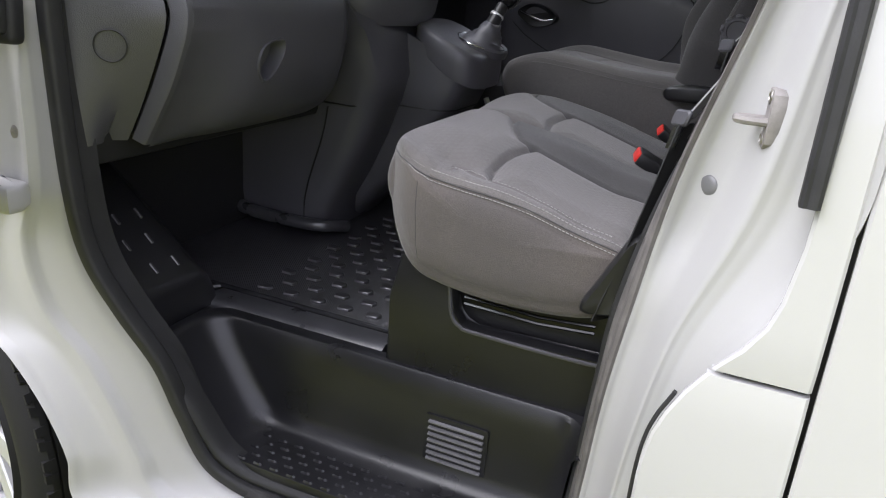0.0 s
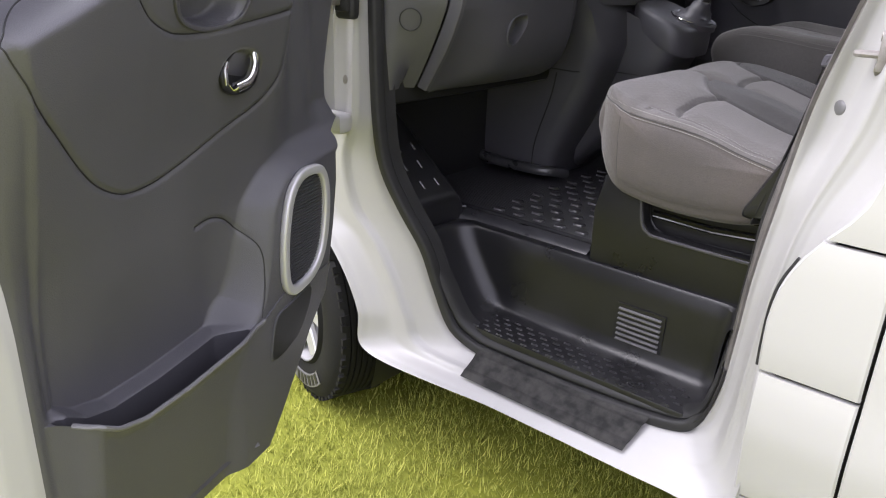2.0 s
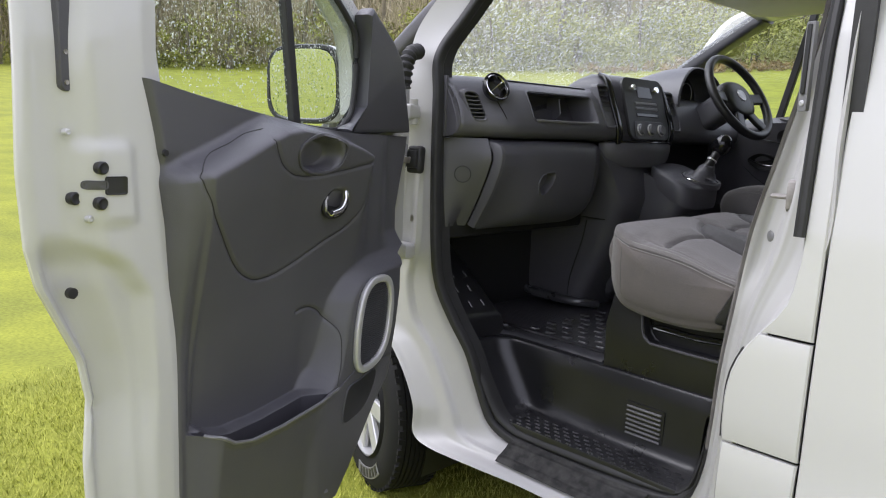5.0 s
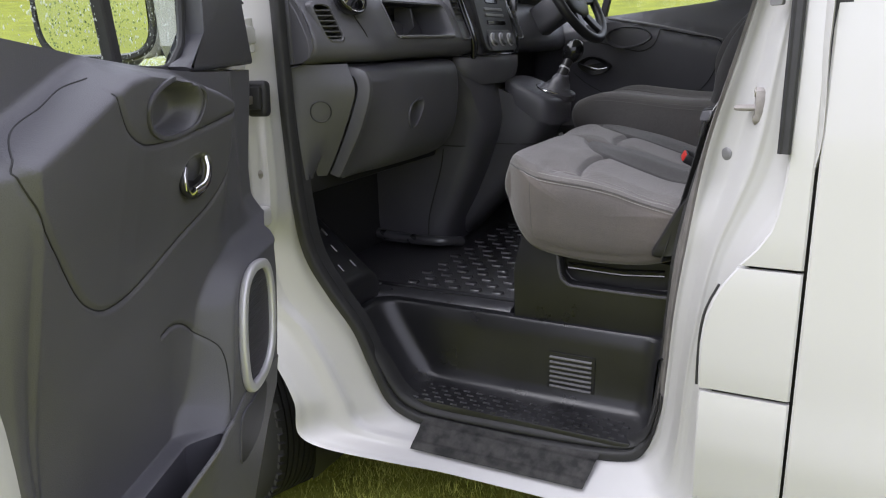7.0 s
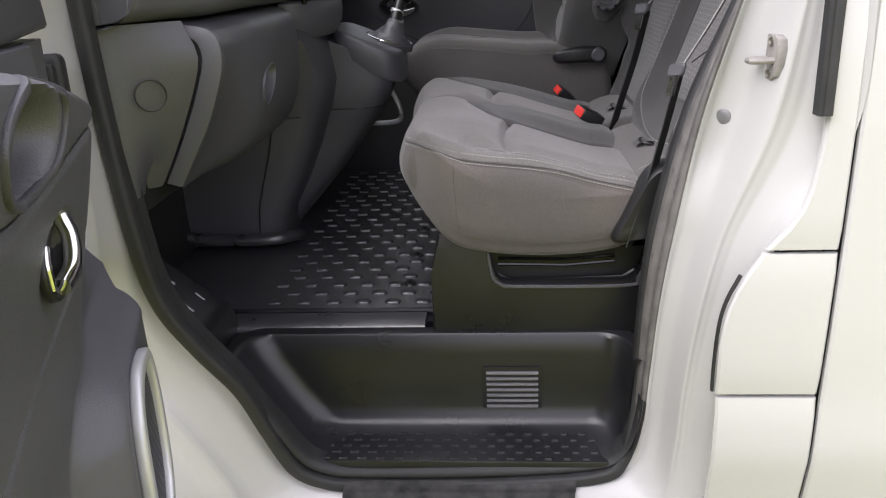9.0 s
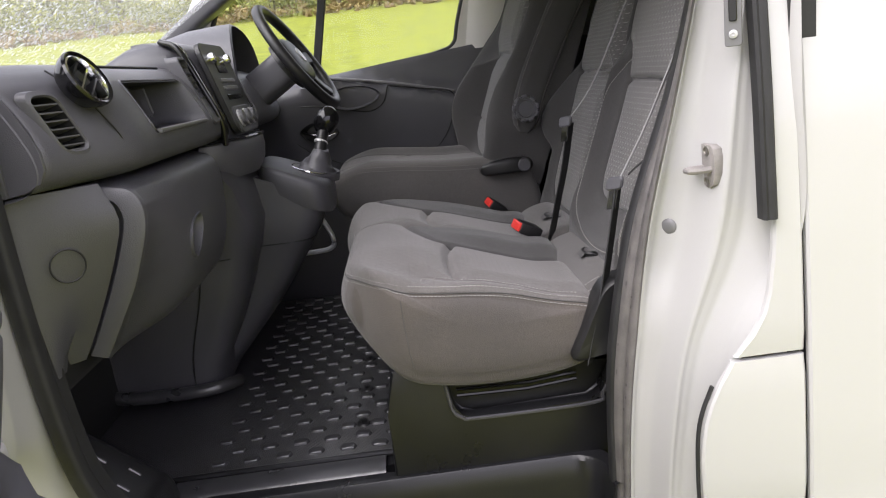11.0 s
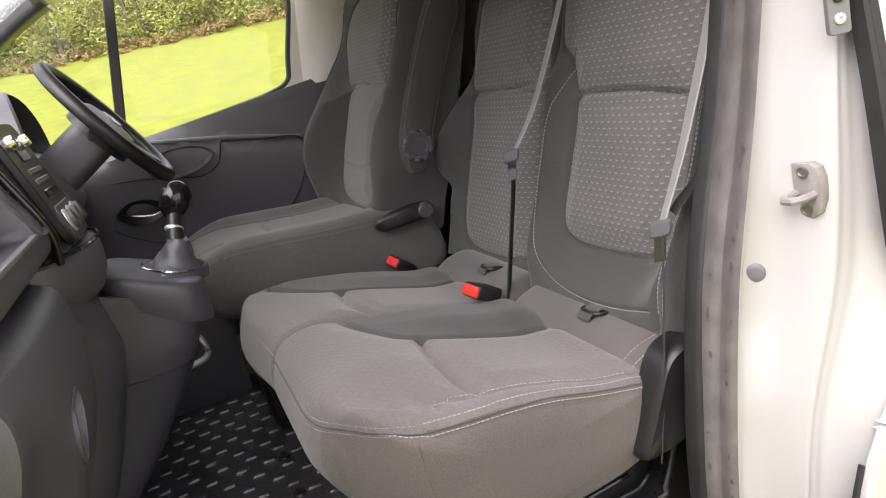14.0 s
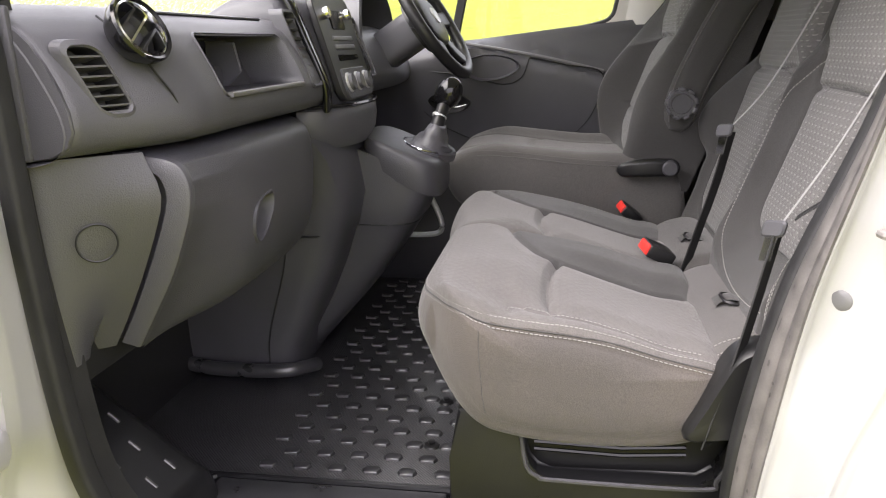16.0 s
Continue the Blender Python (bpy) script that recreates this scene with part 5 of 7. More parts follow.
def on_stack(y, z, w, h, d, material, name, parent, r=.006, label=""):
    x = -.915 - .30 * (z - 1.45) + .004
    m = Matrix.Translation((x, y, z)) @ Matrix.Rotation(radians(-16), 4, "Y")
    bm = bm_new()
    prism(bm, rounded(-w / 2, w / 2, -h / 2, h / 2, r, 3), "x", -.01, d, .002, 1, m)
    return part(name, bm, material, parent, label)


facia = on_stack(.955, 1.455, .27, .235, .004, BLACK, "radio_facia", stack, .03, "black radio facia")
on_stack(.955, 1.515, .10, .045, .007, GLOSS, "radio_screen", facia)
for z in (1.474, 1.455):
    on_stack(.955, z, .15, .011, .008, TRIM_LIGHT, "button_row", facia, .003)
on_stack(.955, 1.432, .15, .014, .007, GLOSS, "disc_slot", facia, .003)
on_stack(.955, 1.375, .20, .07, .007, TRIM_DARK, "heater_panel", facia, .015)
for y, z, r, mt in ((.872, 1.528, .013, CHROME), (1.030, 1.528, .013, CHROME), (.885, 1.378, .020, GLOSS), (.955, 1.378, .020, GLOSS), (1.025, 1.378, .020, GLOSS)):
    bm = bm_new()
    lathe(bm, [(r, 0), (r, .010), (r * .86, .016), (0, .016)], (0, 0, 0), "x", 24)
    bmesh.ops.transform(bm, matrix=Matrix.Translation((-.915 - .30 * (z - 1.45) + .008, y, z)) @ Matrix.Rotation(radians(-16), 4, "Y"), verts=bm.verts)
    part("knob", bm, mt if mt is CHROME else TRIM, facia)
    if mt is GLOSS:
        bm = bm_new()
        lathe(bm, [(r * 1.12, .0), (r * 1.12, .006), (r * 1.0, .008)], (0, 0, 0), "x", 24)
        bmesh.ops.transform(bm, matrix=Matrix.Translation((-.915 - .30 * (z - 1.45) + .008, y, z)) @ Matrix.Rotation(radians(-16), 4, "Y"), verts=bm.verts)
        part("knob_ring", bm, SATIN, facia)
# gloss strips and slatted vents at both sides of the stack
for s in (-1, 1):
    bm = bm_new()
    sweep(bm, spline([(-1.012, .955 + s * .158, 1.574), (-.972, .955 + s * .176, 1.552), (-.930, .955 + s * .186, 1.46), (-.902, .955 + s * .182, 1.38), (-.905, .955 + s * .172, 1.325)], 30), rounded(-.007, .007, -.016, .016, .006, 3), up=(0, 1, 0))
    part("gloss_strip", bm, GLOSS, stack)
    vc = .955 + s * .228
    vf = part("stack_vent", loft(bm_new(), [[(-.925 - .40 * (z - 1.42) + d, vc + (y - vc) * f, 1.455 + (z - 1.455) * f) for y, z in rounded(vc - .030, vc + .030, 1.385, 1.525, .012, 4)] for f, d in ((1.12, -.020), (1.12, .008), (1.04, .011), (1.0, .006), (.97, -.014), (.2, -.016))], ring=True, caps="end"), TRIM_DARK, stack)
    for k in range(7):
        z = 1.400 + k * .0185
        x = -.925 - .40 * (z - 1.42)
        bm = bm_new()
        prism(bm, [(x - .016, z - .005), (x + .006, z), (x + .006, z + .0035), (x - .016, z)], "y", vc - .029, vc + .029)
        part("slat", bm, TRIM, vf)
# chin tray below the heater
bm = bm_new()
rows = []
for f, z in ((.90, 1.335), (1.0, 1.325), (1.02, 1.30), (.98, 1.27), (.85, 1.24)):
    rows.append([(-.96 + (.105 * math.cos(a)) * f, .955 + .215 * math.sin(a) * f, z) for a in [radians(-90 + 180 * i / 24) for i in range(25)]])
loft(bm, rows)
bm.faces.new([v for v in bm.verts if abs(v.co.z - 1.335) < 1e-4])
part("chin_tray", bm, TRIM, stack, smooth=50)
bm = bm_new()
tube(bm, spline([(-.96 + .107 * math.cos(a), .955 + .205 * math.sin(a), 1.333) for a in [radians(-80 + 160 * i / 10) for i in range(11)]], 30), .004, 6)
part("tray_rim", bm, GLOSS, stack)
# lower console, falling back to the floor
bm = bm_new()
rows = []
for z, xr, ya, yb in ((1.30, -.935, .72, 1.16), (1.22, -.89, .75, 1.15), (1.12, -.875, .79, 1.14), (1.04, -.895, .80, 1.13), (1.035, -.900, .80, 1.13), (.95, -.93, .80, 1.12), (.85, -.975, .80, 1.11), (.76, -1.025, .80, 1.10), (.68, -1.04, .81, 1.10)):
    rows.append([(-1.36, ya, z), (-1.15, ya - .005, z), (xr - .06, ya, z), (xr - .018, ya + .012, z), (xr, ya + .05, z), (xr, (ya + yb) / 2, z), (xr, yb - .05, z), (xr - .02, yb - .01, z), (xr - .08, yb, z), (-1.36, yb, z)])
loft(bm, rows, ring=True, caps=True)
part("lower_console", bm, TRIM_DARK, stack, smooth=50)
bm = bm_new()
tube(bm, spline([(-1.25, .794, 1.045), (-1.0, .794, 1.04), (-.955, .80, 1.04), (-.90, .85, 1.038)], 16), .002, 5)
tube(bm, spline([(-1.03, .796, 1.03), (-1.045, .796, .95), (-1.09, .796, .80), (-1.10, .80, .70)], 16), .002, 5)
part("panel_seam", bm, BLACK, stack)
# gear lever platform
bm = bm_new()
rows = []
for f, dz in ((.90, 0), (.97, -.004), (1.0, -.014), (1.0, -.04), (.985, -.07), (.96, -.085)):
    o = []
    for a in range(36):
        t = radians(a * 10)
        cx, cy2 = math.cos(t), math.sin(t)
        px = -.793 + .097 * f * math.copysign(abs(cx) ** .55, cx)
        py = 1.075 + .135 * f * math.copysign(abs(cy2) ** .55, cy2)
        o.append((px, py, 1.215 - (px + .785) * .42 + dz))
    rows.append(o)
loft(bm, rows, ring=True, caps=True)
part("lever_platform", bm, TRIM_DARK, stack, smooth=50)
bm = bm_new()
rows = []
for z, xr, ya, yb in ((1.14, -.706, .943, 1.206), (1.08, -.734, .943, 1.206), (1.036, -.756, .943, 1.205), (1.031, -.760, .945, 1.203), (.95, -.815, .946, 1.20), (.85, -.892, .948, 1.19), (.75, -.982, .950, 1.18), (.67, -1.055, .950, 1.17)):
    o = [(-1.2, ya), (-1.1, ya), (xr - .10, ya), (xr - .06, ya + .002), (xr - .03, ya + .010), (xr - .012, ya + .022), (xr, ya + .055), (xr, yb - .055), (xr - .012, yb - .022), (xr - .03, yb - .010), (xr - .10, yb), (-1.2, yb)]
    rows.append([(px, py, z - (px + .70) * .42 * smoothstep(1.036, 1.14, z)) for px, py in o])
loft(bm, rows, ring=True, caps=True)
part("platform_stem", bm, TRIM_DARK, stack, smooth=50)
bm = bm_new()
tube(bm, [(-.95, .9425, 1.0335), (-.86, .9425, 1.0335), (-.788, .952, 1.0335), (-.770, .965, 1.0335), (-.7575, 1.0, 1.0335), (-.7575, 1.15, 1.0335)], .0018, 5)
part("stem_seam", bm, BLACK, stack)

lever = thing("gear_lever", "gear lever with a black gaiter, gloss knob and chrome collar", "gear lever")
lm = Matrix.Translation((-.745, 1.115, 1.20)) @ Matrix.Rotation(radians(16), 4, "Y")
bm = bm_new()
rows = []
for r1, r2, z in ((.070, .094, -.016), (.070, .094, .002), (.066, .090, .007), (.058, .082, .004)):
    rows.append([(r1 * math.cos(2 * math.pi * k / 32), r2 * math.sin(2 * math.pi * k / 32), z) for k in range(32)])
loft(bm, rows, ring=True)
bmesh.ops.transform(bm, matrix=lm, verts=bm.verts)
part("collar", bm, TRIM_DARK, lever, "dark oval collar")
bm = bm_new()
tube(bm, [lm @ Vector((.0685 * math.cos(radians(a)), .0925 * math.sin(radians(a)), .005)) for a in range(165, 301, 9)], .0026, 6)
part("collar_edge", bm, CHROME, lever, "thin chrome edge of the collar")
bm = bm_new()
rows = []
for k, (r, z) in enumerate(((.057, .000), (.055, .008), (.047, .014), (.046, .022), (.039, .030), (.037, .040), (.031, .050), (.029, .060), (.025, .070), (.023, .078), (.020, .084))):
    rows.append([(r * math.cos(2 * math.pi * j / 24) * (1 + .08 * math.sin(5 * 2 * math.pi * j / 24 + k)) + z * .10, r * 1.35 * math.sin(2 * math.pi * j / 24), z * .74 + .003 * math.sin(3 * 2 * math.pi * j / 24 + k * 1.3)) for j in range(24)])
loft(bm, rows, ring=True, caps=True)
bmesh.ops.transform(bm, matrix=lm, verts=bm.verts)
part("gaiter", bm, TRIM, lever, "wrinkled grey gaiter", smooth=60)
bm = bm_new()
KN = Vector((-.700, 1.165, 1.333))
tube(bm, [lm @ Vector((.004, 0, .045)), (-.718, 1.145, 1.285), KN], .016, 14, scale=[1.3, 1.0, 1.15])
part("lever_rod", bm, BLACK, lever)
neck = Vector((-.722, 1.141, 1.276))
bm = bm_new()
lathe(bm, [(.017, -.005), (.020, -.002), (.020, .003), (.017, .006)], (0, 0, 0), "z", 24)
bmesh.ops.transform(bm, matrix=Matrix.Translation(neck) @ (KN - neck).to_track_quat("Z", "Y").to_matrix().to_4x4(), verts=bm.verts)
part("lever_ring", bm, SATIN, lever, "silver ring below the knob")
bm = bm_new()
bmesh.ops.create_uvsphere(bm, u_segments=24, v_segments=16, radius=1)
bmesh.ops.transform(bm, matrix=Matrix.Translation(KN) @ Matrix.Rotation(.55, 4, "Y") @ Matrix.Diagonal((.035, .033, .044, 1)), verts=bm.verts)
part("lever_knob", bm, GLOSS, lever, "gloss black gear knob")
bm = bm_new()
lathe(bm, [(.0, .042), (.014, .0395), (.016, .036)], (0, 0, 0), "z", 20)
bmesh.ops.transform(bm, matrix=Matrix.Translation(KN) @ Matrix.Rotation(.55, 4, "Y"), verts=bm.verts)
part("knob_cap", bm, SATIN, lever, "silver cap on the gear knob")

# ---- steering wheel and binnacle ----
wheel = thing("steering_wheel", "black leather-rimmed steering wheel with a round silver badge", "steering wheel")
WC, WA = Vector((-.79, 1.455, 1.53)), Vector((1, -.08, .62)).normalized()
wm = Matrix.Translation(WC) @ WA.to_track_quat("Z", "Y").to_matrix().to_4x4()


def on_wheel(bm):
    bmesh.ops.transform(bm, matrix=wm, verts=bm.verts)
    return bm


bm = bm_new()
tube(bm, [(.183 * math.cos(2 * math.pi * k / 64), .183 * math.sin(2 * math.pi * k / 64), 0) for k in range(64)], .0175, 12, closed=True)
part("rim", on_wheel(bm), BLACK, wheel, smooth=60)
bm = bm_new()
rows = []
for f, z in ((1.0, -.045), (1.0, -.02), (.95, -.002), (.8, .006), (.4, .012), (.02, .013)):
    rows.append([(.104 * f * math.copysign(abs(math.cos(t)) ** .8, math.cos(t)), (.088 if math.sin(t) < 0 else .078) * f * math.copysign(abs(math.sin(t)) ** .8, math.sin(t)), z) for t in [2 * math.pi * k / 40 for k in range(40)]])
loft(bm, rows, ring=True, caps=True)
part("hub", on_wheel(bm), BLACK, wheel, smooth=60)
bm = bm_new()
lathe(bm, [(.027, .012), (.025, .016), (.021, .0145), (0, .0150)], (0, 0, 0), "z", 24)
part("badge", on_wheel(bm), SATIN, wheel, "round silver badge")
for a in (0, 180, 240, 300):
    bm = bm_new()
    sweep(bm, [(.07 * math.cos(radians(a)), .07 * math.sin(radians(a)), -.012), (.13 * math.cos(radians(a)), .13 * math.sin(radians(a)), -.008), (.178 * math.cos(radians(a)), .178 * math.sin(radians(a)), 0)], rounded(-.024, .024, -.009, .009, .007, 3))
    part("spoke", on_wheel(bm), BLACK, wheel)
column = thing("steering_column", "dark steering column shroud with two stalks", "steering column")
bm = bm_new()
sweep(bm, [WC + WA * -.03, WC + WA * -.12, WC + WA * -.30], rounded(-.06, .06, -.055, .055, .03, 4))
part("shroud", bm, TRIM, column)
for s in (-1, 1):
    bm = bm_new()
    p0 = WC + WA * -.06
    tube(bm, [p0, p0 + Vector((.01, s * .09, .01)), p0 + Vector((.02, s * .135, .015))], .008, 8, scale=[.7, 1, 1.5])
    part("stalk", bm, BLACK, column)
binn = thing("instrument_cluster", "hooded dark instrument cluster with chrome-ringed dials", "instrument cluster")
bm = bm_new()
rows = []
for x, f in ((-1.25, .75), (-1.12, .95), (-1.02, 1.0), (-.985, 1.0), (-.98, .96), (-1.02, .92), (-1.08, .88)):
    rows.append([(x + .03 * abs(math.cos(a)), 1.46 + .20 * f * math.cos(a), 1.50 + .155 * f * math.sin(a)) for a in [radians(-10 + 200 * k / 30) for k in range(31)]])
loft(bm, rows)
part("hood", bm, TRIM, binn, smooth=50)
bm = bm_new()
prism(bm, [(1.46 + .17 * math.cos(radians(a)), 1.50 + .13 * math.sin(radians(a))) for a in range(-20, 201, 10)], "x", -1.09, -1.075, .003)
part("dial_face", bm, BLACK, binn)
for y in (1.40, 1.53):
    bm = bm_new()
    lathe(bm, [(.052, -1.075), (.050, -1.068), (.047, -1.072)], (0, y, 1.545), "x", 28)
    part("dial_ring", bm, SATIN, binn)


# ---- open passenger door; built flat as u along it, w towards the cab, z up, then swung open ----
SWING = radians(-71)
door = thing("front_door", "open white front door with a dark grey moulded inner trim", "van door")
door.matrix_world = Matrix.Translation((-1.12, -.01, 0)) @ Matrix.Rotation(SWING, 4, "Z")


FRONT = [(.39, .53), (.456, .47), (.60, .36), (.66, .30), (.80, .262), (.90, .245), (.96, .245), (.995, .21), (1.013, .146), (1.114, .148), (1.2, .125), (1.28, .100), (1.34, .090)]
REAR = [(.39, .99), (.49, 1.005), (.54, 1.02), (.93, 1.02), (1.15, 1.034), (1.32, 1.060), (1.43, 1.086)]
TOPZ = [(.15, 1.325), (.40, 1.330), (.49, 1.336), (.61, 1.346), (.75, 1.364), (.92, 1.390), (1.108, 1.428)]
ARM = [(.30, 1.235), (.42, 1.272), (.50, 1.298), (.594, 1.321), (.66, 1.334), (.73, 1.340), (.78, 1.333), (.822, 1.318), (.918, 1.279), (1.012, 1.244), (1.06, 1.228)]
RIM = [(.20, .72), (.48, .72), (.555, .690), (.674, .680), (.78, .674), (.877, .676), (.93, .690), (.962, .712), (1.0, .712), (1.03, .70)]
PODB = [(.40, .62), (.60, .62), (.69, .575), (.72, .545), (.78, .520), (.86, .500), (.93, .476), (.963, .445), (.983, .38), (.996, .26), (1.01, .15)]

POD_EDGE = spline([(u, 0, z) for z, u in PODB + [(1.02, .02)]], 48)


# seams of the moulded door trim: the upper insert, the pull cup's panel and the speaker pod
INSERT = [(1.008, 1.245), (.995, 1.210), (.975, 1.170), (.94, 1.125), (.90, 1.075), (.865, 1.040), (.825, 1.016), (.79, 1.008), (.735, 1.012), (.66, 1.035), (.58, 1.068), (.495, 1.102), (.445, 1.150), (.423, 1.205), (.412, 1.280)]
CUP_SEAM = [(.822, 1.318), (.805, 1.290), (.782, 1.264), (.75, 1.246), (.717, 1.237), (.66, 1.236), (.58, 1.243), (.50, 1.253), (.44, 1.262)]
LEDGE_SEAM = [(1.008, 1.244), (1.004, 1.252), (.990, 1.264), (.950, 1.287), (.90, 1.306), (.85, 1.327), (.81, 1.338)]
POD_SEAM = [(.640, .90), (.600, .905), (.560, .890), (.528, .850), (.522, .81), (.535, .745), (.555, .70)]
GROOVES = [[(p.x, p.y) for p in spline([(u, z, 0) for u, z in path], n)] for path, n in ((INSERT, 30), (CUP_SEAM, 18), (POD_SEAM, 16))]


def groove(u, z):
    """Depth of the moulded seams at a place on the trim."""
    best = 1.0
    for path in GROOVES:
        for (a0, b0), (a1, b1) in zip(path, path[1:]):
            if min(a0, a1) - .02 < u < max(a0, a1) + .02 and min(b0, b1) - .02 < z < max(b0, b1) + .02:
                da, db = a1 - a0, b1 - b0
                t = min(1, max(0, ((u - a0) * da + (z - b0) * db) / (da * da + db * db)))
                best = min(best, (u - a0 - t * da) ** 2 + (z - b0 - t * db) ** 2)
    return .0045 * math.exp(-best / .0042 ** 2)


def trim_w(u, z):
    w = .058 - groove(u, z)
    a = along(ARM, u)
    amp = smoothstep(1.07, .99, u) * smoothstep(.34, .46, u)
    top = max(.016, min(.028, (along(TOPZ, u) - a) * .9))
    for k in (-.006, -.004, -.002, 0, .002, .004, .006):
        d = z - a + k
        w += .082 / 7 * amp * (max(0, 1 - d / top) ** 1.15 if d >= 0 else (1 - smoothstep(-.10, .40, -d)) / (1 - smoothstep(-.10, .40, 0)))
    rim = along(RIM, u)
    bin_on = smoothstep(.995, .955, u)
    below = z <= rim
    hollow = smoothstep(rim + .34, rim + .03, z) * smoothstep(.50, .62, u)
    if below:
        w += bin_on * (.062 - .13 * max(0, rim - z) + .004 * smoothstep(.02, .0, rim - z))
    else:
        w -= bin_on * .030 * hollow * smoothstep(0, .012, z - rim)
    pb = along(PODB, z)
    pod = 0
    if u < .80 and z < 1.12:
        d = 9
        for p, q in zip(POD_EDGE, POD_EDGE[1:]):
            eu, ez, fu, fz = q.x - p.x, q.z - p.z, u - p.x, z - p.z
            k = min(1, max(0, (fu * eu + fz * ez) / (eu * eu + ez * ez)))
            g = (fu - k * eu) ** 2 + (fz - k * ez) ** 2
            if g < d:
                d, turn = g, fu * ez - fz * eu
        d = math.copysign(math.sqrt(d), turn)
        pod = smoothstep(.046, -.006, d + .026 * smoothstep(.90, .98, z)) * smoothstep(1.025, .985, z)
    w = w + (.112 - w) * pod * (.75 if below else 1)
    w -= .028 * smoothstep(.30, .20, u) * smoothstep(1.0, 1.06, z)
    w -= .046 * smoothstep(1.0, .66, math.hypot((u - .652) / .080, (z - 1.284) / .044)) + .016 * smoothstep(1.0, .75, math.hypot((u - .560) / .052, (z - 1.167) / .037))
    w -= .009 * (1 - smoothstep(.042, .054, along(REAR, z) - u)) * smoothstep(1.30, 1.24, z)
    w -= .02 * (1 - smoothstep(0, .020, min(u - along(FRONT, z), along(REAR, z) - u))) ** 2
    return w


NU, NV, NB = 240, 330, 110
rows = []
for i in range(NU + 1):
    s = i / NU
    row = []
    for j in range(NV + 1):
        if j <= NB:
            v, lo, hi = 1 - (1 - j / NB) ** 1.5, None, "rim"
        else:
            v, lo, hi = ((j - NB) / (NV - NB)) ** 1.4, "rim", None
        z = .7
        for _ in range(4):
            u = along(FRONT, z) + (along(REAR, z) - along(FRONT, z)) * s
            zb, zr, zt = .395 + .085 * smoothstep(.84, 1.02, u), along(RIM, u), along(TOPZ, u)
            z = zb + (zr - zb) * v if hi else zr + .0002 + (zt - zr) * v
        row.append((u, trim_w(u, z), z))
    rows.append(row)
bm = bm_new()
rows_of_trim = rows
full = [[(r[0][0], -.01, r[0][2])] + r + [(r[-1][0], .0, r[-1][2])] for r in rows]
full = [[(p[0], -.01, p[2]) for p in full[0]]] + full + [[(p[0], .0, p[2]) for p in full[-1]]]
# the map pocket is open from above: no ledge where its lip stands off the panel
lower, upper = [r[:NB + 2] for r in full], [r[NB + 2:] for r in full]
loft(bm, lower)
loft(bm, upper)
bm.verts.ensure_lookup_table()
for a, b, c, d in ((p[-1], q[-1], p2[0], q2[0]) for p, q, p2, q2 in zip(lower, lower[1:], upper, upper[1:])):
    if max(abs(a[1] - c[1]), abs(b[1] - d[1])) < .018:
        bm.faces.new([bm.verts.new(v) for v in (a, b, d, c)])
trim = part("inner_trim", bm, TRIM, door, "dark grey moulded door trim with a map pocket", smooth=50)


# walls and floor inside the pocket
bm = bm_new()
rows = []
for i in range(NU + 1):
    lip, back = rows_of_trim[i][NB], rows_of_trim[i][NB + 1]
    if lip[1] - back[1] > .010:
        low = .395 + .085 * smoothstep(.84, 1.02, lip[0]) + .03
        fall = lip[2] - low
        rows.append([back] + [(back[0], back[1] - .002, back[2] - fall * k) for k in (.1, .3, .6, .95)] + [(lip[0], (back[1] + lip[1]) / 2, low)]
                    + [(lip[0], lip[1] - .007 - .13 * fall * k, lip[2] - fall * k) for k in (.95, .6, .3, .1, .03)] + [lip])
loft(bm, rows)
part("map_pocket", bm, TRIM_DARK, trim, "deep open map pocket", smooth=50)


def on_trim(pts, n, off=.001):
    return [(p.x, trim_w(p.x, p.z) + off, p.z) for p in spline([(u, 0, z) for u, z in pts], n)]


for path in (INSERT, CUP_SEAM, POD_SEAM, LEDGE_SEAM):
    bm = bm_new()
    tube(bm, on_trim(path, 90, .0002), .0013, 6, up=(0, 1, 0))
    part("trim_seam", bm, BLACK, trim)
bm = bm_new()
sweep(bm, [(p.x, trim_w(p.x, along(RIM, p.x)) - .001, along(RIM, p.x) + .001) for p in spline([(.975, 0, 0), (.9, 0, 0), (.8, 0, 0), (.7, 0, 0), (.6, 0, 0), (.55, 0, 0)], 60)], disc(.0042, 8), up=(0, 1, 0))
part("pocket_rim", bm, TRIM_LIGHT, trim)
# speaker ring and grille
RING = [(.375, .950), (.335, .938), (.318, .891), (.325, .816), (.345, .762), (.385, .728), (.447, .717), (.475, .740), (.478, .80), (.468, .864), (.448, .918), (.415, .945)]
loop = spline([(u, 0, z) for u, z in RING], 72, True)
bm = bm_new()
sweep(bm, [(p.x, .119, p.z) for p in loop], rounded(-.010, .010, -.008, .007, .005, 3), closed=True, up=(0, 1, 0))
ring = part("speaker_ring", bm, SATIN, trim, "satin silver speaker surround")
bm = bm_new()
cu, cz = .398, .835
loft(bm, [[(cu + (p.x - cu) * f, d, cz + (p.z - cz) * f) for p in loop] for f, d in ((1.0, .110), (.92, .1115), (.6, .113), (.03, .114))], ring=True, caps=True)
GRILLE = surface("speaker_mesh", (0.045, 0.045, 0.048), 0.5, grain=0.6, grain_size=320, bump=1.0)
gr = part("speaker_grille", bm, GRILLE, ring, "black mesh grille")
bm = bm_new()
zz = .725
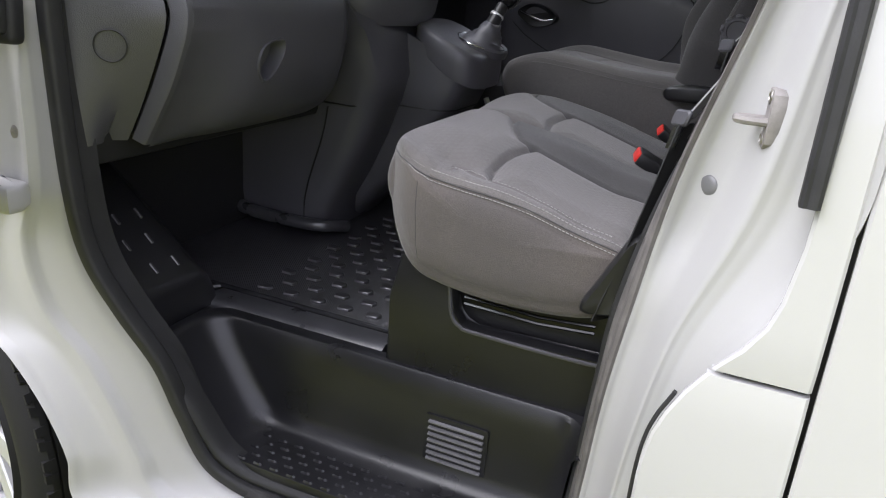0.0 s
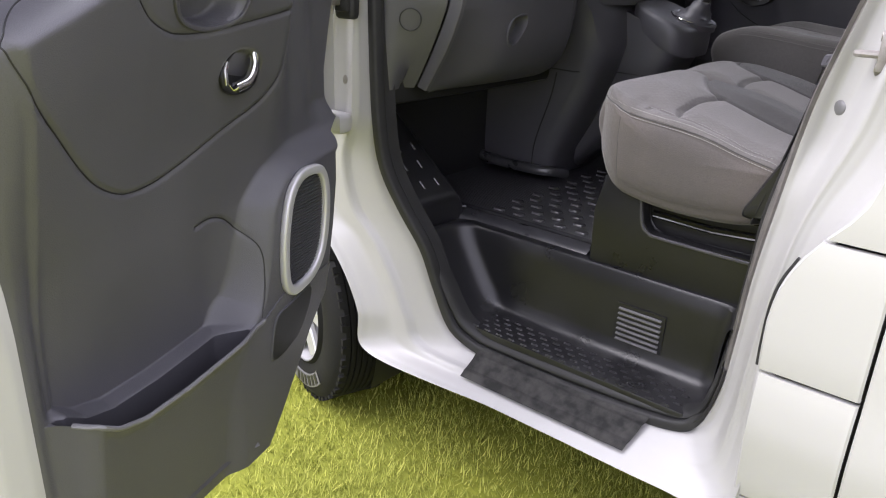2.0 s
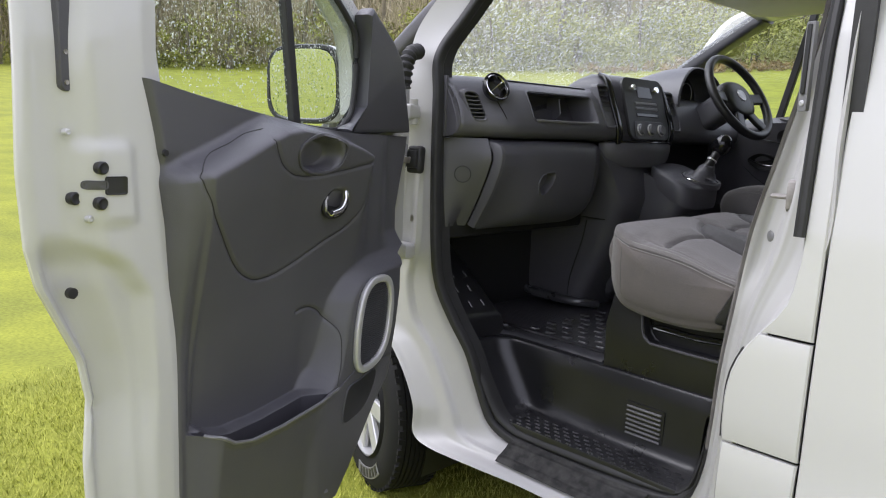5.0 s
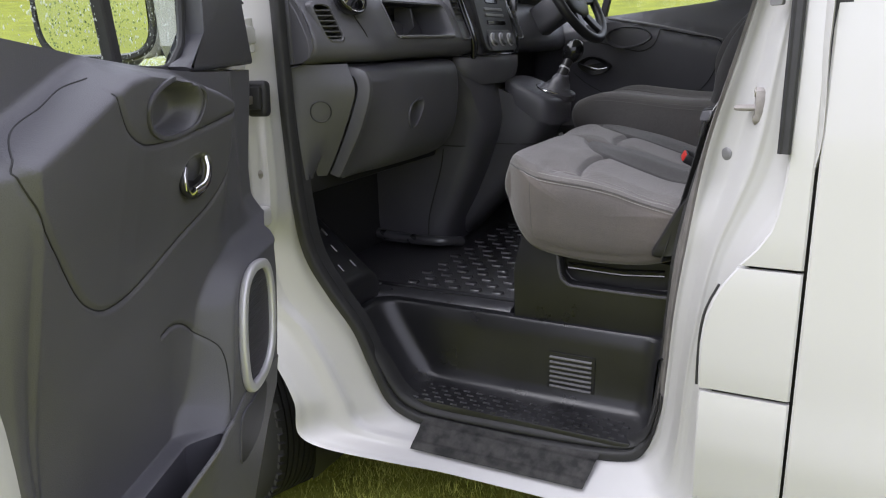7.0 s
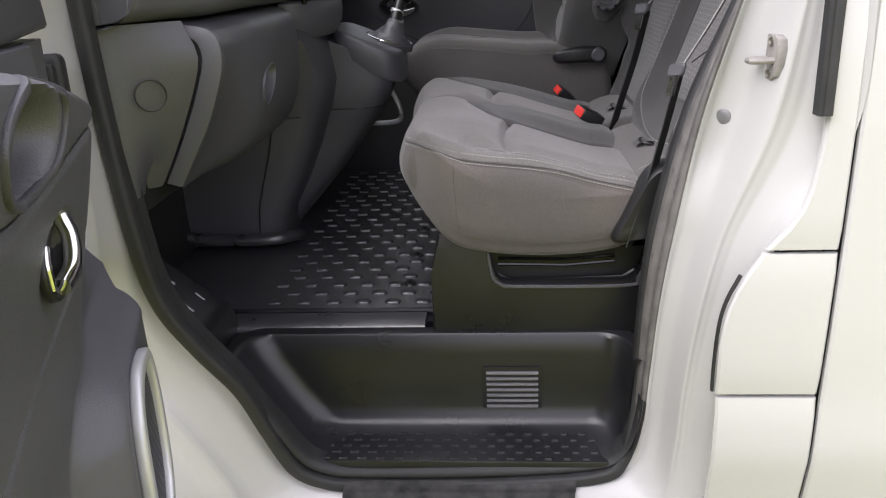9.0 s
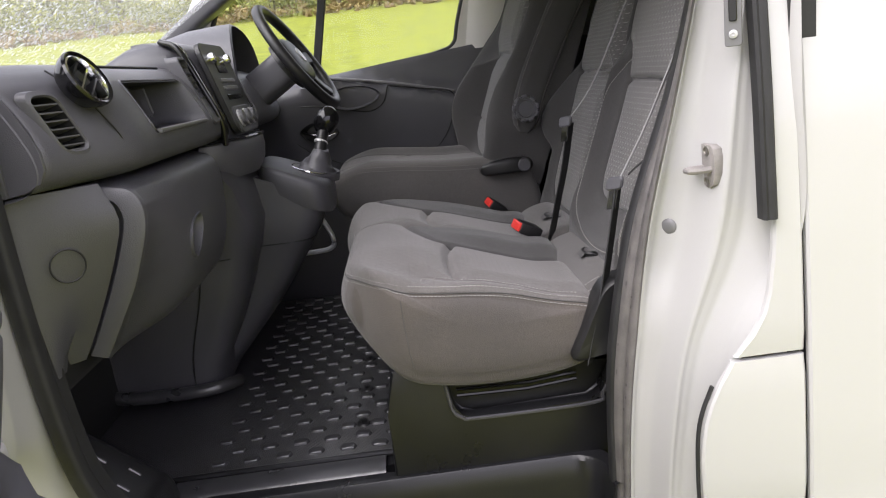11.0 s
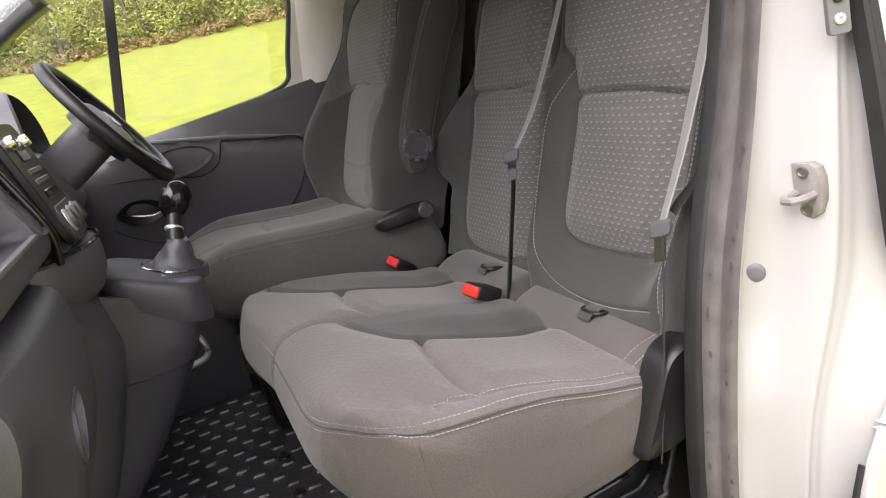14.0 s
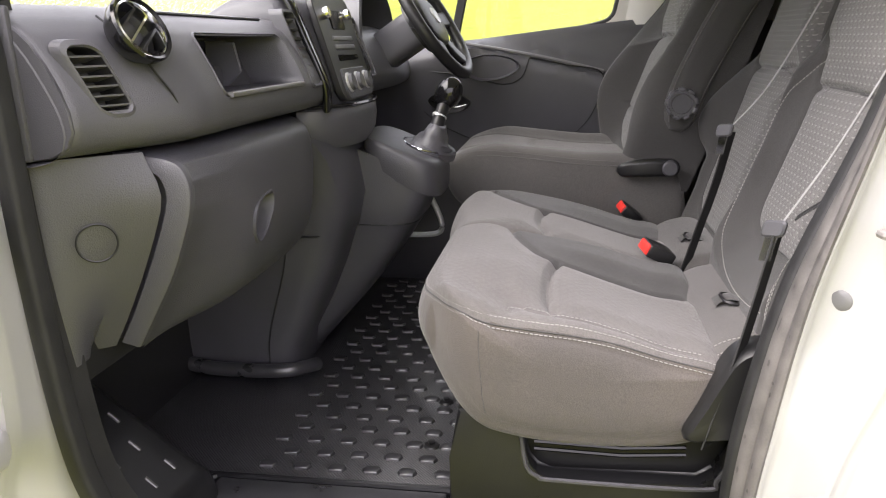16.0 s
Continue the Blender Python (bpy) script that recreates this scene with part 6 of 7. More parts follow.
while zz < .945:
    us = []
    for p, q in zip(loop, loop[1:] + loop[:1]):
        if (p.z < zz) != (q.z < zz):
            us.append(p.x + (q.x - p.x) * (zz - p.z) / (q.z - p.z))
    if len(us) == 2:
        box(bm, min(us) + .006, max(us) - .006, .112, .1162, zz - .0013, zz + .0013)
    zz += .0056
part("grille_rib", bm, TRIM_DARK, ring, "fine black grille ribs")
# lower opening under the speaker
slot = [(p.x, p.z) for p in spline([(.385, 0, .700), (.392, 0, .655), (.430, 0, .610), (.480, 0, .592), (.523, 0, .590), (.528, 0, .615), (.517, 0, .662), (.500, 0, .684), (.455, 0, .690)], 40, True)]
cu, cz = .46, .645
bm = bm_new()
loft(bm, [[(cu + (u - cu) * f, trim_w(u, z) + d, cz + (z - cz) * f) for u, z in slot] for f, d in ((1.03, -.002), (1.03, .003), (1.0, .004), (.97, .002), (.96, .0008))], ring=True)
sl_ = part("bottle_slot", bm, TRIM, trim)
# black sheet laid over the trim for the hole's inner shade
bm = bm_new()
loft(bm, [[(cu + (u - cu) * f, trim_w(u, z) * (1 - k) + trim_w(.46, .645) * k + .004, cz + (z - cz) * f) for u, z in slot] for f, k in ((.98, 0), (.5, .6), (.05, 1))], ring=True, caps="end")
part("slot_dark", bm, BLACK, sl_, "black sheet for the shade inside the bottle slot")
# pull cup
bm = bm_new()
cup = spline([(.577, 0, 1.308), (.632, 0, 1.326), (.692, 0, 1.323), (.732, 0, 1.297), (.717, 0, 1.258), (.662, 0, 1.242), (.597, 0, 1.250), (.572, 0, 1.278)], 40, True)
cu, cz = .652, 1.282
sweep(bm, [(cu + (p.x - cu) * 1.04, trim_w(cu + (p.x - cu) * 1.12, cz + (p.z - cz) * 1.12) + .001, cz + (p.z - cz) * 1.04) for p in cup], rounded(-.004, .004, -.004, .004, .002, 2), closed=True, up=(0, 1, 0))
part("pull_cup", bm, TRIM_DARK, trim)
# chrome release handle in its black cup
bm = bm_new()
hc = spline([(.512, 0, 1.186), (.537, 0, 1.203), (.577, 0, 1.198), (.607, 0, 1.171), (.605, 0, 1.144), (.577, 0, 1.132), (.537, 0, 1.138), (.514, 0, 1.161)], 36, True)
cu, cz = .560, 1.167
FACE = trim_w(cu + .07, cz)
sweep(bm, [(cu + (p.x - cu) * 1.03, FACE + .001, cz + (p.z - cz) * 1.03) for p in hc], rounded(-.004, .004, -.004, .004, .002, 2), closed=True, up=(0, 1, 0))
h = part("release_handle", bm, BLACK, trim, "chrome inner door handle in a black cup")
bm = bm_new()
sweep(bm, spline([(.525, FACE + .004, 1.191), (.532, FACE + .010, 1.171), (.552, FACE + .011, 1.149), (.582, FACE + .006, 1.14)], 16), rounded(-.0085, .0085, -.0075, .0075, .006, 4), up=(0, 1, 0))
part("handle_lever", bm, CHROME, h)
bm = bm_new()
sweep(bm, [(.5985, FACE + .004, 1.184), (.6055, FACE + .004, 1.172), (.6045, FACE + .004, 1.148), (.587, FACE + .003, 1.136), (.557, FACE + .002, 1.135)], rounded(-.0032, .0032, -.003, .003, .002, 2), up=(0, 1, 0), scale=[1.2, 1.3, 1.2, .7, .4])
part("handle_edge", bm, CHROME, h)
bm = bm_new()
loft(bm, [[(cu + (p.x - cu) * f, FACE + d, cz + (p.z - cz) * f) for p in hc] for f, d in ((1.0, .0), (.90, -.010), (.70, -.0145), (.05, -.0150))], ring=True, caps="end")
part("handle_cup", bm, BLACK, h)
for u, z in ((1.052, 1.288),):
    bm = bm_new()
    lathe(bm, [(.007, .0), (.006, .004), (0, .004)], (0, 0, 0), "y", 14)
    bmesh.ops.transform(bm, matrix=Matrix.Translation((u - .012, trim_w(u - .012, z), z)), verts=bm.verts)
    part("trim_screw", bm, BLACK, trim)

# painted shell: shut face, outer skin and window frame
EDGE_U = [(.36, 1.13), (.45, 1.155), (.60, 1.157), (.70, 1.160), (.82, 1.150), (.90, 1.165), (1.00, 1.215), (1.05, 1.24), (1.12, 1.257), (1.25, 1.265), (1.55, 1.257), (1.90, 1.235)]
SHUT = [(.36, 1.03), (1.0, 1.03), (1.3, 1.05), (1.47, 1.075), (1.9, 1.05)]
bm = bm_new()
rows = []
SHUT_W = [(0, .045), (.15, .046), (.40, .038), (.58, .026), (.68, .0), (.76, -.012), (.90, -.022), (.955, -.024), (.975, -.030), (1, -.036)]
for k in range(141):
    z = .37 + 1.50 * k / 140
    e, a = along(EDGE_U, z), along(SHUT, z) - .03
    lean = -.03 * smoothstep(1.4, 1.9, z)
    f = e - a
    # dished panel below the lock, its near edge sweeping down towards the trim
    q1 = along([(.40, .34), (.70, .36), (.90, .33), (1.02, .25), (1.08, .38), (1.13, .62), (1.16, .95)], z)
    deep = .026 * smoothstep(1.15, 1.08, z) * (1 - .55 * smoothstep(.85, .60, z))
    row = [(a, -.01 + lean, z)]
    for i in range(33):
        q = i / 32
        w = along(SHUT_W, q) - deep * smoothstep(q1, q1 + .14, q) * smoothstep(1.0, .86, q)
        # raised seat of the lock
        w += .006 * smoothstep(1.155, 1.17, z) * smoothstep(1.31, 1.295, z) * smoothstep(.30, .36, q) * smoothstep(.72, .66, q)
        w -= .004 * bell(z - .80, .012) * smoothstep(.70, .8, q)
        row.append((a + f * q, w + lean, z))
    row += [(e, -.046 + lean, z), (e - .006, -.052 + lean, z), (e - .08, -.054 + lean, z)]
    rows.append(row)
loft(bm, rows)
part("shut_face", bm, PAINT, door, "white painted shut face with lock fittings", smooth=50)
bm = bm_new()
rows = []
for k in range(31):
    z = .37 + 1.0 * k / 30
    e = along(EDGE_U, z) - .05
    u0 = along(FRONT, z) - .03 if z < 1.0 else .03
    cols = [u0 + (e - u0) * i / 20 for i in range(21)]
    rows.append([(u0, -.02, z)] + [(u, -.056 - .012 * math.sin(math.pi * k / 30), .37 + (min(1.42, along(TOPZ, u) - .02) - .37) * k / 30) for u in cols])
loft(bm, rows)
part("outer_skin", bm, PAINT, door)
bm = bm_new()
loft(bm, [[(.03, -.05, z), (.04, -.045, z), (.07, -.035, z), (.14, -.02, z), (.22, .0, z)] for z in (1.0, 1.1, 1.2, 1.34)])
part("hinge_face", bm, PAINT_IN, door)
bm = bm_new()
prism(bm, [(.02, 1.34), (.06, 1.34), (.20, 1.58), (.56, 1.83), (1.10, 1.85), (1.10, 1.80), (.60, 1.785), (.365, 1.60), (.335, 1.52), (.335, 1.38), (.30, 1.345), (.30, 1.30), (.02, 1.30)], "y", -.056, -.012, .006, 2)
part("window_frame", bm, PAINT, door)
bm = bm_new()
prism(bm, [(.11, 1.337), (.16, 1.53), (.21, 1.585), (.32, 1.66), (.345, 1.64), (.322, 1.58), (.335, 1.40), (.375, 1.36), (.43, 1.342), (.42, 1.33)], "y", -.01, .045, .012, 3)
part("sail_panel", bm, TRIM_DARK, door, "dark mirror-corner trim")
bm = bm_new()
tube(bm, spline([(1.062, .0, 1.80), (1.084, .0, 1.440), (1.05, .0, 1.420), (.68, .0, 1.358), (.45, .0, 1.337), (.38, .0, 1.362), (.350, .0, 1.41), (.340, .0, 1.55), (.385, .0, 1.63), (.62, .0, 1.79)], 80), .008, 8)
part("window_seal", bm, RUBBER, door)
pane = part("window_pane", prism(bm_new(), [(.33, 1.31), (1.09, 1.40), (1.09, 1.82), (.60, 1.80), (.33, 1.62)], "y", -.004, 0), GLASS, door, "wet window glass")
pane.visible_shadow = False
bm = bm_new()
prism(bm, [(.578, 1.335), (.604, 1.338), (.668, 1.80), (.642, 1.80)], "y", -.012, .010, .003, 1)
part("divider_bar", bm, RUBBER, door)
# lock, bolts, buffers on the shut face


def shut_w(u, z):
    a = along(SHUT, z) - .03
    q = (u - a) / (along(EDGE_U, z) - a)
    return along(SHUT_W, q) + .006 * smoothstep(1.155, 1.17, z) * smoothstep(1.31, 1.295, z) * smoothstep(.30, .36, q) * smoothstep(.72, .66, q)


def lock_plate(poly, rise, dip):
    """A plate that follows the shut face, its middle dipping inward."""
    cu, cz = sum(p[0] for p in poly) / len(poly), sum(p[1] for p in poly) / len(poly)
    return loft(bm_new(), [[(cu + (u - cu) * f, shut_w(cu + (u - cu) * f, cz + (z - cz) * f) + d, cz + (z - cz) * f) for u, z in poly] for f, d in ((1.0, -.004), (1.0, rise), (.93, rise), (.88, dip), (.5, dip), (.05, dip))], ring=True, caps="end")


aperture = lock_plate(rounded(1.116, 1.153, 1.2145, 1.247, .004, 3), .0034, .0026)
lk = part("lock_slot", aperture, BLACK, door, "black lock aperture")
part("latch_throat", lock_plate(rounded(1.149, 1.182, 1.224, 1.240, .006, 4), .0040, .0032), TRIM_DARK, lk, "dark grey latch throat")
for u, z in ((1.159, 1.262), (1.189, 1.208), (1.160, 1.200)):
    bm = bm_new()
    lathe(bm, [(.0115, -.006), (.0115, .006), (.009, .008), (.005, .0065), (0, .0065)], (u, shut_w(u, z), z), "y", 18)
    part("lock_bolt", bm, BLACK, door)
for u, z, r, w in ((1.194, 1.039, .010, -.012), (1.203, 1.322, .006, .003), (1.173, 1.172, .006, shut_w(1.173, 1.172))):
    bm = bm_new()
    lathe(bm, [(r, -.004), (r, .006), (r * .6, .007), (0, .005)], (u, w, z), "y", 14)
    part("plug", bm, BLACK if r > .008 else SATIN, door)
bm = bm_new()
prism(bm, rounded(1.182, 1.206, 1.390, 1.64, .012, 4), "y", -.03, -.0, .002, 1)
rub = part("rubber_buffer", bm, TRIM_DARK, door, "dark rubber buffer strip")
for z in (1.405, 1.455):
    part("buffer_screw", lathe(bm_new(), [(.005, -.002), (.004, .002), (0, .001)], (1.195, 0, z), "y", 10), STEEL, rub)

# wing mirror outside the glass
bm = bm_new()
rows = []
for u, f in ((.10, .45), (.13, .80), (.20, .97), (.27, 1.0), (.292, .97), (.285, .90)):
    rows.append([(u, -.212 + .135 * f * math.copysign(abs(math.cos(t)) ** .5, math.cos(t)), 1.463 + .112 * f * math.copysign(abs(math.sin(t)) ** .5, math.sin(t))) for t in [2 * math.pi * k / 40 for k in range(40)]])
loft(bm, rows, ring=True, caps=True)
mirror = part("wing_mirror", bm, PAINT, door, "white wing mirror housing", smooth=50)
bm = bm_new()
prism(bm, [(-.212 + .118 * math.copysign(abs(math.cos(t)) ** .5, math.cos(t)), 1.463 + .097 * math.copysign(abs(math.sin(t)) ** .5, math.sin(t))) for t in [2 * math.pi * k / 40 for k in range(40)]], "x", .293, .298)
for v in bm.verts:
    v.co.x += .065 * (v.co.z - 1.463)
part("mirror_glass", bm, MIRROR, mirror)
bm = bm_new()
tube(bm, [(.291, -.212 + .126 * math.copysign(abs(math.cos(t)) ** .5, math.cos(t)), 1.463 + .104 * math.copysign(abs(math.sin(t)) ** .5, math.sin(t))) for t in [2 * math.pi * k / 40 for k in range(40)]], .008, 6, closed=True, up=(1, 0, 0))
part("mirror_bezel", bm, BLACK, mirror)
bm = bm_new()
prism(bm, [(.10, 1.36), (.26, 1.36), (.24, 1.42), (.12, 1.42)], "y", -.10, -.05, .01, 2)
part("mirror_arm", bm, BLACK, mirror)


# ---- driver's side: door, window, pillars, windscreen ----
far_door = thing("driver_door", "closed driver's door with dark grey moulded trim and a chrome handle", "van door")
bm = bm_new()
rows = []
BELT = [(-1.20, 1.425), (-.724, 1.466), (-.473, 1.491), (-.18, 1.517), (-.02, 1.53)]
for i in range(61):
    x = -1.18 + 1.16 * i / 60
    zt = along(BELT, x)
    led = along([(-1.0, 1.40), (-.72, 1.455), (-.62, 1.43), (-.45, 1.395), (-.28, 1.352), (-.18, 1.34)], x)
    row = [(x, 1.86, zt)]
    for k in range(25):
        z = zt - (zt - .80) * k / 24
        bulge = .045 * smoothstep(led + .025, led - .01, z) * (1 - smoothstep(.0, .30, led - z)) * smoothstep(-1.1, -.9, x) * smoothstep(-.05, -.25, x)
        row.append((x, 1.80 - bulge - .015 * smoothstep(zt - .02, zt, z) * 0 + (.02 * smoothstep(zt - .015, zt, z)), z))
    rows.append(row)
loft(bm, rows)
fd = part("inner_trim", bm, TRIM, far_door, smooth=50)
bm = bm_new()
tube(bm, spline([(-.74, 1.765, 1.455), (-.62, 1.757, 1.435), (-.45, 1.757, 1.40), (-.28, 1.765, 1.357)], 24), .006, 8)
part("ledge", bm, TRIM_LIGHT, fd)
bm = bm_new()
cup = spline([(-.73, 0, 1.40), (-.66, 0, 1.418), (-.58, 0, 1.405), (-.555, 0, 1.375), (-.60, 0, 1.345), (-.68, 0, 1.335), (-.735, 0, 1.36)], 36, True)
loft(bm, [[(-.65 + (p.x + .65) * f, 1.752 + d, 1.377 + (p.z - 1.377) * f) for p in cup] for f, d in ((1.06, .012), (1.0, -.004), (.92, .004), (.75, .03), (.05, .035))], ring=True, caps="end")
part("pull_cup", bm, TRIM_DARK, fd)
bm = bm_new()
cup = spline([(-.865, 0, 1.268), (-.82, 0, 1.30), (-.76, 0, 1.292), (-.725, 0, 1.262), (-.75, 0, 1.235), (-.81, 0, 1.228)], 30, True)
loft(bm, [[(-.80 + (p.x + .80) * f, 1.762 + d, 1.264 + (p.z - 1.264) * f) for p in cup] for f, d in ((1.06, .03), (1.04, .002), (1.0, -.002), (.9, .006), (.6, .02), (.05, .02))], ring=True, caps="end")
rh = part("release_handle", bm, BLACK, fd, "chrome inner door handle")
bm = bm_new()
sweep(bm, spline([(-.85, 1.757, 1.272), (-.82, 1.748, 1.262), (-.77, 1.748, 1.250), (-.735, 1.757, 1.256)], 16), rounded(-.007, .007, -.004, .004, .003, 2))
part("handle_lever", bm, CHROME, rh)
for path in ([(-.97, 1.372), (-.80, 1.362), (-.68, 1.335), (-.60, 1.32), (-.545, 1.345), (-.52, 1.405)], [(-.52, 1.405), (-.40, 1.38), (-.285, 1.352), (-.30, 1.25), (-.35, 1.17), (-.42, 1.13), (-.6, 1.10), (-.85, 1.20), (-.97, 1.372)]):
    bm = bm_new()
    tube(bm, spline([(x, 1.7985 - .045 * (1 - smoothstep(.0, .30, along([(-1.0, 1.40), (-.72, 1.455), (-.62, 1.43), (-.45, 1.395), (-.28, 1.352), (-.18, 1.34)], x) - z)) * smoothstep(-1.1, -.9, x), z) for x, z in path], 40), .0022, 5)
    part("trim_seam", bm, BLACK, fd)
bm = bm_new()
rows = []
for z, y in ((.33, 1.925), (.5, 1.945), (.9, 1.94), (1.2, 1.925), (1.44, 1.905)):
    rows.append([(-1.18, y, z), (-.6, y + .005, z), (.1, y, z)])
loft(bm, rows)
part("outer_skin", bm, PAINT, far_door)
# window of the driver's door
bm = bm_new()
loop = spline([(-1.10, 1.862, 1.435), (-.78, 1.862, 1.450), (-.45, 1.862, 1.482), (-.32, 1.862, 1.498), (-.252, 1.862, 1.525), (-.228, 1.862, 1.60), (-.17, 1.862, 1.82), (-.24, 1.862, 1.895), (-.60, 1.862, 1.935), (-.88, 1.862, 1.915), (-1.04, 1.862, 1.84), (-1.16, 1.862, 1.62)], 90, True)
tube(bm, loop, .013, 8, closed=True)
part("window_seal", bm, RUBBER, far_door)
bm = bm_new()
prism(bm, [(-.803, 1.45), (-.773, 1.45), (-.660, 1.945), (-.690, 1.945)], "y", 1.85, 1.875, .003, 1)
part("divider_bar", bm, RUBBER, far_door)
fp = part("window_pane", prism(bm_new(), [(p.x, p.z) for p in loop[::3]], "y", 1.864, 1.868), GLASS, far_door, "window glass with a few raindrops")
fp.visible_shadow = False
bm = bm_new()
ring2 = []
for p in loop:
    d = Vector((p.x + .62, 0, p.z - 1.70))
    ring2.append(Vector((p.x + d.x * .22, 1.852 + .03, p.z + d.z * .22)))
loft(bm, [[Vector((p.x, 1.845, p.z)) for p in loop], [Vector((p.x + (q.x - p.x) * .5, 1.838, p.z + (q.z - p.z) * .5)) for p, q in zip(loop, ring2)], ring2], ring=True)
part("window_frame", bm, CREAM, far_door, "pale painted window frame", smooth=50)

bm = bm_new()
rows = []
for z in (1.50, 1.60, 1.75, 1.90):
    o = (z - 1.5) * .18
    rows.append([(-.215 + o, 1.84, z), (-.17 + o, 1.80, z), (-.10 + o, 1.79, z), (.02 + o, 1.80, z), (.06 + o, 1.85, z)])
loft(bm, rows)
part("far_centre_pillar", bm, CREAM, van, "pale centre pillar trim")
bm = bm_new()
box(bm, -.12, .31, 1.80, 1.86, .65, 1.55, .01)
part("far_pillar_trim", bm, TRIM_DARK, van)
bm = bm_new()
box(bm, -.02, .30, 1.78, 1.88, 1.5, 1.9, .01)
box(bm, .31, 2.58, 1.90, 1.94, .32, 1.9, .01)
part("far_side_panel", bm, PAINT, van)
# windscreen pillars and glass
for y0, y1, lab in ((.09, .14, "windscreen_pillar"), (1.78, 1.845, "far_windscreen_pillar")):
    bm = bm_new()
    yy = .10 if y0 < 1 else 1.835
    sweep(bm, spline([(-1.86, yy + (.03 if yy < 1 else -.03), 1.26), (-1.55, yy + .01, 1.46), (-1.20, yy + (.015 if yy < 1 else -.015), 1.70), (-.98, yy + (.03 if yy < 1 else -.03), 1.835), (-.86, yy + (.05 if yy < 1 else -.05), 1.895)], 30), rounded(-.045, .045, -.032, .032, .02, 4))
    part(lab, bm, TRIM_DARK, van)
bm = bm_new()
rows = []
for i in range(13):
    f = i / 12
    x, z = -1.84 + .98 * f, 1.27 + .63 * f + .03 * math.sin(math.pi * f)
    rows.append([(x - .10 * (1 - abs(k / 8 - 1) ** 2.2) * (1 - f * .4), .10 + 1.74 * k / 16, z) for k in range(17)])
loft(bm, rows)
ws = part("windscreen", bm, WET_GLASS, van, "windscreen covered with raindrops", smooth=60)
ws.visible_shadow = False
WS = [list(r) for r in rows]


def drops(name, parent, count, at, rmin, rmax, label="", water=DROP):
    """Scattered flat water drops; at(a, b) gives a place and the outward way."""
    bm = bm_new()
    rnd = random.Random(5)
    for _ in range(count):
        p, n = at(rnd.random(), rnd.random())
        r = rmin + (rmax - rmin) * rnd.random() ** 3
        m = Matrix.Translation(p) @ n.to_track_quat("Z", "Y").to_matrix().to_4x4() @ Matrix.Diagonal((r, r * (1 + .5 * rnd.random()), r * .45, 1))
        a = [bm.verts.new(m @ Vector((math.cos(k * 1.0472), math.sin(k * 1.0472), 0))) for k in range(6)]
        b = [bm.verts.new(m @ Vector((.6 * math.cos(k * 1.0472), .6 * math.sin(k * 1.0472), .7))) for k in range(6)]
        t = bm.verts.new(m @ Vector((0, 0, 1)))
        for k in range(6):
            bm.faces.new((a[k], a[(k + 1) % 6], b[(k + 1) % 6], b[k]))
            bm.faces.new((b[k], b[(k + 1) % 6], t))
    for f in bm.faces:
        f.smooth = True
    me = bpy.data.meshes.new(name)
    bm.to_mesh(me)
    bm.free()
    me.materials.append(water)
    ob = new(name, me)
    ob.parent = parent
    ob.visible_shadow = False
    return tagged(ob, label, kind="stuff")


def on_screen(a, b):
    i, k = a * 11.99, b * 15.99
    i0, k0 = int(i), int(k)
    p = Vector(WS[i0][k0]).lerp(Vector(WS[i0 + 1][k0]), i - i0)
    q = Vector(WS[i0][k0 + 1]).lerp(Vector(WS[i0 + 1][k0 + 1]), i - i0)
    return p.lerp(q, k - k0), Vector((-.55, 0, .83))


drops("raindrops", ws, 26000, on_screen, .0013, .0040, "raindrops on the windscreen")
drops("raindrops", pane, 8500, lambda a, b: (Vector((.34 + .74 * a, -.004, 1.325 + .085 * a + (.44 - .05 * a) * b ** .72)), Vector((0, -1, 0))), .0007, .0024, "raindrops on the door glass")
drops("raindrops", fp, 60, lambda a, b: (Vector((-.95 + .7 * a, 1.868, 1.56 + .28 * b)), Vector((0, 1, 0))), .0012, .0025, "raindrops on the far glass", CLEAR_DROP)
drops("raindrops", mirror, 500, lambda a, b: (Vector((.2985 + .065 * (.19 * b - .093), -.32 + .22 * a, 1.37 + .19 * b)), Vector((1, 0, 0))), .001, .0025, "raindrops on the mirror", CLEAR_DROP)


# ---- belts, buckles ----
def strap(name, parent, pts, width, material, way, t=.0012, gather=1.0):
    """A flat belt along points, its width along way, gathered towards its end."""
    w = Vector(way).normalized() * width / 2
    P = spline(pts, 40)
    rows = []
    for i, p in enumerate(P):
        tan = (P[min(i + 1, 39)] - P[max(i - 1, 0)]).normalized()
        n = tan.cross(w).normalized() * t
        v = w * (1 + (gather - 1) * smoothstep(20, 39, i))
        rows.append([p - v - n, p + v - n, p + v + n, p - v + n])
    return part(name, loft(bm_new(), rows, ring=True, caps=True), material, parent)


def tongue(parent, p, way, down):
    bm = bm_new()
    w, d = Vector(way).normalized(), Vector(down).normalized()
    n = w.cross(d)
    m = Matrix((w.to_4d(), d.to_4d(), n.to_4d(), (0, 0, 0, 1))).transposed()
    m.translation = Vector(p)
    for i in range(3):
        m[3][i] = 0
    prism(bm, rounded(-.016, .016, -.014, .010, .007, 3), "z", -.005, .005, .003, 1, m)
    tg = part("belt_tongue", bm, TRIM, parent, "belt tongue with a steel blade")
    bm = bm_new()
    prism(bm, [(-.008, .010), (.008, .010), (.008, .044), (-.008, .044)], "z", -.0015, .0015, .0, 1, m)
    part("blade", bm, CHROME, tg)
    return tg


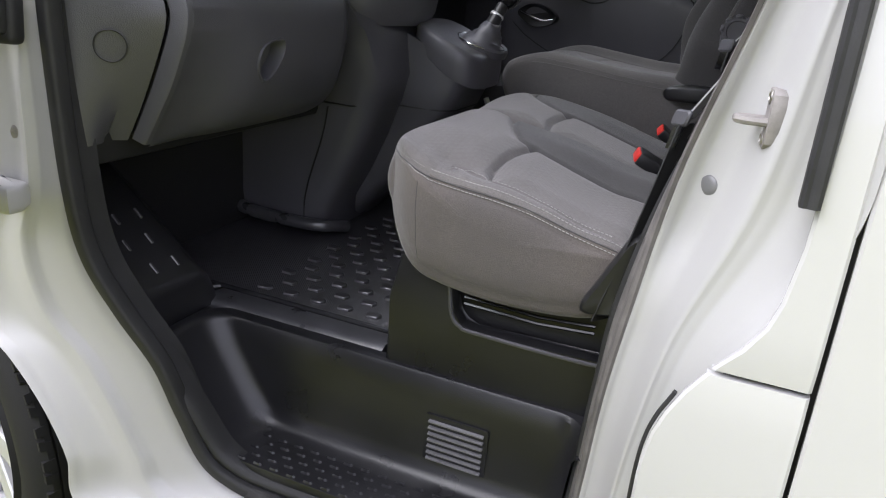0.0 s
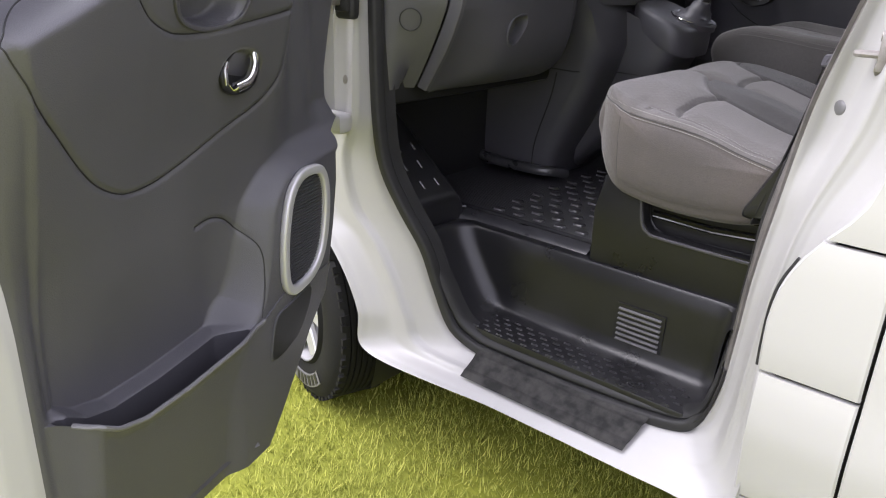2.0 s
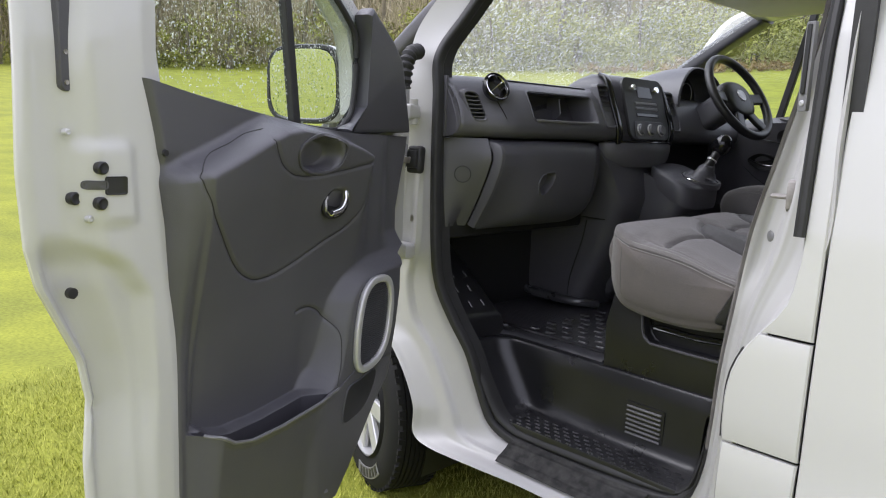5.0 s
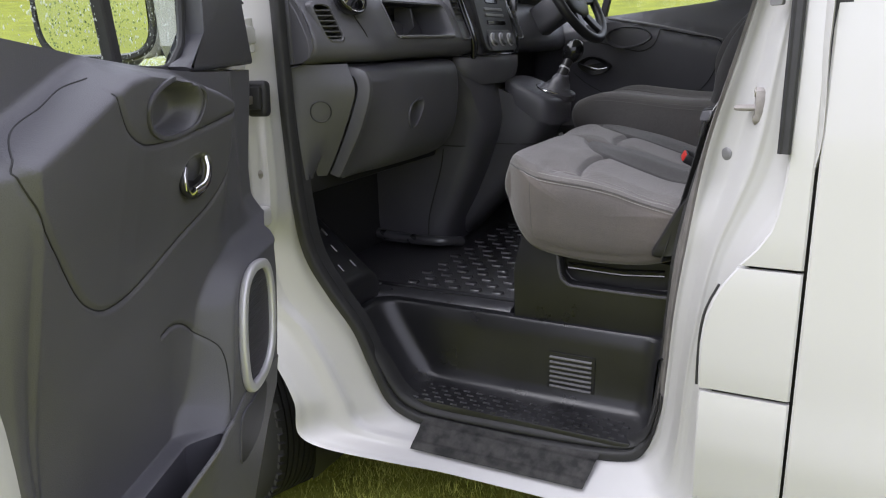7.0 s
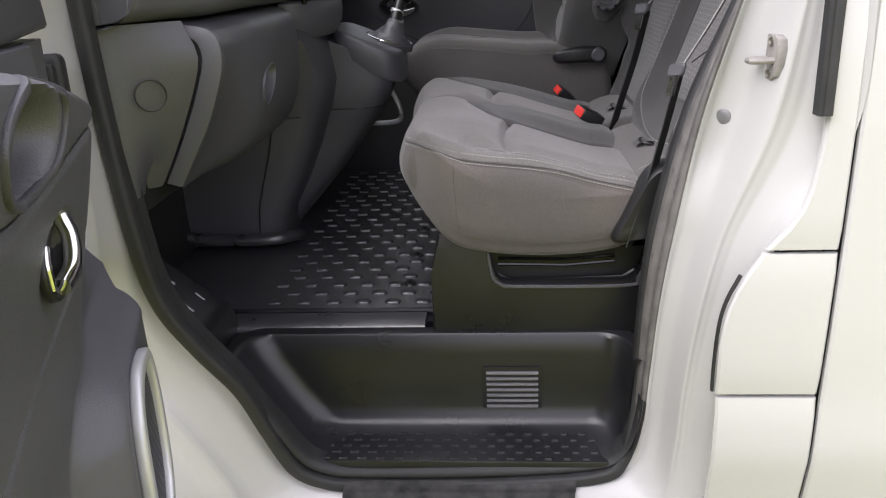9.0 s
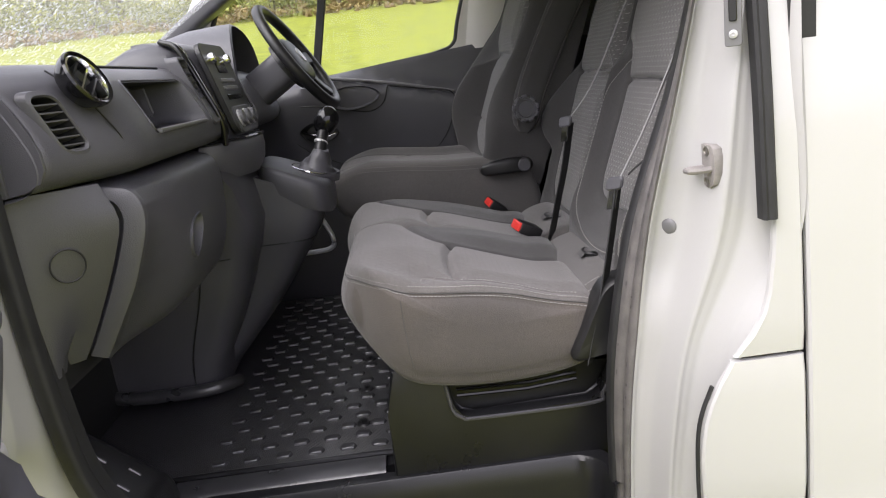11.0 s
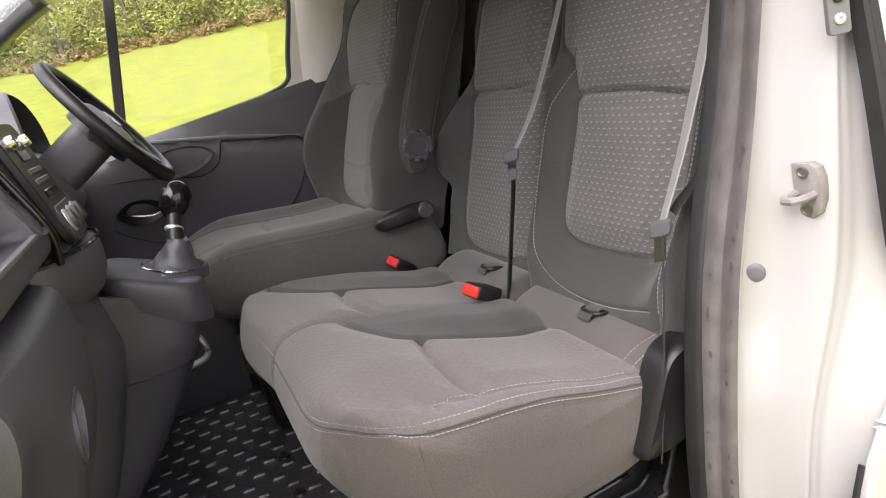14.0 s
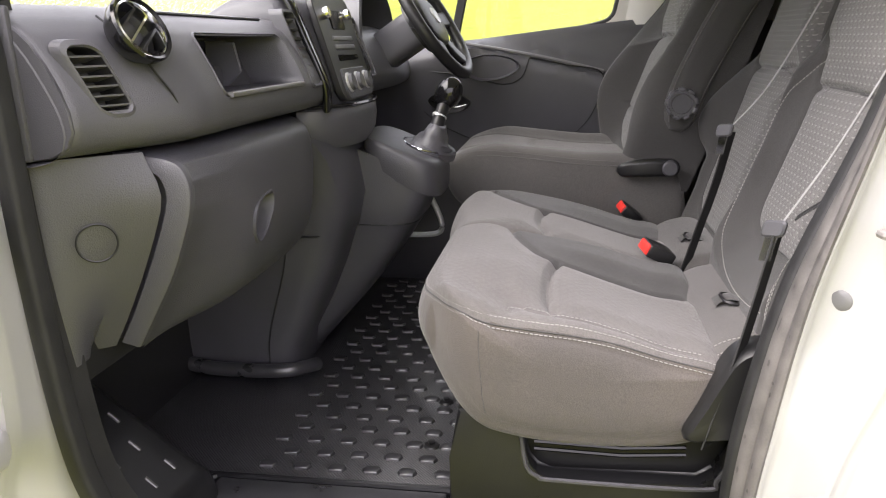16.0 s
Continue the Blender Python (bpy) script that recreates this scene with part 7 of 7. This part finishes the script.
belt = thing("middle_seat_belt", "grey seat belt hanging in front of the middle seat back", "seat belt")
# upper strap in the lit tone, lower one in the dark tone
strap("webbing", belt, [(.105, .660, 1.66), (.040, .672, 1.52), (-.03, .698, 1.37), (-.094, .702, 1.288)], .036, WEBBING_LIT, (.30, .95, 0), gather=.62)
strap("lower_webbing", belt, [(-.088, .712, 1.28), (-.104, .735, 1.18), (-.130, .742, 1.08), (-.153, .746, .99)], .030, WEBBING_DARK, (.66, .75, 0))
tongue(belt, (-.104, .692, 1.285), (.75, -.65, .1), (-.16, -.02, -1))
belt = thing("outer_seat_belt", "grey seat belt hanging beside the outer seat back", "seat belt")
strap("webbing", belt, [(.09, .262, 1.70), (.045, .262, 1.52), (-.04, .262, 1.33), (-.110, .259, 1.208)], .034, WEBBING_LIT, (.40, .91, 0), gather=.65)
strap("spare_webbing", belt, [(.12, .250, 1.70), (.075, .252, 1.50), (.0, .255, 1.30), (-.09, .258, 1.22)], .03, WEBBING_DARK, (.40, .91, 0))
strap("lower_webbing", belt, [(-.112, .256, 1.20), (-.135, .252, 1.09), (-.160, .248, .98), (-.186, .246, .878)], .030, WEBBING_DARK, (.60, .80, 0))
tongue(belt, (-.120, .250, 1.205), (.75, -.65, .1), (-.20, .0, -1))


def buckle(p, lean, label):
    b = thing("belt_buckle", label, "belt buckle", group="belt buckles")
    m = Matrix.Translation(p) @ Matrix.Rotation(lean, 4, "Y") @ Matrix.Rotation(.25, 4, "X")
    bm = bm_new()
    box(bm, -.014, .014, -.027, .027, -.06, .0, .005, 2, m)
    part("body", bm, BLACK, b)
    bm = bm_new()
    box(bm, -.011, .011, -.0235, .0235, -.01, .004, .003, 2, m)
    part("release_button", bm, RED, b, "red release button")


buckle((-.235, .726, 1.050), radians(-62), "black belt buckle with a red button between the seats")
buckle((-.250, 1.195, 1.030), radians(-50), "black belt buckle with a red button beside the driver's seat")
# child-seat anchor loops in the crease above the rolls
for y in (.470, .885):
    bm = bm_new()
    tube(bm, spline([(-.100, y - .024, 1.026), (-.128, y - .023, 1.032), (-.134, y, 1.033), (-.128, y + .023, 1.032), (-.100, y + .024, 1.026)], 16), .0032, 6)
    part("anchor_loop", bm, BLACK, bench, "black wire anchor loop")
    bm = bm_new()
    loft(bm, [[(x, y + k, z - abs(k) * .06) for k in (-.019, -.010, 0, .010, .019)] for x, z in ((-.095, 1.030), (-.118, 1.036), (-.136, 1.033), (-.146, 1.024))])
    bmesh.ops.solidify(bm, geom=bm.faces[:], thickness=.002)
    part("anchor_tab", bm, CLOTH_DARK, bench, smooth=60)

# ---- pillar fittings ----
DULL = surface("dull_zinc_plate", (0.29, 0.272, 0.258), 0.62, metal=0.1, stain=0.25, stain_size=60, grain=0.1)
striker = thing("door_striker", "bare metal door striker bolted to the centre pillar", "door striker")
nrm = Vector((-.99, -.14, 0))
# across the plate: u to the outside of the van, v up
out_v = Vector((.14, -.99, 0))
sm = Matrix(((out_v.x, 0, nrm.x, -.012), (out_v.y, 0, nrm.y, .098), (0, 1, 0, 1.243), (0, 0, 0, 1)))
bm = bm_new()
prism(bm, [(-.017, -.034), (.006, -.035), (.016, -.028), (.020, -.012), (.020, .014), (.016, .028), (.007, .034), (-.017, .034)], "z", -.014, .002, .0015, 2, sm)
part("plate", bm, DULL, striker, smooth=30)
bm = bm_new()
sweep(bm, [sm @ Vector(p) for p in ((.010, -.004, .0), (.008, -.004, .026), (.002, -.004, .034), (-.008, -.004, .034), (-.013, -.004, .026), (-.014, -.004, .0))], disc(.0052, 8), up=(0, 0, 1))
part("loop", bm, DULL, striker)
for v in (-.024, .024):
    bm = bm_new()
    lathe(bm, [(.0085, .001), (.0082, .0035), (.0055, .0042), (.005, .0022), (0, .0022)], (-.002, v, 0), "z", 16)
    bmesh.ops.transform(bm, matrix=sm, verts=bm.verts)
    part("bolt", bm, STEEL, striker)


def plug(name, p, n, r, material, label):
    bm = bm_new()
    lathe(bm, [(r * 1.15, -.004), (r * 1.12, .0015), (r * .95, .0035), (r * .5, .0045), (0, .005)], (0, 0, 0), "z", 20)
    bmesh.ops.transform(bm, matrix=Matrix.Translation(p) @ Vector(n).to_track_quat("Z", "Y").to_matrix().to_4x4(), verts=bm.verts)
    return part(name, bm, material, van, label)


plug("pillar_plug", (-.0625, .1485, 1.1425), (-.60, -.80, 0), .0125, TRIM_LIGHT, "grey rubber plug")
plug("pillar_screw", (-1.150, .006, 1.066), (.3, -1, 0), .0125, STEEL, "screw head in the front pillar")
bm = bm_new()
prism(bm, rounded(-.012, .012, -.09, .09, .004, 2), "z", -.006, .004, .001, 1, Matrix.Translation((.012, .052, 1.51)) @ Vector((-.45, -.9, 0)).to_track_quat("Z", "Y").to_matrix().to_4x4() )
part("latch_slot", bm, TRIM_LIGHT, van, "grey guide plate with a black slot")
bm = bm_new()
prism(bm, rounded(-.0055, .0055, -.055, .085, .003, 2), "z", .002, .0075, .001, 1, Matrix.Translation((.012, .052, 1.51)) @ Vector((-.45, -.9, 0)).to_track_quat("Z", "Y").to_matrix().to_4x4() )
part("slot_dark", bm, BLACK, van)
bm = bm_new()
lathe(bm, [(.0065, .003), (.006, .0062), (.0025, .0068), (.002, .005), (0, .005)], (0, -.073, 0), "z", 16)
bmesh.ops.transform(bm, matrix=Matrix.Translation((.012, .052, 1.51)) @ Vector((-.45, -.9, 0)).to_track_quat("Z", "Y").to_matrix().to_4x4(), verts=bm.verts)
part("plate_screw", bm, SATIN, van, "silver screw head")
# grip tape on the sill
tape = thing("sill_tape", "worn black grip tape stuck on the door sill", "grip tape")
bm = bm_new()
rows = []
for k in range(41):
    f = k / 40
    x0 = -.762 + .455 * f
    row = []
    for s in range(21):
        q = s / 20
        xs = x0 + (1 - q) * .018 * (1 if f > .5 else .2)
        base = (.125, .427) if s == 0 else None
        y = .120 - (.120 - .040) * q
        z = .4195 - (.4195 - .3655) * q + .005 * f + .004 * bell(q - .30, .08) + .003 * bell(q - .82, .07)
        row.append((xs, y - .003, z + .003 + .0008 * noise.noise((xs * 60, y * 60, 0))))
    rows.append(row)
for name, cut in (("tape_strip", slice(0, 15)), ("tape_edge", slice(14, 21))):
    loft(bm, [r[cut] for r in rows])
    bmesh.ops.solidify(bm, geom=bm.faces[:], thickness=.001)
    part(name, bm, WORN_RUBBER, tape, smooth=50)
    bm = bm_new()

# door check, hinges and loom between door and pillar
check = thing("door_check", "black rubber door check boot on the front pillar", "door check")
bm = bm_new()
box(bm, -.026, .026, -.034, .034, -.008, .026, .010, 3)
box(bm, -.018, .018, -.022, .022, .020, .040, .006, 2)
bmesh.ops.transform(bm, matrix=Matrix.Translation((-1.115, -.005, 1.253)) @ Vector((.25, -1, .1)).to_track_quat("Z", "Y").to_matrix().to_4x4() @ Matrix.Diagonal((1, 1.25, 1, 1)), verts=bm.verts)
part("boot", bm, RUBBER, check)
bm = bm_new()
box(bm, -1.125, -1.105, -.085, -.01, 1.243, 1.263, .003)
part("strap", bm, STEEL, check)
for z0 in (.965, 1.40):
    bm = bm_new()
    prism(bm, [(-1.18, .0), (-1.115, -.002), (-1.10, -.025), (-1.10, -.055), (-1.125, -.06), (-1.145, -.03), (-1.18, -.015)], "z", z0 - .024, z0 + .024, .011, 3)
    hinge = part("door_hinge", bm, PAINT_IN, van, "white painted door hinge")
    if z0 < 1.2:
        continue
    bm = bm_new()
    lathe(bm, [(0, z0 - .04), (.013, z0 - .038), (.013, z0 + .038), (0, z0 + .04)], (-1.115, -.028, 0), "z", 14)
    part("hinge_pin", bm, PAINT_IN, hinge)
loom = thing("door_loom", "black rubber wiring bellows between door and pillar", "wiring loom")
bm = bm_new()
P = spline([(-1.135, .0, 1.585), (-1.115, -.05, 1.57), (-1.105, -.075, 1.53), (-1.10, -.085, 1.47)], 40)
sweep(bm, P, disc(.022, 12), scale=[1 + .16 * math.sin(i * 1.3) for i in range(40)])
part("bellows", bm, RUBBER, loom)


# ---- grass, hedge and woods ----
def leaf_material(name, c1, c2, rough=0.7):
    m = bpy.data.materials.new(name)
    m.use_nodes = True
    n = m.node_tree.nodes
    b = n["Principled BSDF"]
    g = n.new("ShaderNodeNewGeometry")
    r = n.new("ShaderNodeValToRGB")
    r.color_ramp.elements[0].color, r.color_ramp.elements[1].color = (*c1, 1), (*c2, 1)
    links(m, g.outputs["Random Per Island"], r.inputs[0])
    links(m, r.outputs[0], b.inputs["Base Color"])
    b.inputs["Roughness"].default_value = rough
    b.inputs["Specular IOR Level"].default_value = 0.2
    return m


def stuff(name, verts, faces, material, label, category):
    me = bpy.data.meshes.new(name)
    me.from_pydata(verts, [], faces)
    me.materials.append(material)
    return tagged(new(name, me), label, category, kind="stuff")


rnd = random.Random(11)
BLADE = leaf_material("grass_blade", (0.17, 0.20, 0.022), (0.54, 0.55, 0.12))
verts, faces = [], []
for _ in range(300000):
    x, y = rnd.uniform(-3.6, .9), rnd.uniform(-2.9, 1.1)
    inside = min(x + 3.6, .9 - x, y + 2.9)
    if rnd.random() > inside / .6 or noise.noise((x * 3.5, y * 3.5, 3)) < rnd.uniform(-1.1, .1):
        continue
    h, a = rnd.uniform(.010, .034), rnd.uniform(0, 6.283)
    w, l = rnd.uniform(.0010, .0021), rnd.uniform(.2, 1.3) * h
    z = lay(x, y) - .002
    i = len(verts)
    c, q = math.cos(a), math.sin(a)
    verts += [(x - q * w, y + c * w, z), (x + q * w, y - c * w, z), (x + c * l, y + q * l, z + h)]
    faces.append((i, i + 1, i + 2))
stuff("grass", verts, faces, BLADE, "short bright green lawn grass blades", "grass")


def clumps(name, count, r0, r1, az0, az1, height, leaf, material, label, category, tuft=30, fat=1.0, low=0.0, bend=1.0, slim=1.0):
    """Foliage in clumps along the field's edge; directions in degrees from across the van towards its nose."""
    R = random.Random(hash_of(name))
    verts, faces = [], []
    for _ in range(count):
        a = radians(R.uniform(az0, az1))
        r = R.uniform(r0, r1)
        x, y = -.5 - r * math.sin(a), 1 + r * math.cos(a)
        z0 = lay(x, y)
        h = height * R.uniform(.45, 1.0) * (0.65 + .5 * noise.noise((a * 9, 2.0, 0)))
        wide = h * .42 * fat
        cz = z0 + low + (h - low) * R.random() ** bend
        for _ in range(tuft):
            d = Vector((R.gauss(0, 1), R.gauss(0, 1), R.gauss(0, 1)))
            p = Vector((x, y, cz)) + d * wide * .35
            if p.z < z0:
                p.z = z0 + R.random() * .3
            u = Vector((R.gauss(0, 1), R.gauss(0, 1), R.gauss(0, 1) / slim ** .6)).normalized() * leaf * R.uniform(.4, 1.3)
            v = u.orthogonal() * R.uniform(.4, .8) * slim
            i = len(verts)
            verts += [p - u, p + v * .6, p + u, p - v * .6]
            faces.append((i, i + 1, i + 2, i + 3))
    return stuff(name, verts, faces, material, label, category)


def hash_of(s):
    return sum(ord(c) * (i + 7) for i, c in enumerate(s))


BRACKEN = leaf_material("dead_bracken", (0.22, 0.14, 0.06), (0.40, 0.32, 0.14))
SHRUB = leaf_material("spring_leaves", (0.20, 0.22, 0.06), (0.42, 0.42, 0.13))
DARKLEAF = leaf_material("dark_leaves", (0.13, 0.14, 0.06), (0.28, 0.29, 0.12))
TWIG = leaf_material("bare_twigs", (0.21, 0.18, 0.11), (0.46, 0.41, 0.28))
clumps("bracken_bank", 600, 42.5, 46, -32, 38, .9, .10, BRACKEN, "reddish dead bracken along the field's edge", "bracken", 60, 1.6)
clumps("hedge_shrubs", 1000, 43.5, 50, -34, 50, 6.5, .11, SHRUB, "yellow-green spring shrubs behind the field", "shrubs", 110, .9)
clumps("hedge_undergrowth", 520, 45, 52, -34, 100, 7.0, .13, DARKLEAF, "dark evergreen undergrowth behind the field", "undergrowth", 90, .9)
clumps("woodland_twigs", 1500, 45, 56, 40, 104, 8.5, .55, TWIG, "bare brown woodland twigs", "woodland", 34, .5, .3, .8, .09)
clumps("woodland_leaves", 380, 44, 52, 44, 104, 6.0, .11, SHRUB, "patchy green growth in the wood", "woodland", 80, .7)
verts, faces = [], []
for k in range(230):
    a = radians(rnd.uniform(-34, 104))
    r = rnd.uniform(45, 56)
    x, y = -.5 - r * math.sin(a), 1 + r * math.cos(a)
    z0, h, w = lay(x, y) - .2, rnd.uniform(5, 8.5), rnd.uniform(.10, .26)
    lx, ly = rnd.gauss(0, .5), rnd.gauss(0, .5)
    i = len(verts)
    for t in range(5):
        f = t / 4
        for j in range(6):
            q = 2 * math.pi * j / 6
            verts.append((x + lx * f * f + w * (1 - .75 * f) * math.cos(q), y + ly * f * f + w * (1 - .75 * f) * math.sin(q), z0 + h * f))
    for t in range(4):
        for j in range(6):
            faces.append((i + t * 6 + j, i + t * 6 + (j + 1) % 6, i + t * 6 + 6 + (j + 1) % 6, i + t * 6 + 6 + j))
BARK = surface("bark", (0.19, 0.165, 0.115), 0.9, stain=0.4, stain_size=2, grain=0.3, grain_size=20)
stuff("woodland_trunks", verts, faces, BARK, "slender bare tree trunks at the wood's edge", "woodland")
# the wood's depth, far behind
bm = bm_new()
rows = []
for i in range(97):
    a = radians(-118 + 234 * i / 96)
    x, y = -.5 - 62 * math.sin(a), 1 + 62 * math.cos(a)
    z0 = lay(x, y) - 4
    rows.append([(x, y, z0), (x, y, z0 + 9), (x, y, z0 + 12 + 1.5 * noise.noise((6 * math.cos(a), 6 * math.sin(a), 0)))])
loft(bm, rows)
DEEP = surface("deep_wood", (0.24, 0.215, 0.115), 1.0, colour2=(0.11, 0.105, 0.055), stain_size=.35, grain=.5, grain_size=3, spec=.05)
solid("backdrop", bm, DEEP, "dim woodland behind the hedge", "woodland", kind="structure", smooth=180)
